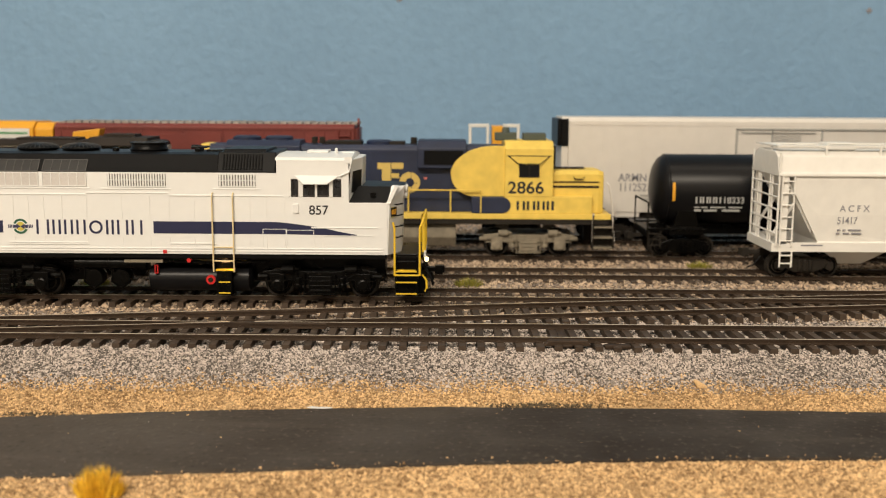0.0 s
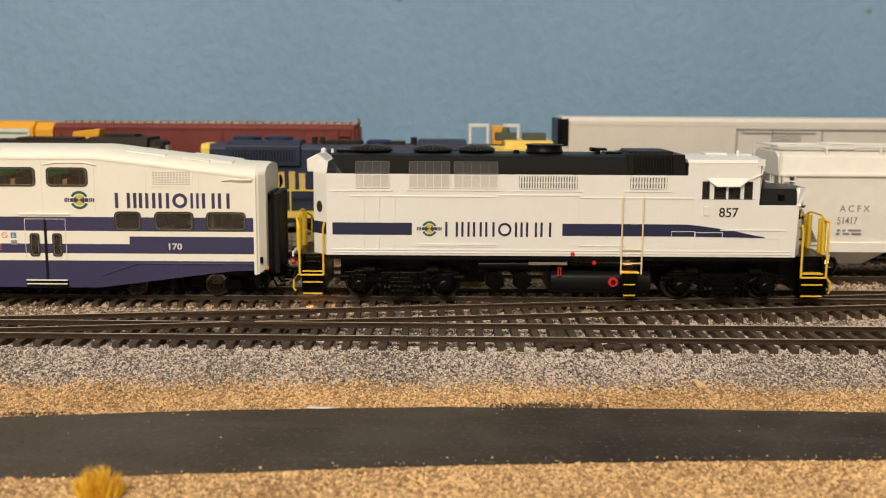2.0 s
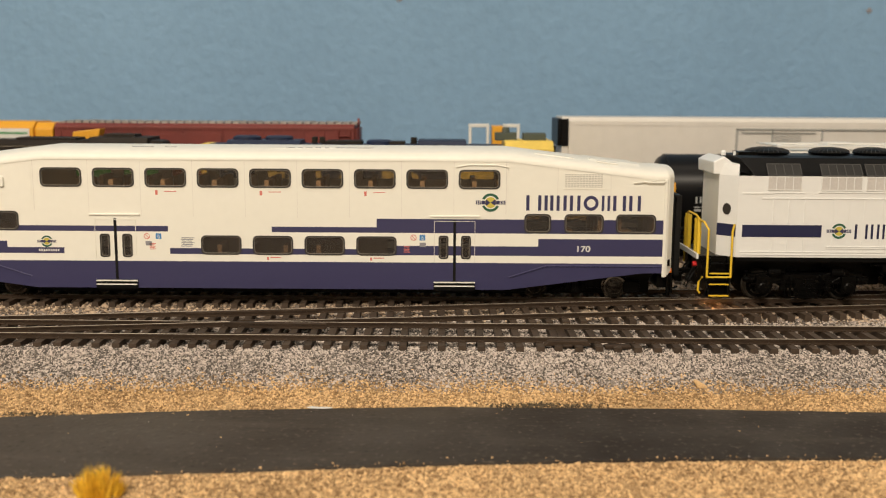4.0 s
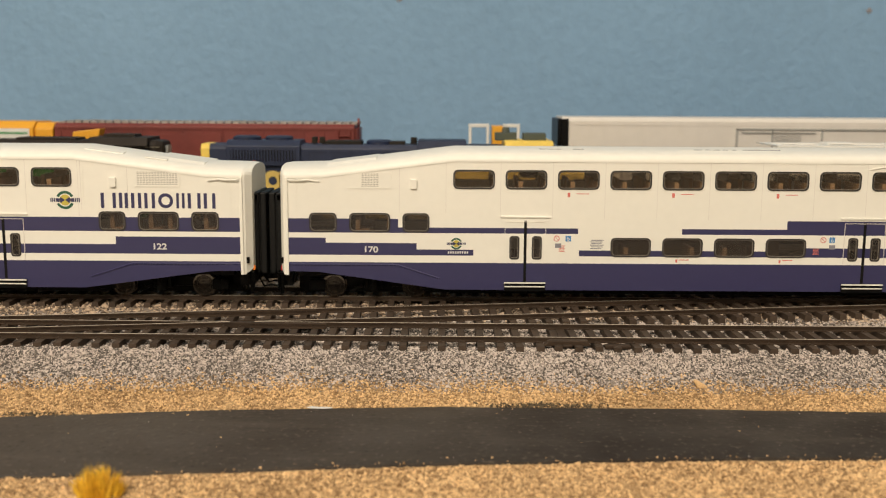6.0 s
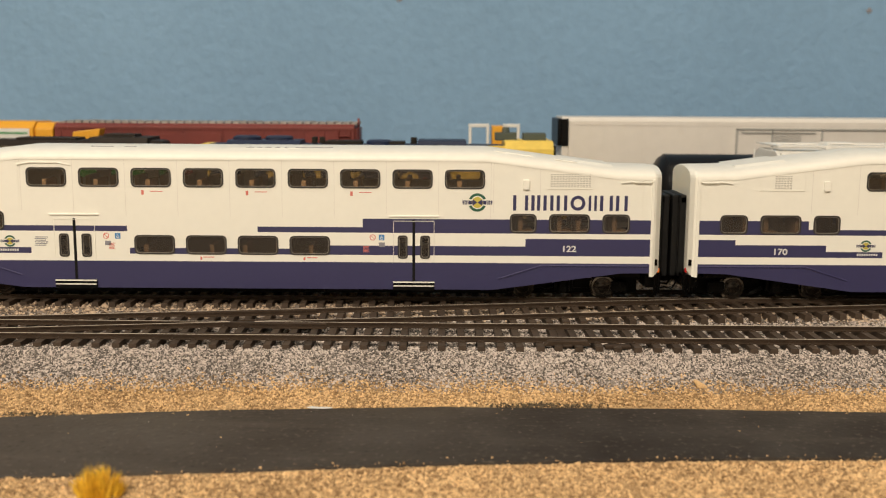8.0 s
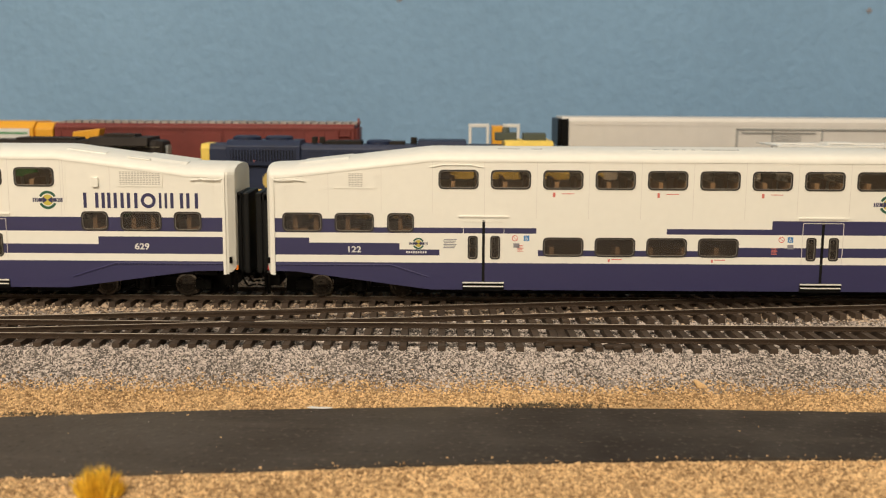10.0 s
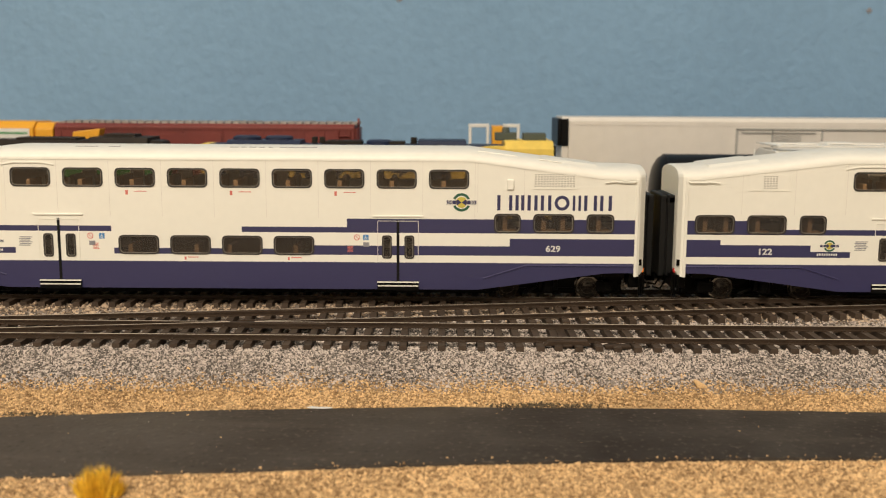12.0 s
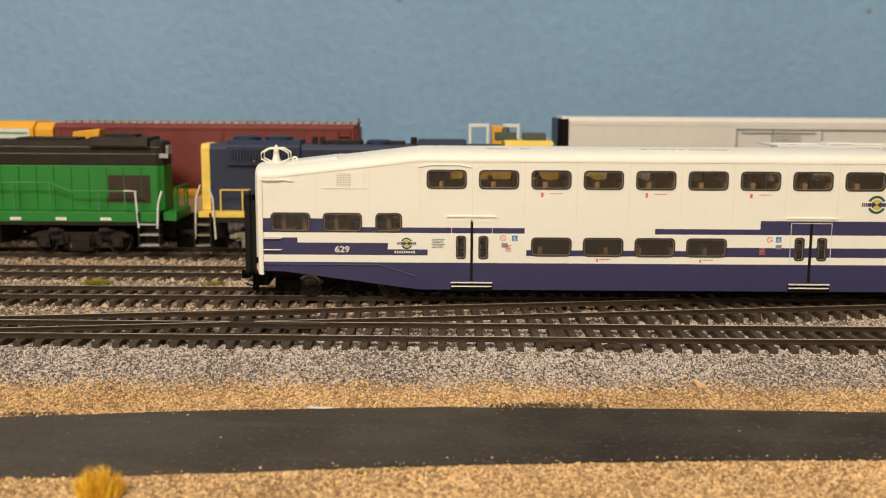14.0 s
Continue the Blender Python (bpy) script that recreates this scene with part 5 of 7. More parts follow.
        for z0, z1 in ((37.9, 38.5), (44.0, 44.4)):
            box(bm, 48.2, 67.8, min(y - s * 0.1, y + s * 0.9), max(y - s * 0.1, y + s * 0.9), z0, z1)
        for x in (48.9, 51.3, 53.2, 57.2, 58.3, 62.3, 63.9, 66.7):
            box(bm, x, x + 0.3, min(y - s * 0.1, y + s * 0.8), max(y - s * 0.1, y + s * 0.8), 38.5, 44.0)
        part("window_frame", bm, M_GASKET, win)
        bm = bmesh.new()
        box(bm, 48.6, 67.4, min(y + s * 0.5, y + s * 0.7), max(y + s * 0.5, y + s * 0.7), 38.3, 44.1)
        pane = part("pane", bm, M_CABGLASS, win)
        pane.visible_shadow = False
        bm = bmesh.new()
        loft(bm, [[(50.2, y, 45.2), (53.6, y - s * 2.2, 42.6), (62.0, y - s * 2.2, 42.6), (66.0, y, 45.2)], [(50.2, y, 45.6), (53.6, y - s * 2.2, 42.9), (62.0, y - s * 2.2, 42.9), (66.0, y, 45.6)]])
        part("awning", bm, M_LOCOWHITE, win, "white folded awning over the cab window")
    bm = bmesh.new()
    box(bm, 44.5, 69, -15.8, 15.8, 34, 35)
    box(bm, 44.5, 45.2, -15.8, 15.8, 35, 50)
    for y in (-9, 6):
        box(bm, 55, 59, y - 2, y + 3, 35, 39)
        box(bm, 54, 55.4, y - 2, y + 3, 38, 43)
    part("cab_interior", bm, M_FLOORPL, car)
    # short nose: white sides, sloping black shoulders, front bevelled in plan
    bm = bmesh.new()
    low = [(69.0, -16.6), (83.6, -16.6), (88.0, -8), (88.0, 8), (83.6, 16.6), (69.0, 16.6)]
    loft(bm, [[(x, y, 17) for x, y in low], [(x + (0.6 if x > 70 else 0), y, 35.9) for x, y in low]])
    nose = part("nose", bm, M_LOCOWHITE, car)
    bm = bmesh.new()
    top = [(71.5, -11.5), (84.5, -11.5), (89.4, -7), (89.4, 7), (84.5, 11.5), (71.5, 11.5)]
    loft(bm, [[(x + (0.6 if x > 70 else 0), y, 35.9) for x, y in low], [(x, y, 41.4) for x, y in top]])
    bm.faces.ensure_lookup_table()
    for f in bm.faces:
        n, c = f.normal, f.calc_center_median()
        f.material_index = 1 if c.x < 84 else 0
    part("nose_top", bm, [M_LOCOWHITE, M_BLACK], nose, "black anti-glare nose top")
    bm = bmesh.new()
    prism(bm, [(82.8, 35.4), (84.2, 35.4), (87.4, 41.8), (86.0, 41.9)], -16.6, -11)
    loft(bm, [[(83.2, -17.05, 35.7), (84.6, -17.05, 35.7), (86.9, -11.6, 41.8), (85.0, -11.6, 41.8)], [(83.2, -16.2, 35.7), (84.6, -16.2, 35.7), (86.9, -10.6, 41.8), (85.0, -10.6, 41.8)]])
    pieces("nose_edge", bm, M_LOCOWHITE, nose)
    bm = bmesh.new()
    prism(bm, rounded(77.2, 79.2, 37.8, 39.4, 0.3), -15.4, -13)
    part("sand_filler", bm, M_UNDER, nose)
    bm = bmesh.new()
    for z in (38.5, 40.7):
        drum(bm, [(0, 1.2), (1.4, 1.25), (1.6, 0.9)], (88.6, -3.2, z - 1.0), axis="x", seg=14)
        drum(bm, [(0, 1.2), (1.4, 1.25), (1.6, 0.9)], (88.6, 3.2, z - 1.0), axis="x", seg=14)
    pieces("headlight", bm, M_LOCOWHITE, nose, "white headlight housings", smooth=True)
    bm = bmesh.new()
    for z in (23, 27, 31, 35):
        tube(bm, [(85.8, -13.6, z), (86.9, -13.8, z), (88.7, -10.2, z), (87.8, -9.8, z)], 0.25, 5)
    pieces("nose_step", bm, M_UNDER, nose)
    bm = bmesh.new()
    loft(bm, [[(84.9, -15.8, z), (86.6, -12.5, z), (86.3, -12.2, z), (84.6, -15.5, z)] for z in (30.7, 34.1)])
    part("number_box", bm, M_BLACK, nose)
    bm = bmesh.new()
    loft(bm, [[(84.97, -15.75, z), (86.55, -12.45, z), (86.45, -12.4, z), (84.87, -15.7, z)] for z0 in (30.6, 34.0) for z in (z0, z0 + 0.25)][:2])
    loft(bm, [[(84.97, -15.75, z), (86.55, -12.45, z), (86.45, -12.4, z), (84.87, -15.7, z)] for z in (33.9, 34.15)])
    pieces("number_trim", bm, M_LOGOGOLD, nose, "thin gold number box trim")
    digits = numerals("nose_number", "857", 1.7, 0, 0, 0, M_ARMOUR, nose, 0.1, 0.9)
    digits.matrix_basis = pose(84.99 * MM, -15.75 * MM, 31.6 * MM, 90, 0, 62.7)
    # end platforms, steps and yellow rails
    for way, x0, x1 in ((1, 84.5, 96.5), (-1, -98.0, -86.5)):
        bm = bmesh.new()
        box(bm, x0, x1, -14.5, 14.5, 15.6, 17.0)
        deck = part("platform", bm, M_UNDER, car, "black end platform", bevel=0.2)
        bm = bmesh.new()
        e = x1 if way > 0 else x0
        box(bm, min(e, e + way * 0.8), max(e, e + way * 0.8), -14, 14, 15.8, 17.6)
        part("platform_edge", bm, M_LOCOWHITE, deck)
        bm = bmesh.new()
        s0, s1 = (86.0, 94.5) if way > 0 else (-95.0, -87.0)
        for y0, y1 in ((-17, -13), (13, 17)):
            box(bm, s0, s0 + 0.8, y0, y1, 2.4, 16.5)
            box(bm, s1 - 0.8, s1, y0, y1, 2.4, 16.5)
            box(bm, s0, s1, y0 + 2.4, y1, 2.4, 16)
            for z in (2.4, 6.6, 10.6, 14.2):
                box(bm, s0, s1, y0, y1, z, z + 0.4)
        box(bm, s0 + 1, s1, -12, 12, 3.0, 15)
        pieces("steps", bm, M_UNDER, deck, bevel=0.1)
        bm = bmesh.new()
        for z in (2.5, 6.7, 10.7):
            box(bm, s0 + 0.4, s1 - 0.4, -17.25, -16.9, z, z + 0.5)
        # Front tread plate coloured yellow for the step light's golden glow on it.
        if way > 0:
            box(bm, s0 + 0.9, s1 - 0.9, -16.8, -14.7, 11.05, 11.3)
        pieces("step_edge", bm, M_YELLOW, deck, "yellow step edges")
        f = s1 if way > 0 else s0
        b = s0 if way > 0 else s1
        bm = bmesh.new()
        tube(bm, [(b, -17.3, 9.6), (b, -17.3, 26.5), (b - way * 0.6, -17.3, 29.0)], 0.42)
        tube(bm, [(f + way * 0.6, -17.3, 9.6), (f + way * 0.6, -17.3, 27.0), (f + way * 1.8, -15.0, 29.6), (f + way * 2.0, -9, 29.6)], 0.42)
        tube(bm, [(b, -17.3, 9.6), (f + way * 0.6, -17.3, 9.6)], 0.35)
        for y in (-9, -5.5, 5.5, 9):
            tube(bm, [(f + way * 2.0, y, 17), (f + way * 2.0, y, 29.8)], 0.85)
        tube(bm, [(f + way * 2.0, -9, 30.0), (f + way * 2.4, -5, 31), (f + way * 2.4, 5, 31), (f + way * 2.0, 9, 30.0)], 0.4)
        tube(bm, [(f + way * 0.6, 17.3, 9.6), (f + way * 0.6, 17.3, 27.0), (f + way * 2.0, 9, 29.6)], 0.42)
        tube(bm, [(f + way * 1.5, -15, 9.5), (f + way * 3, -15.5, 7.5), (f + way * 3.2, -15.5, 4.5), (f + way * 2.4, -15.5, 3.4)], 0.4)
        pieces("handrail", bm, M_YELLOW, deck, "yellow end handrails and gate", smooth=True)
        bm = bmesh.new()
        for y in (-7, -4, 4, 7):
            tube(bm, [(f + way * 1.5, y, 12), (f + way * 4.5, y * 1.05, 7), (f + way * 5.5, y, 4)], 0.4)
        pieces("brake_hose", bm, M_RUBBER, deck)
        coupler(car, e - way * 1, way, 9.0)
        if way > 0:
            bm = bmesh.new()
            loft(bm, [[(x, y, z) for y in (-12, 12) for z in ((2.0, 9.0) if y < 0 else (9.0, 2.0))] for x in (94, 97.5)])
            part("snowplow", bm, M_UNDER, deck)
            bm = bmesh.new()
            drum(bm, [(0, 0.9), (1.2, 0.9), (1.4, 0.5)], (96.8, -10.5, 14.5), axis="x", seg=12)
            part("ditch_light", bm, M_LIT, deck, "lit warm white ditch light", smooth=True)
        else:
            bm = bmesh.new()
            drum(bm, [(-1.2, 1.0), (0.2, 1.0)], (-98.2, -11, 13.5), axis="x", seg=12)
            part("tail_light", bm, M_RED, deck)
    # fuel tank with its red valve and lamp
    bm = bmesh.new()
    half = [(6.0, 11.4), (10.0, 11.2), (12.2, 10.4), (13.3, 9.0), (13.8, 7.2), (13.6, 5.4), (12.8, 3.8), (11.2, 2.5), (8.5, 1.9)]
    tank = [(-y, z) for y, z in half] + half[::-1]
    loft(bm, [[(x, y * k, 6.6 + (z - 6.6) * k) for y, z in tank] for x, k in ((-4.6, 0.9), (-4.0, 1.0), (32.3, 1.0), (32.9, 0.9))])
    fuel = part("fuel_tank", bm, M_TANKBLACK, car, "glossy black fuel tank", smooth=True)
    bm = bmesh.new()
    ring_xz(bm, 18.6, 7.0, 0.9, 1.75, -14.4, -13.6, 20)
    part("filler_ring", bm, M_RED, fuel, "red ring round the fuel filler")
    bm = bmesh.new()
    drum(bm, [(0, 0.9), (0.5, 0.9)], (18.6, -14.6, 7.0), seg=14)
    part("filler_cap", bm, M_STEEL, fuel)
    bm = bmesh.new()
    for a in (0, 1):
        box(bm, -1.8 + 1.0 * a, -1.5 + 1.0 * a, -14.4, -13.4, 9.2, 12.4)
    box(bm, -1.8, -0.5, -14.4, -13.4, 12.1, 12.4)
    box(bm, -1.8, -0.5, -14.4, -13.4, 9.2, 9.5)
    drum(bm, [(0, 0.8), (0.8, 0.8)], (11.2, -15.8, 14.4), seg=12)
    part("emergency_valve", bm, M_RED, fuel)
    bm = bmesh.new()
    prism(bm, rounded(2.4, 3.8, 17.2, 18.4, 0.2), -17.5, -16.9)
    part("side_lamp", bm, M_RED, car, "small red side lamp")
    bm = bmesh.new()
    box(bm, 21, 27.5, -16.8, -13, 10.7, 11.1)
    for z in (2.4, 6.4, 11.0):
        box(bm, 22.0, 26.2, -16.9, -16.4, z, z + 0.4)
    part("tank_step_edge", bm, M_YELLOW, fuel, "yellow tread edges")
    bm = bmesh.new()
    box(bm, 21.2, 26.8, -16.5, -13.4, 2.2, 10.6)
    box(bm, 21.2, 26.8, -14.0, -13.2, 11.4, 15.8)
    part("tank_step", bm, M_UNDER, fuel)
    bm = bmesh.new()
    for x in (20.6, 28.0):
        tube(bm, [(x, -17.9, 10.6), (x, -17.9, 38.4), (x + 0.2, -17.2, 39.2)], 0.30)
    for z in (14.6, 19.6):
        tube(bm, [(20.6, -17.9, z), (28.0, -17.9, z)], 0.25)
    part("cab_ladder", bm, paint("cream_yellow_rail", (0.72, 0.60, 0.36), 0.45), car, "pale yellow ladder rails on the side", smooth=True)
    bm = bmesh.new()
    box(bm, -92.0, -90.0, -14.2, -13.4, 1.9, 2.2)
    part("step_light", bm, M_STEPLIGHT, car, "lit warm step light")
    bm = bmesh.new()
    box(bm, 22.6, 25.4, -15.2, -14.2, 15.28, 15.36)
    part("step_light", bm, M_STEPLIGHT, car, "lit warm step light")
    bm = bmesh.new()
    box(bm, 89.9, 90.5, -15.1, -14.9, 14.08, 14.16)
    part("step_light", bm, M_STEPLIGHT, car, "lit warm step light")
    # air tanks and piping between the trucks
    bm = bmesh.new()
    for s in (-1, 1):
        drum(bm, [(-13, 2.3), (13, 2.3)], (-18, s * 12.5, 12.8), axis="x", seg=14)
        for x in (-24.5, -14.5):
            drum(bm, [(-2.5, 3.2), (2.5, 3.2)], (x, s * 11, 7.2), seg=18)
            tube(bm, [(x - 3, s * 13, 12), (x - 3.3, s * 13.4, 6), (x, s * 13.6, 3.4), (x + 3.3, s * 13.4, 6)], 0.5)
        tube(bm, [(-35, s * 14, 14), (-8, s * 14, 14.2), (20, s * 14, 13.2), (40, s * 14, 14)], 0.6)
        box(bm, -60, 60, s * 13 - 1, s * 13 + 1, 14.5, 16)
    box(bm, -82, -28, -5, 5, 5, 15.4)
    box(bm, 30, 82, -5, 5, 5, 15.4)
    part("air_gear", bm, M_UNDER, car, smooth=True)
    bm = bmesh.new()
    box(bm, -12.5, 1.5, -15.2, -14.4, 13.4, 14.4)
    part("pipe_tray", bm, M_TRUCKGREY, car)
    diesel_truck(car, -58.7, M_UNDER, 12.6)
    diesel_truck(car, 58.7, M_UNDER, 12.6)
    # printing
    numerals("fleet_number", "857", 3.4, 55.2, -17.08, 31.6, M_PRINTBLACK, car, 0.04)
    bm = bmesh.new()
    prism(bm, rounded(49.6, 51.6, 32.0, 35.4, 0.3), -17.5, -16.9)
    part("lamp_box", bm, M_LOCOWHITE, car, bevel=0.15)
    roundel(car, -48.7, 26.7, 2.75, -17.12, 1)
    bars("lettering_bar", [4.6, 3.0, 3.2, 3.4, -4.9, 0.8, 0.8, 4.0, 3.9], -43.0, 23.9, 29.2, -17.1, M_LOCONAVY, car, gap=1.2, stroke=0.8, label="navy upright bars of the operator lettering")
    return car


# ---- stored road-switcher diesels ----
def walkway_rail(parent, xs, z0, z1, y, material, posts):
    bm = bmesh.new()
    tube(bm, [(xs[0], y, z1), (xs[1], y, z1)], 0.35)
    pieces("handrail", bm, material, parent)
    for x in posts:
        bm = bmesh.new()
        tube(bm, [(x, y, z0), (x, y, z1)], 0.4)
        part("stanchion", bm, material, parent)


def end_steps(parent, x0, x1, material, tread):
    bm = bmesh.new()
    for s in (-1, 1):
        ya, yb2 = sorted((s * 16.6, s * 12))
        for x in (x0, x1 - 0.6):
            box(bm, x, x + 0.6, ya, yb2, 4.4, 20)
        for z in (4.6, 9.4, 14.2):
            box(bm, x0, x1, ya, yb2, z, z + 0.6, 1)
        box(bm, x0, x1, min(s * 11.4, s * 12), max(s * 11.4, s * 12), 4.6, 19)
    pieces("steps", bm, [material, tread], parent)


def swoop_locomotive():
    """Blue and yellow hood diesel with its cab toward the tank car."""
    car = thing("diesel_locomotive", "weathered blue and yellow hood diesel stored on the yard track", "locomotive", "stored diesels", at=(0, YARD_Y, 0))
    bm = bmesh.new()
    box(bm, -106.5, 76, -15, 15, 15.5, 18.0)
    box(bm, -112.4, 77, -15.2, 15.2, 17.9, 20.4, 1)
    part("frame", bm, [M_DIRTBLACK, M_GPYEL], car, "yellow-edged walkway frame", bevel=0.2)
    bm = bmesh.new()
    prof = [(-8.6, 20.4), (-8.6, 49.2), (-6.8, 51.2), (6.8, 51.2), (8.6, 49.2), (8.6, 20.4)]
    loft(bm, [[(x, y, z) for y, z in prof] for x in (-108.2, 28)])
    hood = part("long_hood", bm, M_GPBLUE, car, "dusty dark blue long hood", bevel=0.3)
    bm = bmesh.new()
    loft(bm, [[(x, y * 1.02, z + 0.1) for y, z in prof] for x in (-112.0, -107.9)])
    part("hood_end", bm, M_GPYEL, hood, "yellow hood end", bevel=0.4)
    bm = bmesh.new()
    loft(bm, [[(x, y * 1.25, z) for y, z in [(-8.6, 41.5), (-8.6, 50.5), (-6, 53), (6, 53), (8.6, 50.5), (8.6, 41.5)]] for x in (-100, -66)])
    part("radiator", bm, M_GPBLUE, hood, bevel=0.3)
    louvre(hood, -98, -68, 43, 49, -10.8, M_BLACK, M_GPBLUE, 22, False)
    bm = bmesh.new()
    loft(bm, [[(x, y, z) for y, z in [(-12.5, 40.8), (-12.5, 50), (-9, 53.4), (9, 53.4), (12.5, 50), (12.5, 40.8)]] for x in (-12, 10.5)])
    part("dynamic_brake", bm, M_GPBLUE, hood, bevel=0.4)
    bm = bmesh.new()
    box(bm, -9, 9, -12.75, -12.4, 42.5, 49)
    part("brake_grille", bm, M_BLACK, hood)
    for x, r in ((-92, 6.5), (-77, 6.5), (-30, 6.2)):
        bm = bmesh.new()
        drum(bm, [(0, r), (1.6, r), (2.2, r * 0.8)], (x, 0, 52.6 if x < -60 else 51), axis="z", seg=22)
        part("roof_fan", bm, M_GPBLUE, hood, smooth=True)
    bm = bmesh.new()
    box(bm, -55, -38, -6, 6, 51, 52.8)
    box(bm, -28, -18, -4, 4, 51, 52.6)
    for x in (-61, -57.5):
        box(bm, x, x + 2.4, -6, -3, 51.5, 54.6)
    drum(bm, [(0, 1.5), (3.4, 1.5)], (-14, 2, 51), axis="z", seg=12)
    pieces("exhaust_pipe", bm, M_DIRTBLACK, hood, bevel=0.2)
    bm = bmesh.new()
    for k in range(9):
        x = -62 + k * 9.4
        box(bm, x, x + 0.25, -8.85, -8.5, 21, 48)
    for z in (47.6, 33.5):
        box(bm, -64, -12, -8.85, -8.5, z, z + 0.25)
    part("door_seam", bm, M_GPBLUE, hood)
    bm = bmesh.new()
    for x, z in ((-88, 43), (-12, 43), (-9, 35.5), (-78, 27)):
        box(bm, x, x + 1.4, -8.9 - (2 if x < -66 else 0), -8.5, z, z + 1.0)
    part("warning_print", bm, M_WARN, hood)
    # pale big lettering as plain forms on the hood
    bm = bmesh.new()
    box(bm, -28.5, -24, -8.8, -8.5, 31.5, 43)
    box(bm, -24, -18.5, -8.8, -8.5, 40.2, 43)
    box(bm, -30.5, -28.5, -8.8, -8.5, 40.2, 43)
    box(bm, -24, -20.5, -8.8, -8.5, 36.0, 38.2)
    ring_xz(bm, -15.6, 34.0, 2.0, 4.8, -8.8, -8.5, 24)
    for x in (-79.0, -44.0):
        ring_xz(bm, x, 34.4, 2.0, 4.7, -8.8, -8.5, 24)
        box(bm, x + 3.0, x + 5.4, -8.8, -8.5, 30.0, 38.6)
    for x, top in ((-71.5, 38.8), (-66.8, 38.0), (-59.5, 41.2)):
        box(bm, x, x + 2.8, -8.8, -8.5, 30.0, top)
    part("lettering_shape", bm, paint("faded_yellow_print", (0.62, 0.46, 0.13), 0.5), hood, "faded yellow printed shapes")
    # yellow swoop over hood and cab
    bm = bmesh.new()
    arc = [(28, 51.2)] + [(24 + 20.6 * math.cos(radians(a)), 38.6 + 12.6 * math.sin(radians(a))) for a in range(95, 181, 6)]
    arc += [(14.0 + 10.6 * math.cos(radians(a)), 38.4 + 10.2 * math.sin(radians(a))) for a in range(186, 271, 7)] + [(28, 28.2)]
    prism(bm, arc, -12.9, -8.4)
    part("swoop_panel", bm, M_GPYEL, hood, "yellow rounded swoop panel", bevel=0.1)
    bm = bmesh.new()
    prism(bm, [(13, 20.6), (27, 20.6)] + [(27 + 4.0 * math.cos(radians(a)), 24.3 + 3.7 * math.sin(radians(a))) for a in range(-80, 81, 20)] + [(27, 28.1), (13, 28.1)], -15.2, -8.4)
    part("battery_box", bm, M_GPBLUE, hood, "blue rounded battery box", bevel=0.3)
    bm = bmesh.new()
    roof_prof = [(-15, 28.2), (-15, 50.2), (-11, 53.6), (11, 53.6), (15, 50.2), (15, 28.2)]
    loft(bm, [[(x, y, z) for y, z in roof_prof] for x in (28, 50.2)])
    cab = part("cab", bm, M_GPYEL, car, "yellow cab", bevel=0.4)
    bm = bmesh.new()
    box(bm, 34.8, 43.5, -15.2, -14.8, 37.5, 43)
    part("cab_window", bm, M_TANKBLACK, cab, "dark sliding cab window")
    bm = bmesh.new()
    for x in (34.5, 38.9, 43.3):
        box(bm, x, x + 0.5, -15.4, -14.9, 37.3, 43.2)
    box(bm, 34.5, 43.8, -15.4, -14.9, 37.2, 37.7)
    tube(bm, [(29.5, -15.2, 47), (34, -16.3, 43.4), (44, -16.3, 43.4), (48.5, -15.2, 47)], 0.25)
    box(bm, 29, 49, -15.15, -14.9, 46.8, 47.1)
    part("window_frame", bm, M_SOOT, cab)
    bm = bmesh.new()
    box(bm, 37, 47.5, -5, 5, 53.5, 56.8)
    box(bm, 24, 34, -3, 3, 53.3, 57)
    drum(bm, [(0, 2), (2.5, 1.4)], (29, 0, 57), axis="z", seg=12)
    part("roof_unit", bm, paint("dark_grey_green", (0.06, 0.075, 0.06), 0.6), cab, "dark grey roof air unit", bevel=0.3)
    bm = bmesh.new()
    box(bm, 50, 51.2, -13, 13, 41, 49)
    box(bm, 50.2, 52.4, -3, 3, 45, 51)
    part("windshield", bm, M_TANKBLACK, cab)
    bm = bmesh.new()
    box(bm, 28, 68.3, -14.8, 14.8, 20.4, 28.4)
    part("cab_base", bm, M_GPYEL, car, bevel=0.3)
    bm = bmesh.new()
    loft(bm, [[(x, y, z) for y, z in [(-11.5, 20.5), (-11.5, 38.4), (-10, 40.2), (10, 40.2), (11.5, 38.4), (11.5, 20.5)]] for x in (50, 71.5)] + [[(74, y * 0.93, z - 0.5) for y, z in [(-11.5, 21), (-11.5, 38.4), (-10, 40), (10, 40), (11.5, 38.4), (11.5, 21)]]])
    nose = part("short_hood", bm, M_GPYEL, car, "yellow short hood", bevel=0.5)
    bm = bmesh.new()
    box(bm, 50.5, 71.6, -11.75, -11.4, 34.6, 35.2)
    box(bm, 50.5, 71.6, -11.75, -11.4, 32.2, 33.2)
    box(bm, 52, 66, -3, 3, 40.1, 40.9)
    part("nose_stripe", bm, M_SOOT, nose)
    bm = bmesh.new()
    tube(bm, [(60, -11.6, 37.2), (60.5, -12.4, 36.3), (64, -12.4, 36.3), (64.8, -11.6, 37.2)], 0.25)
    part("grab_iron", bm, M_SOOT, nose)
    numerals("fleet_number", "2866", 5.5, 29.4, -15.06, 29.9, M_PRINTBLACK, cab, 0.12, 1.09)
    bars("lettering_bar", [3.9, 3.9, 3.6, 3.3], 33.6, 22.2, 26.3, -14.95, M_PRINTBLACK, cab, gap=0.8, stroke=1.1, label="black upright bars of the owner lettering")
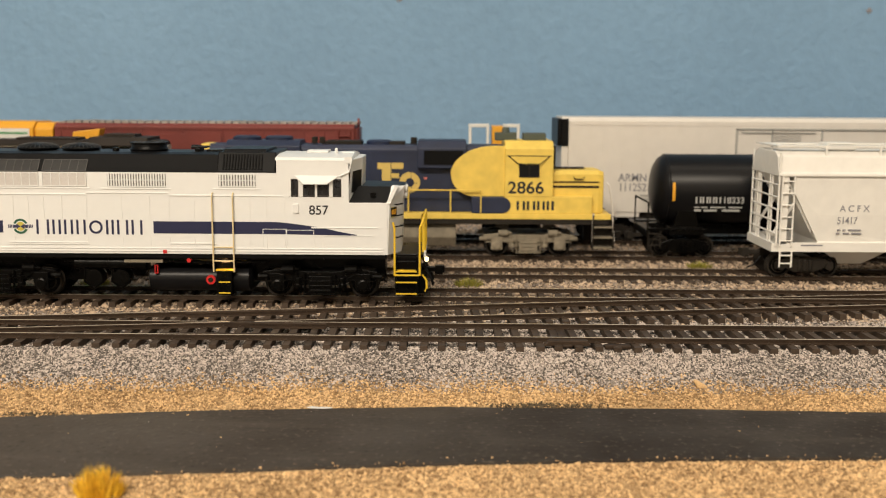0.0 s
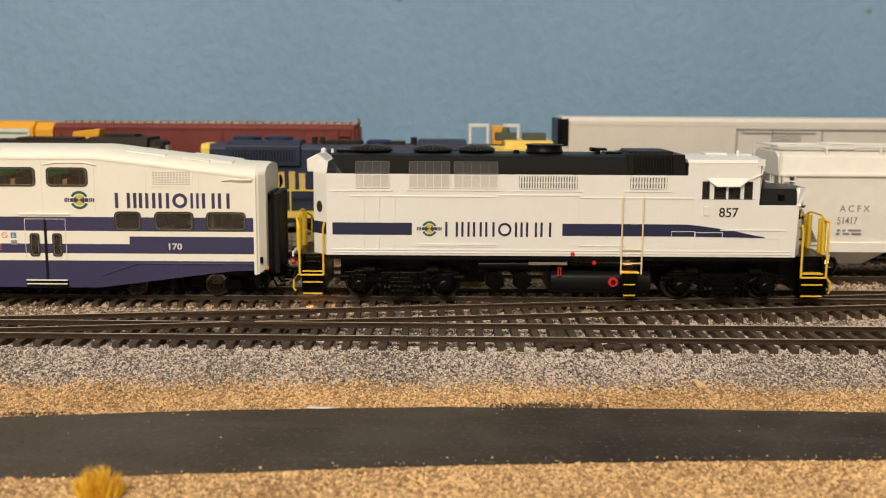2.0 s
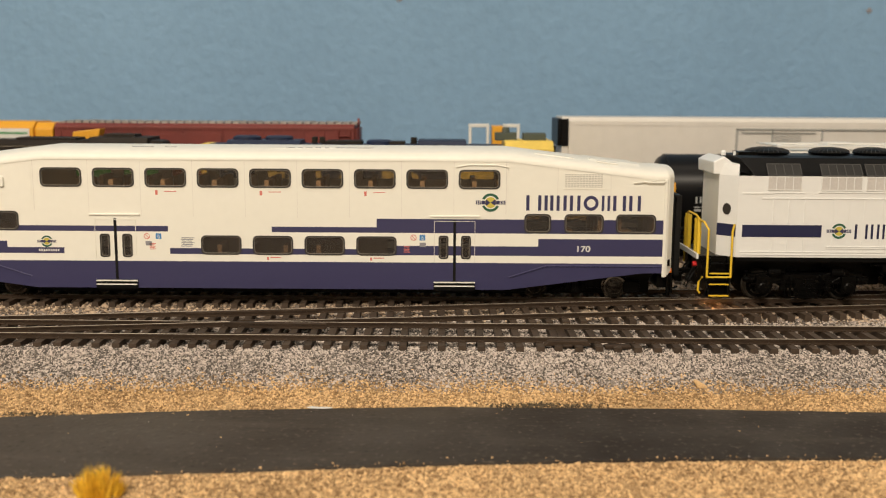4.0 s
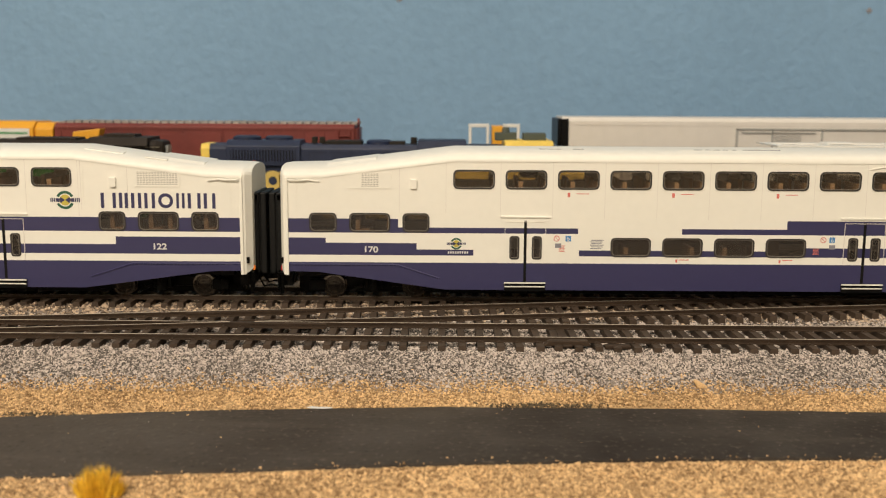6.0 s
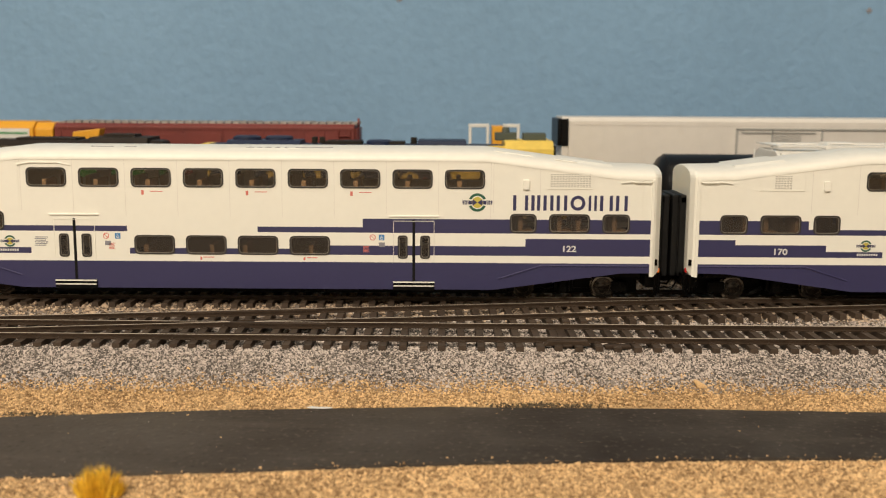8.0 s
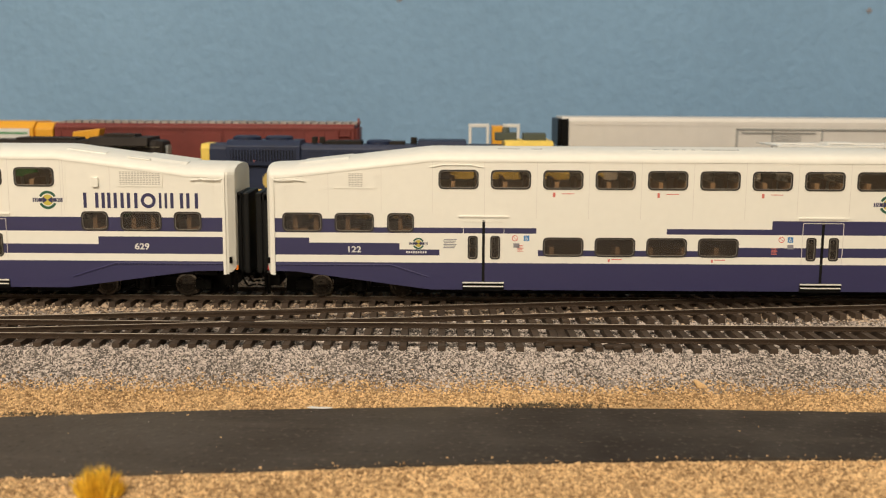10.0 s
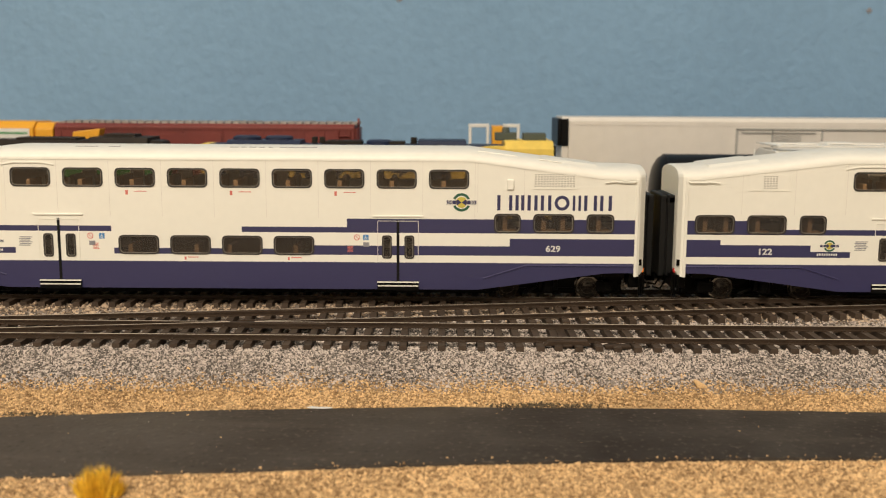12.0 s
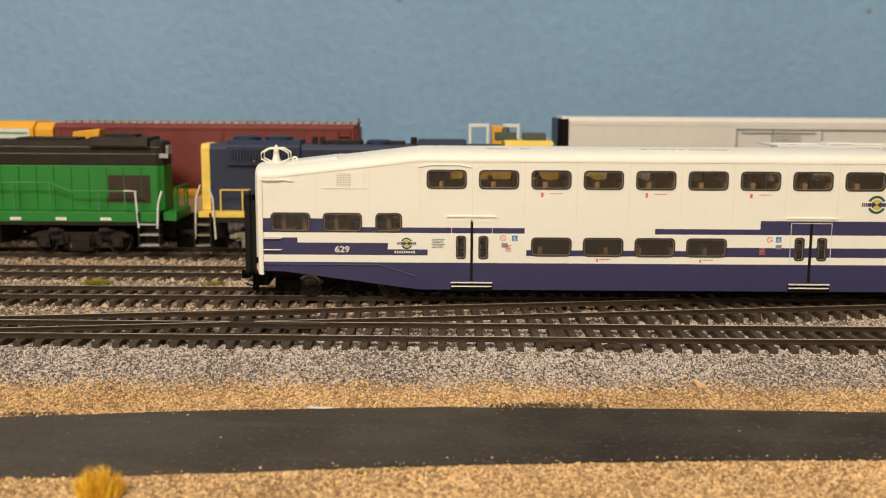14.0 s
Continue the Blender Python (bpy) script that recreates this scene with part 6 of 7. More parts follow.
    walkway_rail(car, (-35, 4), 20.4, 31.1, -15.0, M_GPYEL, (-34, -16, 3.3))
    walkway_rail(car, (-102, -36), 20.4, 30.6, -15.0, M_GPYEL, (-102, -92, -70, -52))
    walkway_rail(car, (4, 17.5), 20.4, 31.1, -15.0, M_GPYEL, (17.2,))
    end_steps(car, 68.5, 78.5, M_DIRTBLACK, M_TRUCKGREY)
    end_steps(car, -114.5, -106.5, M_DIRTBLACK, M_TRUCKGREY)
    bm = bmesh.new()
    tube(bm, [(78.5, -16, 8), (77.5, -16, 25), (75.5, -16, 34), (74.5, -15, 35)], 0.45)
    tube(bm, [(68.8, -16, 8), (68.8, -16, 21)], 0.4)
    tube(bm, [(-114, -16, 8), (-113, -16, 27), (-111, -16, 33)], 0.45)
    tube(bm, [(-104.5, -16, 8), (-105.5, -16, 27), (-107, -16, 31)], 0.45)
    pieces("grab_rail", bm, M_GREYWHITE, car, "pale vertical grab rails", smooth=True)
    bm = bmesh.new()
    tank = [(-12, 15), (-13, 9), (-10, 4.5), (10, 4.5), (13, 9), (12, 15)]
    loft(bm, [[(x, y, z) for y, z in tank] for x in (-38, 6)])
    part("fuel_tank", bm, M_TRUCKGREY, car, "dusty grey fuel tank", bevel=0.5)
    diesel_truck(car, 39.5, M_TRUCKGREY, 10.2, base=14.6)
    diesel_truck(car, -76, M_TRUCKGREY, 10.2, base=14.6)
    coupler(car, 76, 1, 9, M_DIRTBLACK)
    coupler(car, -108, -1, 9, M_DIRTBLACK)
    return car


def green_locomotive():
    car = thing("diesel_locomotive", "bright green hood diesel with sooty black roof, long hood end", "locomotive", "stored diesels", at=(0, YARD_Y, 0))
    x0, x1 = -320.0, -129.8
    bm = bmesh.new()
    box(bm, x0, x1 - 5, -14.5, 14.5, 13.8, 15.6)
    box(bm, x0, x1 - 2, -15, 15, 15.5, 20.0, 1)
    part("frame", bm, [M_DIRTBLACK, M_GREEN], car, "green walkway frame", bevel=0.2)
    prof = [(-8.4, 20), (-8.4, 41.0), (8.4, 41.0), (8.4, 20)]
    bm = bmesh.new()
    loft(bm, [[(x, y, z) for y, z in prof] for x in (x0, x1 - 3)] + [[(x1, y * 0.8, z) for y, z in prof]])
    hood = part("long_hood", bm, M_GREEN, car, "bright green long hood", bevel=0.3)
    bm = bmesh.new()
    top = [(-8.5, 41.0), (-8.5, 50.6), (-6.5, 52.6), (6.5, 52.6), (8.5, 50.6), (8.5, 41.0)]
    loft(bm, [[(x, y, z) for y, z in top] for x in (x0, x1 - 3)] + [[(x1, y * 0.8, z - (0.6 if z > 45 else 0)) for y, z in top]])
    cap = part("hood_top", bm, M_SOOT, hood, "sooty brown-black hood top", bevel=0.5)
    bm = bmesh.new()
    loft(bm, [[(x, y * 1.35, z) for y, z in [(-8.5, 50.0), (-7.5, 54.0), (7.5, 54.0), (8.5, 50.0)]] for x in (-163, x1 - 6)])
    box(bm, -158, -143, -5, 5, 53.5, 55.4)
    box(bm, -198, -170, -6, 6, 52.5, 53.6)
    part("radiator_top", bm, M_SOOT, cap, bevel=0.4)
    bm = bmesh.new()
    for k in range(10):
        x = -205 + k * 8.1
        box(bm, x, x + 0.25, -8.8, -8.3, 21, 40.5)
    part("door_seam", bm, M_GREEN, hood)
    bm = bmesh.new()
    for z in (46.2, 49.4):
        box(bm, x0, -131, -8.8, -8.3, z, z + 0.3)
    part("hood_seam", bm, M_TRUCKGREY, cap)
    louvre(hood, -155.5, -136, 24, 36.6, -8.5, M_SOOT, M_BROWNSCREEN, 26, False)
    bm = bmesh.new()
    box(bm, x1 - 0.5, x1 + 1.2, -3, 3, 46, 50)
    box(bm, -131.5, -127.4, -8.0, -7.4, 44.5, 46.6)
    part("number_bar", bm, M_PRINTGREY, cap, "small pale number bars")
    walkway_rail(car, (x0, -180), 20, 33.4, -14.8, M_GREENRAIL, (-310, -290, -270, -250, -230, -210, -196.5, -180))
    bm = bmesh.new()
    tube(bm, [(-180, -14.8, 33.4), (-171, -14.8, 29.7), (-140, -14.8, 29.7)], 0.35)
    pieces("handrail", bm, M_GREENRAIL, car)
    for x in (-158, -146):
        bm = bmesh.new()
        tube(bm, [(x, -14.8, 20), (x, -14.8, 29.7)], 0.4)
        part("stanchion", bm, M_GREENRAIL, car)
    end_steps(car, -140, -130, M_DIRTBLACK, M_PRINTGREY)
    bm = bmesh.new()
    tube(bm, [(-146, -15.6, 29.9), (-141, -15.6, 29.9), (-139.6, -16.4, 13)], 0.5)
    tube(bm, [(-128.8, -15.6, 30), (-130.4, -16.4, 24), (-131, -16.6, 13)], 0.5)
    pieces("grab_rail", bm, M_PRINTWHITE, car, "white step grab rails", smooth=True)
    bm = bmesh.new()
    for y in (-11, -6, 6, 11):
        tube(bm, [(-124, y, 20), (-124, y, 31)], 0.45)
    tube(bm, [(-124, -11, 31), (-124, 11, 31)], 0.45)
    box(bm, -129, -123, -13, 13, 16, 20)
    part("end_rail", bm, M_GREEN, car, "green end platform rail")
    bm = bmesh.new()
    for x in (-199, -157.5, -118 - 60):
        box(bm, x, x + 5, -15.3, -14.8, 16.2, 17.6)
    part("sill_print", bm, M_PRINTWHITE, car)
    for c in (-168, -280):
        diesel_truck(car, c, M_DIRTBLACK, 10.2, base=17)
    bm = bmesh.new()
    loft(bm, [[(x, y, z) for y, z in [(-12, 14), (-13, 9), (-10, 4.5), (10, 4.5), (13, 9), (12, 14)]] for x in (-245, -205)])
    part("fuel_tank", bm, M_DIRTBLACK, car, bevel=0.5)
    coupler(car, -124, 1, 9, M_DIRTBLACK)
    return car


# ---- freight cars ----
def freight_truck(parent, c, material, y=0.0):
    bm = bmesh.new()
    for s in (-1, 1):
        y0, y1 = sorted((s * 10.4, s * 12.2))
        prism(bm, [(c - 12, 3.6), (c - 8, 4.2), (c - 4, 2.4), (c + 4, 2.4), (c + 8, 4.2), (c + 12, 3.6), (c + 12, 6.4), (c + 6, 8.6), (c - 6, 8.6), (c - 12, 6.4)], y0, y1)
        for dx in (-10, 10):
            drum(bm, [(-0.6, 1.6), (0.6, 1.6), (0.8, 1.1)], (c + dx, s * 12.6, 4.9), seg=12)
        for dx in (-2.2, 0, 2.2):
            drum(bm, [(0, 0.9), (4.4, 0.9)], (c + dx, s * 12.4, 3.2), axis="z", seg=8)
    box(bm, c - 2.5, c + 2.5, -12, 12, 4.5, 9)
    part("truck_frame", bm, material, parent, bevel=0.2)
    for dx in (-10, 10):
        wheelset(parent, c + dx, 4.8, shiny=False)


def ladder(parent, x0, x1, y, z0, z1, n, material, name="ladder"):
    bm = bmesh.new()
    for x in (x0, x1):
        tube(bm, [(x, y, z0), (x, y, z1)], 0.38)
    for k in range(n):
        z = z0 + (z1 - z0) * (k + 0.5) / n
        tube(bm, [(x0, y - 0.3, z), (x1, y - 0.3, z)], 0.32)
    return part(name, bm, material, parent)


def tank_car():
    car = thing("tank_car", "satin black tank car coupled behind the yellow diesel", "tank car", at=(0, YARD_Y, 0))
    bm = bmesh.new()
    R, zc = 16.4, 31.0
    drum(bm, [(97.6, 2), (98.1, 7), (99.3, 11.5), (101.2, 14.8), (104.0, R), (256, R), (260, 14.8), (262, 11), (263.4, 4)], (0, 0, zc), axis="x", seg=40)
    shell = part("tank", bm, M_TANKBLACK, car, "satin black welded tank", smooth=True)
    bm = bmesh.new()
    for x in (103.5, 170, 178, 240):
        drum(bm, [(0, R + 0.12), (0.6, R + 0.12)], (x, 0, zc), axis="x", seg=40)
    pieces("tank_band", bm, M_TANKBLACK, shell)
    bm = bmesh.new()
    for x in (104.6, 144):
        rings = []
        for a in (-14, -4, 6, 15):
            c, s = math.cos(radians(180 - a)), math.sin(radians(180 - a))
            rings.append([(x, (R + 0.2) * c, zc + (R + 0.2) * s), (x + 1.3, (R + 0.2) * c, zc + (R + 0.2) * s), (x + 1.3, (R - 0.1) * c, zc + (R - 0.1) * s), (x, (R - 0.1) * c, zc + (R - 0.1) * s)])
        loft(bm, rings)
    part("reflector", bm, M_ARMOUR, shell, "yellow reflective strip")
    numerals("car_number", "18333", 2.9, 127.5, -16.5, 26.0, M_PRINTGREY, shell, 0.08)
    bars("lettering_bar", [2.7, 2.7, 2.5, 2.6], 115.2, 26.0, 28.9, -16.5, M_PRINTGREY, shell, gap=0.4, stroke=0.8, label="grey bars of the owner mark")
    bm = bmesh.new()
    for k, (x, w) in enumerate(((115.2, 2.2), (118.2, 3), (122.5, 7), (131, 6), (115.2, 3.0), (119.5, 6), (128, 8))):
        z = 23.6 if k < 4 else 22.0
        box(bm, x, x + w, -14.9, -14.2, z, z + 0.9)
    pieces("data_bar", bm, M_PRINTGREY, shell)
    bm = bmesh.new()
    box(bm, 97, 261, -3, 3, 10, 15)
    for x in (112, 246):
        box(bm, x - 8, x + 8, -15, 15, 11, 14.8)
        prism(bm, [(x - 6, 14), (x + 6, 14), (x + 4, 22), (x - 4, 22)], -14, 14)
    box(bm, 93.5, 97.5, -14, 14, 10, 13.5)
    box(bm, 93.5, 122, -15.5, -14, 13.2, 14.2)
    box(bm, 93.5, 122, 14, 15.5, 13.2, 14.2)
    part("underframe", bm, M_UNDER, car, bevel=0.3)
    ladder(car, 94.5, 100, -15.6, 5, 13, 3, M_DIRTBLACK, "stirrup")
    bm = bmesh.new()
    tube(bm, [(94, -15.5, 14), (94, -15.5, 26), (94, 15.5, 26), (94, 15.5, 14)], 0.45)
    part("end_rail", bm, M_DIRTBLACK, car)
    freight_truck(car, 111.5, M_UNDER)
    freight_truck(car, 246, M_DIRTBLACK)
    coupler(car, 95, -1, 9, M_DIRTBLACK)
    return car


def covered_hopper():
    car = thing("covered_hopper", "white covered hopper car with end ladders and sloped bays", "hopper car", at=(0, HOP_Y, 0))
    W, E = 136.9, 330.0
    bm = bmesh.new()
    # body: bulging side above a sill, ends sloping in
    prof = lambda a: [(-17.2, 12.0), (-17.2, 15.5), (-16.6, 16.0), (-17.2, 27), (-17.2, 33), (-17.2, 36.5), (-17.2, 43.2), (17.2, 43.2), (17.2, 36.5), (17.2, 33), (17.2, 27), (16.6, 16.0), (17.2, 15.5), (17.2, 12.0)]
    slope = {12.0: 15.0, 15.5: 15.0, 16.0: 15.0, 27: 14.5, 33: 8.0, 36.5: 4.2, 43.2: 4.0}
    loft(bm, [[(W + 1 + slope[z], y, z) for y, z in prof(0)], [(E - 1 - slope[z], y, z) for y, z in prof(0)]])
    body = part("body", bm, M_HOPWHITE, car, "white hopper body")
    bm = bmesh.new()
    for s in (-1, 1):
        y0, y1 = sorted((s * 17.4, s * 16.6))
        prism(bm, [(W, 11.8), (E, 11.8), (E, 15.6), (W, 15.6)], y0, y1)
        prism(bm, [(W, 15), (W + 3, 15), (W + 3, 42.6), (W, 42.6)], y0, y1)
        prism(bm, [(E - 3, 15), (E, 15), (E, 42.6), (E - 3, 42.6)], y0, y1)
    pieces("side_sill", bm, M_HOPWHITE, body)
    bm = bmesh.new()
    rp = [(-18.3, 42.6), (-18.3, 43.6), (-16.8, 44.2), (-15.2, 50.4), (-11, 52.6), (11, 52.6), (15.2, 50.4), (16.8, 44.2), (18.3, 43.6), (18.3, 42.6)]
    loft(bm, [[(x, y, z) for y, z in rp] for x in (W - 1.5, E + 1.5)])
    roof = part("roof", bm, M_HOPWHITE, car, "white stepped roof", bevel=0.3)
    bm = bmesh.new()
    box(bm, W - 1.5, E + 1.5, -13.8, -7.5, 54.2, 54.8)
    box(bm, W - 1.5, E + 1.5, 7.5, 13.8, 54.2, 54.8)
    box(bm, W - 1.5, W + 2.5, -7.4, 7.4, 54.2, 54.8)
    for k in range(8):
        x = W + 18 + k * 22
        box(bm, x, x + 0.8, -14.5, -13.6, 46.5, 54.4)
        box(bm, x - 1.5, x + 2.2, -14.8, -13, 46.5, 47.0)
    pieces("running_board", bm, M_HOPWHITE, roof, "roof running board")
    bm = bmesh.new()
    for k in range(6):
        x = W + 22 + 28 * k
        prism(bm, rounded(x, x + 12, 52.6, 55.6, 0.8), -5, 5)
        tube(bm, [(x + 1, -6, 55.2), (x + 11, -6, 55.2)], 0.4)
    pieces("roof_hatch", bm, M_HOPWHITE, roof, bevel=0.3)
    # end cage
    for y in (-17.2, -9, 9, 17.2):
        bm = bmesh.new()
        tube(bm, [(W - 1, y, 14), (W - 1, y, 52)], 0.45)
        part("end_post", bm, M_HOPWHITE, car)
    ladder(car, W + 0.2, W + 5.0, -18, 14, 43, 6, M_HOPWHITE, "side_ladder")
    ladder(car, W + 0.6, W + 5.4, -17.8, 5.4, 12, 2, M_HOPWHITE, "stirrup")
    bm = bmesh.new()
    for z in (19, 24, 29, 34, 39, 45):
        tube(bm, [(W - 1, -17.2, z), (W - 1, 17.2, z)], 0.4)
    for y in (-6, 6):
        tube(bm, [(W - 1, y, 14), (W - 1, y, 53)], 0.4)
    for y in (-12, 12):
        tube(bm, [(W - 1, y, 18), (W + 13, y, 40)], 0.7)
    box(bm, W - 2.5, W + 3, -16.5, 16.5, 11.6, 15.2)
    loft(bm, [[(W + 1.5, y, 42), (W + 2.5, y, 42.4), (W + 14.5, y, 20), (W + 13.5, y, 19.6)] for y in (-14.6, 14.6)])
    pieces("end_frame", bm, M_HOPWHITE, car, "white tubular end frame and platform")
    bm = bmesh.new()
    for k in range(4):
        x = W + 34 + k * 42
        loft(bm, [[(x - 14, -13, 12), (x + 14, -13, 12), (x + 14, 13, 12), (x - 14, 13, 12)], [(x - 5, -6, 5), (x + 5, -6, 5), (x + 5, 6, 5), (x - 5, 6, 5)]])
    pieces("discharge_bay", bm, M_HOPWHITE, car, bevel=0.3)
    numerals("car_mark", "A C F X", 2.7, 161.0, -17.3, 28.4, M_GREYPRINT, body, 0.03, 0.95)
    numerals("car_number", "51417", 2.9, 160.2, -17.3, 23.4, M_GREYPRINT, body, 0.02, 0.82)
    bm = bmesh.new()
    for x, w, z in ((160.5, 1.2, 20.6), (162.6, 1.2, 20.6), (165, 5, 20.6), (160.2, 1.2, 19.2), (163, 2.4, 19.2), (166.4, 4, 19.2), (146, 9, 14.2)):
        box(bm, x, x + w, -17.5, -17.0, z, z + 0.55)
    pieces("data_bar", bm, M_GREYPRINT, body)
    freight_truck(car, 150, M_DIRTBLACK)
    freight_truck(car, 316, M_DIRTBLACK)
    bm = bmesh.new()
    tube(bm, [(W - 3, -5, 8), (W - 6, -6, 4.5), (W - 9, -6, 3.2)], 0.35)
    pieces("brake_hose", bm, M_RUBBER, car)
    coupler(car, W - 2, -1, 9, M_DIRTBLACK)
    return car


def mechanical_reefer():
    car = thing("refrigerator_car", "long off-white mechanical refrigerator car with black end", "refrigerator car", at=(0, REAR_Y, 0))
    bm = bmesh.new()
    prof = [(-17, 15.5), (-17, 61.5), (-15.5, 63.4), (15.5, 63.4), (17, 61.5), (17, 15.5)]
    loft(bm, [[(x, y, z) for y, z in prof] for x in (63, 330)])
    body = part("body", bm, M_GREYWHITE, car, "off-white ribbed body", bevel=0.3)
    bm = bmesh.new()
    loft(bm, [[(x, y * 0.93, z) for y, z in prof] for x in (59.6, 63)])
    part("end_wall", bm, M_GREYWHITE, car, "off-white car end", bevel=0.4)
    bm = bmesh.new()
    box(bm, 57.4, 59.4, -16.4, 12, 49.0, 62.6)
    box(bm, 59.4, 62.8, -16.7, -15.9, 49.0, 62.6)
    part("end_fixture", bm, M_BLACK, car, "black box on the car end", bevel=0.3)
    bm = bmesh.new()
    for x in range(70, 150, 10):
        box(bm, x, x + 0.25, -17.15, -16.9, 20, 60)
    box(bm, 63, 330, -17.25, -16.9, 59.6, 60.0)
    part("panel_seam", bm, M_GREYWHITE, body)
    bm = bmesh.new()
    for x0, x1, z0, z1 in ((147, 330, 57.6, 58.4), (147, 148, 30, 58), (165, 165.8, 30, 58), (190, 190.8, 30, 58), (150, 187, 56.0, 56.5)):
        box(bm, x0, x1, -17.9, -16.9, z0, z1)
    for z in (22, 24):
        box(bm, 100, 330, -17.5, -16.9, z, z + 0.5)
    part("door_track", bm, M_PRINTGREY, body, "grey sliding door track and posts")
    bm = bmesh.new()
    for k in range(6):
        box(bm, 166.5, 180, -17.3, -16.9, 50 + 0.9 * k, 50.4 + 0.9 * k)
    part("door_print", bm, M_PRINTGREY, body)
    numerals("car_number", "111252", 4.0, 88.8, -17.1, 26.4, M_GREYPRINT, body, 0.03, 0.86)
    numerals("car_mark", "ARMN", 4.0, 88.6, -17.1, 31.4, M_GREYPRINT, body, 0.05, 0.93)
    bm = bmesh.new()
    box(bm, 66, 330, -14, 14, 12, 15.5)
    part("underframe", bm, M_DIRTBLACK, car)
    bm = bmesh.new()
    prism(bm, [(63, 9), (66, 9), (66, 15.5), (63, 15.5)], -17, 17)
    prism(bm, [(69, 13), (100, 13), (100, 15.5), (69, 15.5)], -16.5, 16.5)
    pieces("side_sill", bm, M_GREYWHITE, car)
    ladder(car, 64, 69, -17.4, 10, 32, 5, M_GREYWHITE)
    freight_truck(car, 86, M_DIRTBLACK)
    freight_truck(car, 305, M_DIRTBLACK)
    coupler(car, 60, -1, 9, M_DIRTBLACK)
    return car


def red_boxcar():
    car = thing("boxcar", "oxide red boxcar with weathered roof walk", "boxcar", at=(0, REAR_Y, 0))
    bm = bmesh.new()
    prof = [(-17, 14), (-17, 57.6), (-15, 59.0), (15, 59.0), (17, 57.6), (17, 14)]
    loft(bm, [[(x, y, z) for y, z in prof] for x in (-196, -45)])
    body = part("body", bm, M_OXIDE, car, "oxide red steel sides", bevel=0.3)
    bm = bmesh.new()
    for k in range(15):
        x = -193 + k * 10.2
        box(bm, x, x + 0.5, -17.4, -16.9, 16, 56.5)
    box(bm, -196, -45, -17.5, -16.9, 56.2, 56.9)
    box(bm, -145, -112, -17.8, -16.9, 18, 54)
    part("side_rib", bm, M_OXIDE, body)
    bm = bmesh.new()
    for k in range(38):
        x = -195 + k * 4.0
        h = 59.9 + 0.35 * noise.noise((k * 1.7, 0, 0))
        prism(bm, [(x, 58.8), (x + 3.2, 58.8), (x + 2.9, h), (x + 0.3, h)], -13, 13)
    part("roof_rib", bm, paint("grey_weathered_roof", (0.36, 0.33, 0.30), 0.7, var=0.4, fine=200), body, "grey weathered roof ribs")
    bm = bmesh.new()
    box(bm, -45.2, -43.8, -15, 15, 14, 57)
    drum(bm, [(0, 2.2), (1.0, 2.2)], (-43.8, -11, 60), axis="x", seg=14)
    tube(bm, [(-43.4, -11, 60), (-43.4, -11, 30)], 0.4)
    part("end_wall", bm, M_OXIDE, car)
    bm = bmesh.new()
    box(bm, -194, -47, -14, 14, 10, 14)
    part("underframe", bm, M_DIRTBLACK, car)
    ladder(car, -53, -47, -17.6, 10, 56, 8, M_OXIDE)
    freight_truck(car, -178, M_DIRTBLACK)
    freight_truck(car, -62, M_DIRTBLACK)
    coupler(car, -45, 1, 9, M_DIRTBLACK)
    return car


def yellow_switcher():
    """The end of an orange-yellow locomotive beyond the boxcar's end."""
    car = thing("diesel_locomotive", "orange-yellow diesel with white and green side stripe, mostly hidden", "locomotive", at=(0, REAR_Y, 0))
    bm = bmesh.new()
    box(bm, -330, -203, -15, 15, 15, 19)
    part("frame", bm, M_DIRTBLACK, car)
    bm = bmesh.new()
    prof = [(-14, 19), (-14, 56.6), (-10, 59.4), (10, 59.4), (14, 56.6), (14, 19)]
    loft(bm, [[(x, y, z) for y, z in prof] for x in (-330, -208)])
    body = part("body", bm, M_ARMOUR, car, "orange-yellow body", bevel=0.4)
    bm = bmesh.new()
    loft(bm, [[(x, y * 0.9, z - 0.6) for y, z in prof] for x in (-208, -198.5)])
    part("cab_end", bm, M_ARMOUR, car, "orange cab end", bevel=0.6)
    bm = bmesh.new()
    box(bm, -330, -210, -14.2, -13.8, 49.5, 56.0)
    part("white_panel", bm, M_PRINTWHITE, body)
    bm = bmesh.new()
    box(bm, -330, -211, -14.4, -14.0, 53.2, 54.2)
    part("stripe", bm, M_STRIPEGREEN, body, "pale green stripe")
    for c in (-222, -300):
        freight_truck(car, c, M_DIRTBLACK)
    coupler(car, -203, 1, 9, M_DIRTBLACK)
    return car


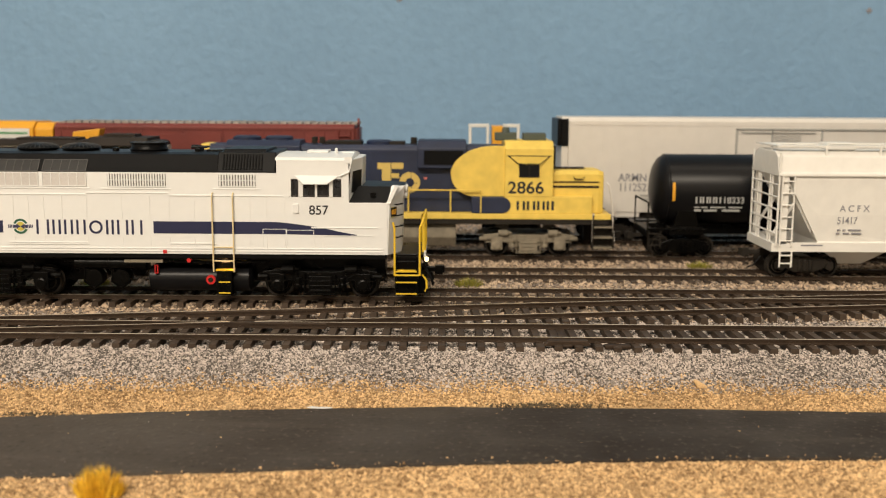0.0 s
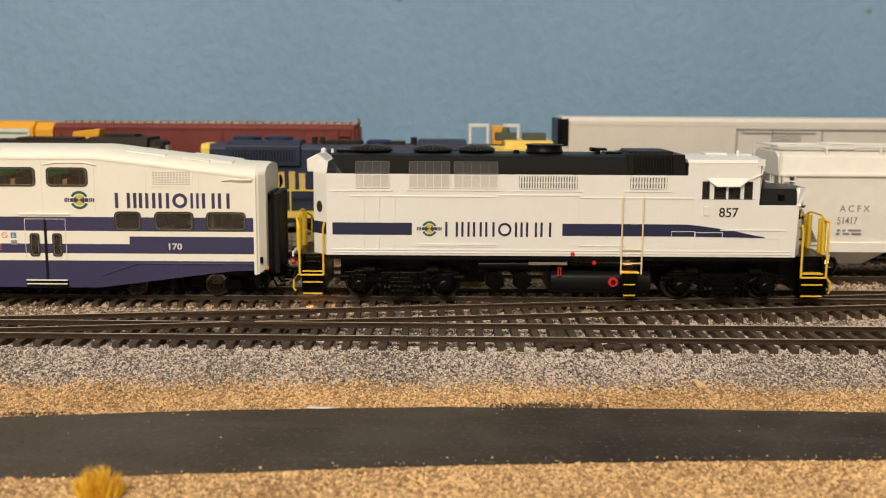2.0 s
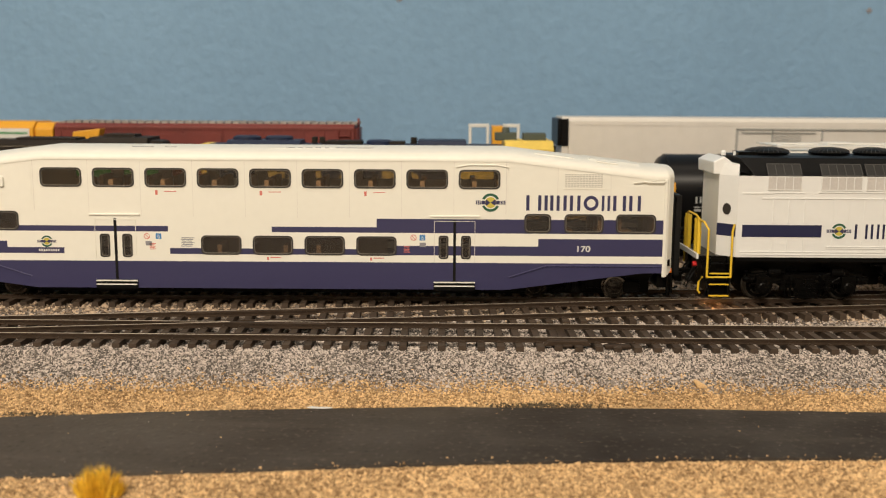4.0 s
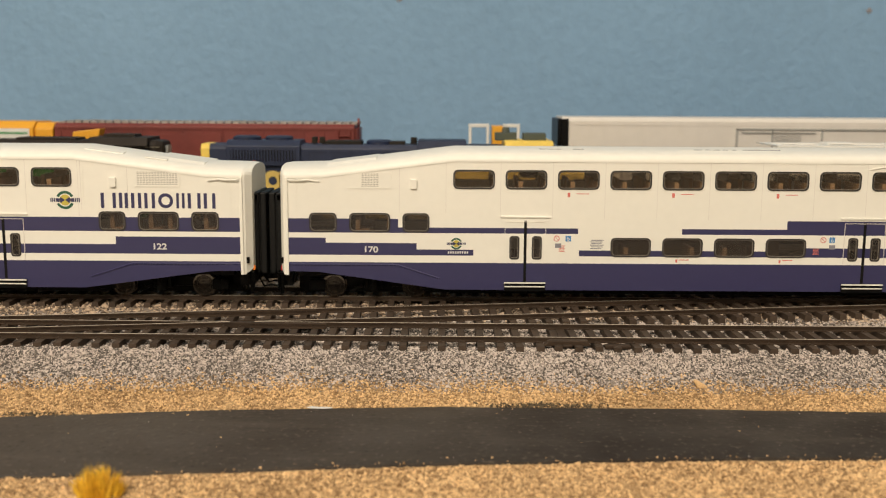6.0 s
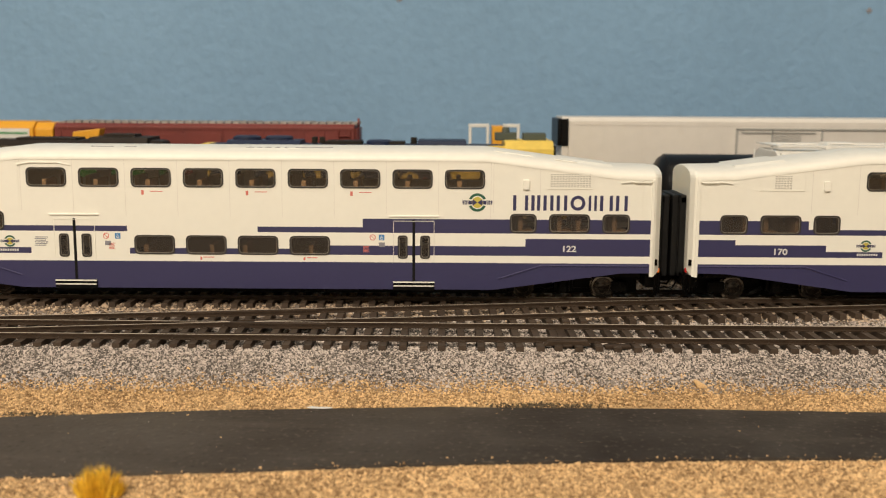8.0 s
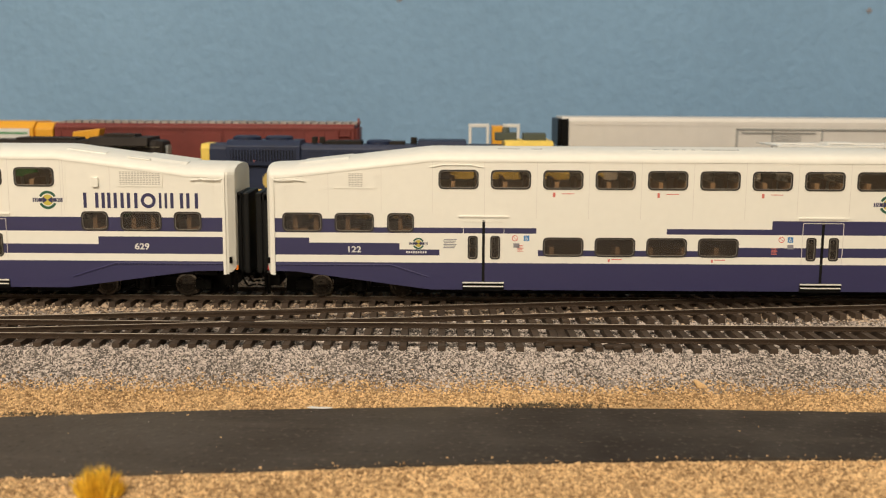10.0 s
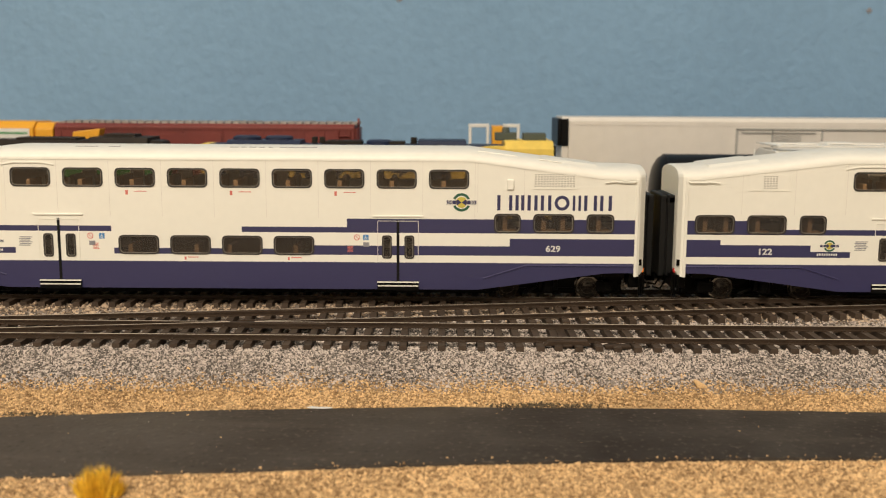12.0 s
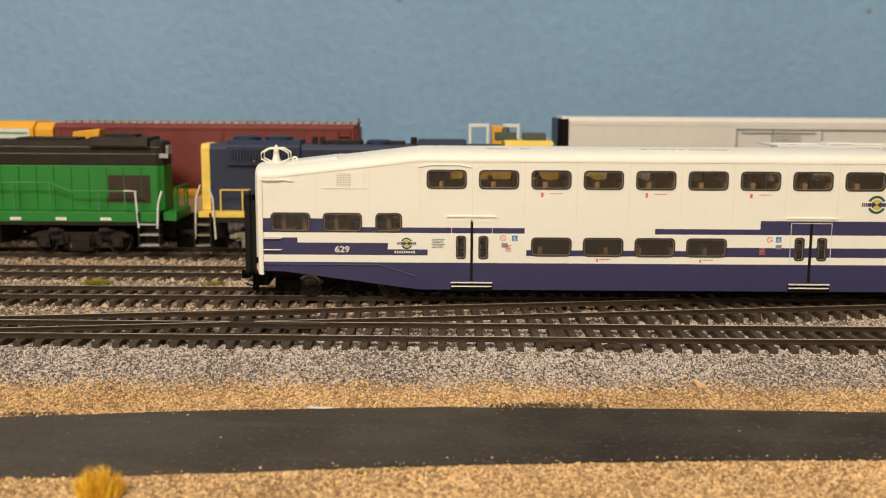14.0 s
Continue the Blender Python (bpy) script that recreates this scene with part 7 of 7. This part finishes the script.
def yard_hoist():
    t = thing("yard_hoist", "orange-yellow sloped hoist head on a post between the tracks", "hoist")
    bm = bmesh.new()
    prism(bm, [(-182.5, 50.5), (-169.5, 50.5), (-168.2, 56.8), (-181.5, 55.2)], 487, 495)
    part("head", bm, M_ARMOUR, t, bevel=0.4)
    bm = bmesh.new()
    box(bm, -178, -173, 489, 493, -3.6, 50.5)
    part("post", bm, M_DIRTBLACK, t, bevel=0.3)
    t2 = thing("crate", "tan wooden crate with yellow lid standing between the tracks", "crate")
    bm = bmesh.new()
    box(bm, -134, -106, 484, 494, 16, 24)
    part("case", bm, M_CRATE, t2, bevel=0.4)
    # Stand is added to carry the case and keep the space below dark.
    bm = bmesh.new()
    box(bm, -132, -108, 485, 493, -3.6, 16)
    part("stand", bm, M_DIRTBLACK, t2, "dark stand added below the case", bevel=0.3)
    bm = bmesh.new()
    box(bm, -133, -121, 483.5, 494.5, 24, 27)
    part("lid", bm, M_ARMOUR, t2, "yellow lid", bevel=0.3)


def flat_load():
    """White hoop frames and a yellow case on a flat car between boxcar and refrigerator car."""
    car = thing("flat_car", "flat car carrying white hoop frames and a yellow case", "flat car", at=(0, REAR_Y, 0))
    bm = bmesh.new()
    box(bm, -30, 50, -15, 15, 12, 17)
    part("deck", bm, M_DIRTBLACK, car, bevel=0.3)
    for x0, x1 in ((12.6, 23.0), (30, 38.4)):
        bm = bmesh.new()
        for a, b, c, d in ((x0, x0 + 1.5, 17, 59.8), (x1 - 1.5, x1, 17, 59.8), (x0 + 1.5, x1 - 1.5, 58.0, 59.8)):
            box(bm, a, b, -16, -14.2, c, d)
        part("hoop_frame", bm, M_PRINTWHITE, car, "white square hoop frame", bevel=0.3)
    bm = bmesh.new()
    box(bm, 24.6, 30.2, -15, 0, 17, 58.6)
    part("case", bm, M_ARMOUR, car, "orange-yellow upright case", bevel=0.4)
    freight_truck(car, -15, M_DIRTBLACK)
    freight_truck(car, 36, M_DIRTBLACK)
    return car


LOCO = cowl_locomotive()
LAST = bilevel_coach("white bilevel coach with navy stripes and roof horn, last in train", False)
MIDDLE = tagged(copy_thing(LAST, pose(0, 0, 0)), "white bilevel coach with navy stripes in the middle of the train")
COACHES = [bilevel_coach("white bilevel coach with navy stripes coupled behind the locomotive", True), MIDDLE, LAST]
for coach, digits, dl, dr in zip(COACHES, ("170", "122", "629"), (-9.0, 0, 0), (-9.6, 0, 0)):
    coach_number(coach, digits, dl, dr)
coach_horn(COACHES[2])
swoop_locomotive()
green_locomotive()
tank_car()
covered_hopper()
mechanical_reefer()
red_boxcar()
yellow_switcher()
flat_load()
yard_hoist()


# ---- what moves ----
def run(t):
    """Way of the first coach's middle along the main line."""
    e = min(max((t - 7.0) / 4.0, 0.0), 1.0)
    return -361.1 + 73.55 * t + 0.035 * t * t - 1.3 * e * e * (3 - 2 * e)


def motions():
    times = [0.5 * k for k in range(29)]
    for car, lead in [(LOCO, 257.6)] + list(zip(COACHES, (9.3, -301.1, -602.7))):
        walk(car, [(t, pose((run(t) + lead) * MM, TRAIN_Y * MM, 0)) for t in times])
        for w in car.children:
            if "turns" in w:
                r = w["turns"]
                x, z = w.location.x, w.location.z
                steps = 211
                walk(w, [(14.0 * k / (steps - 1), pose(x, 0, z, 0, math.degrees((run(14.0 * k / (steps - 1)) - run(0)) / r), 0)) for k in range(steps)])


motions()
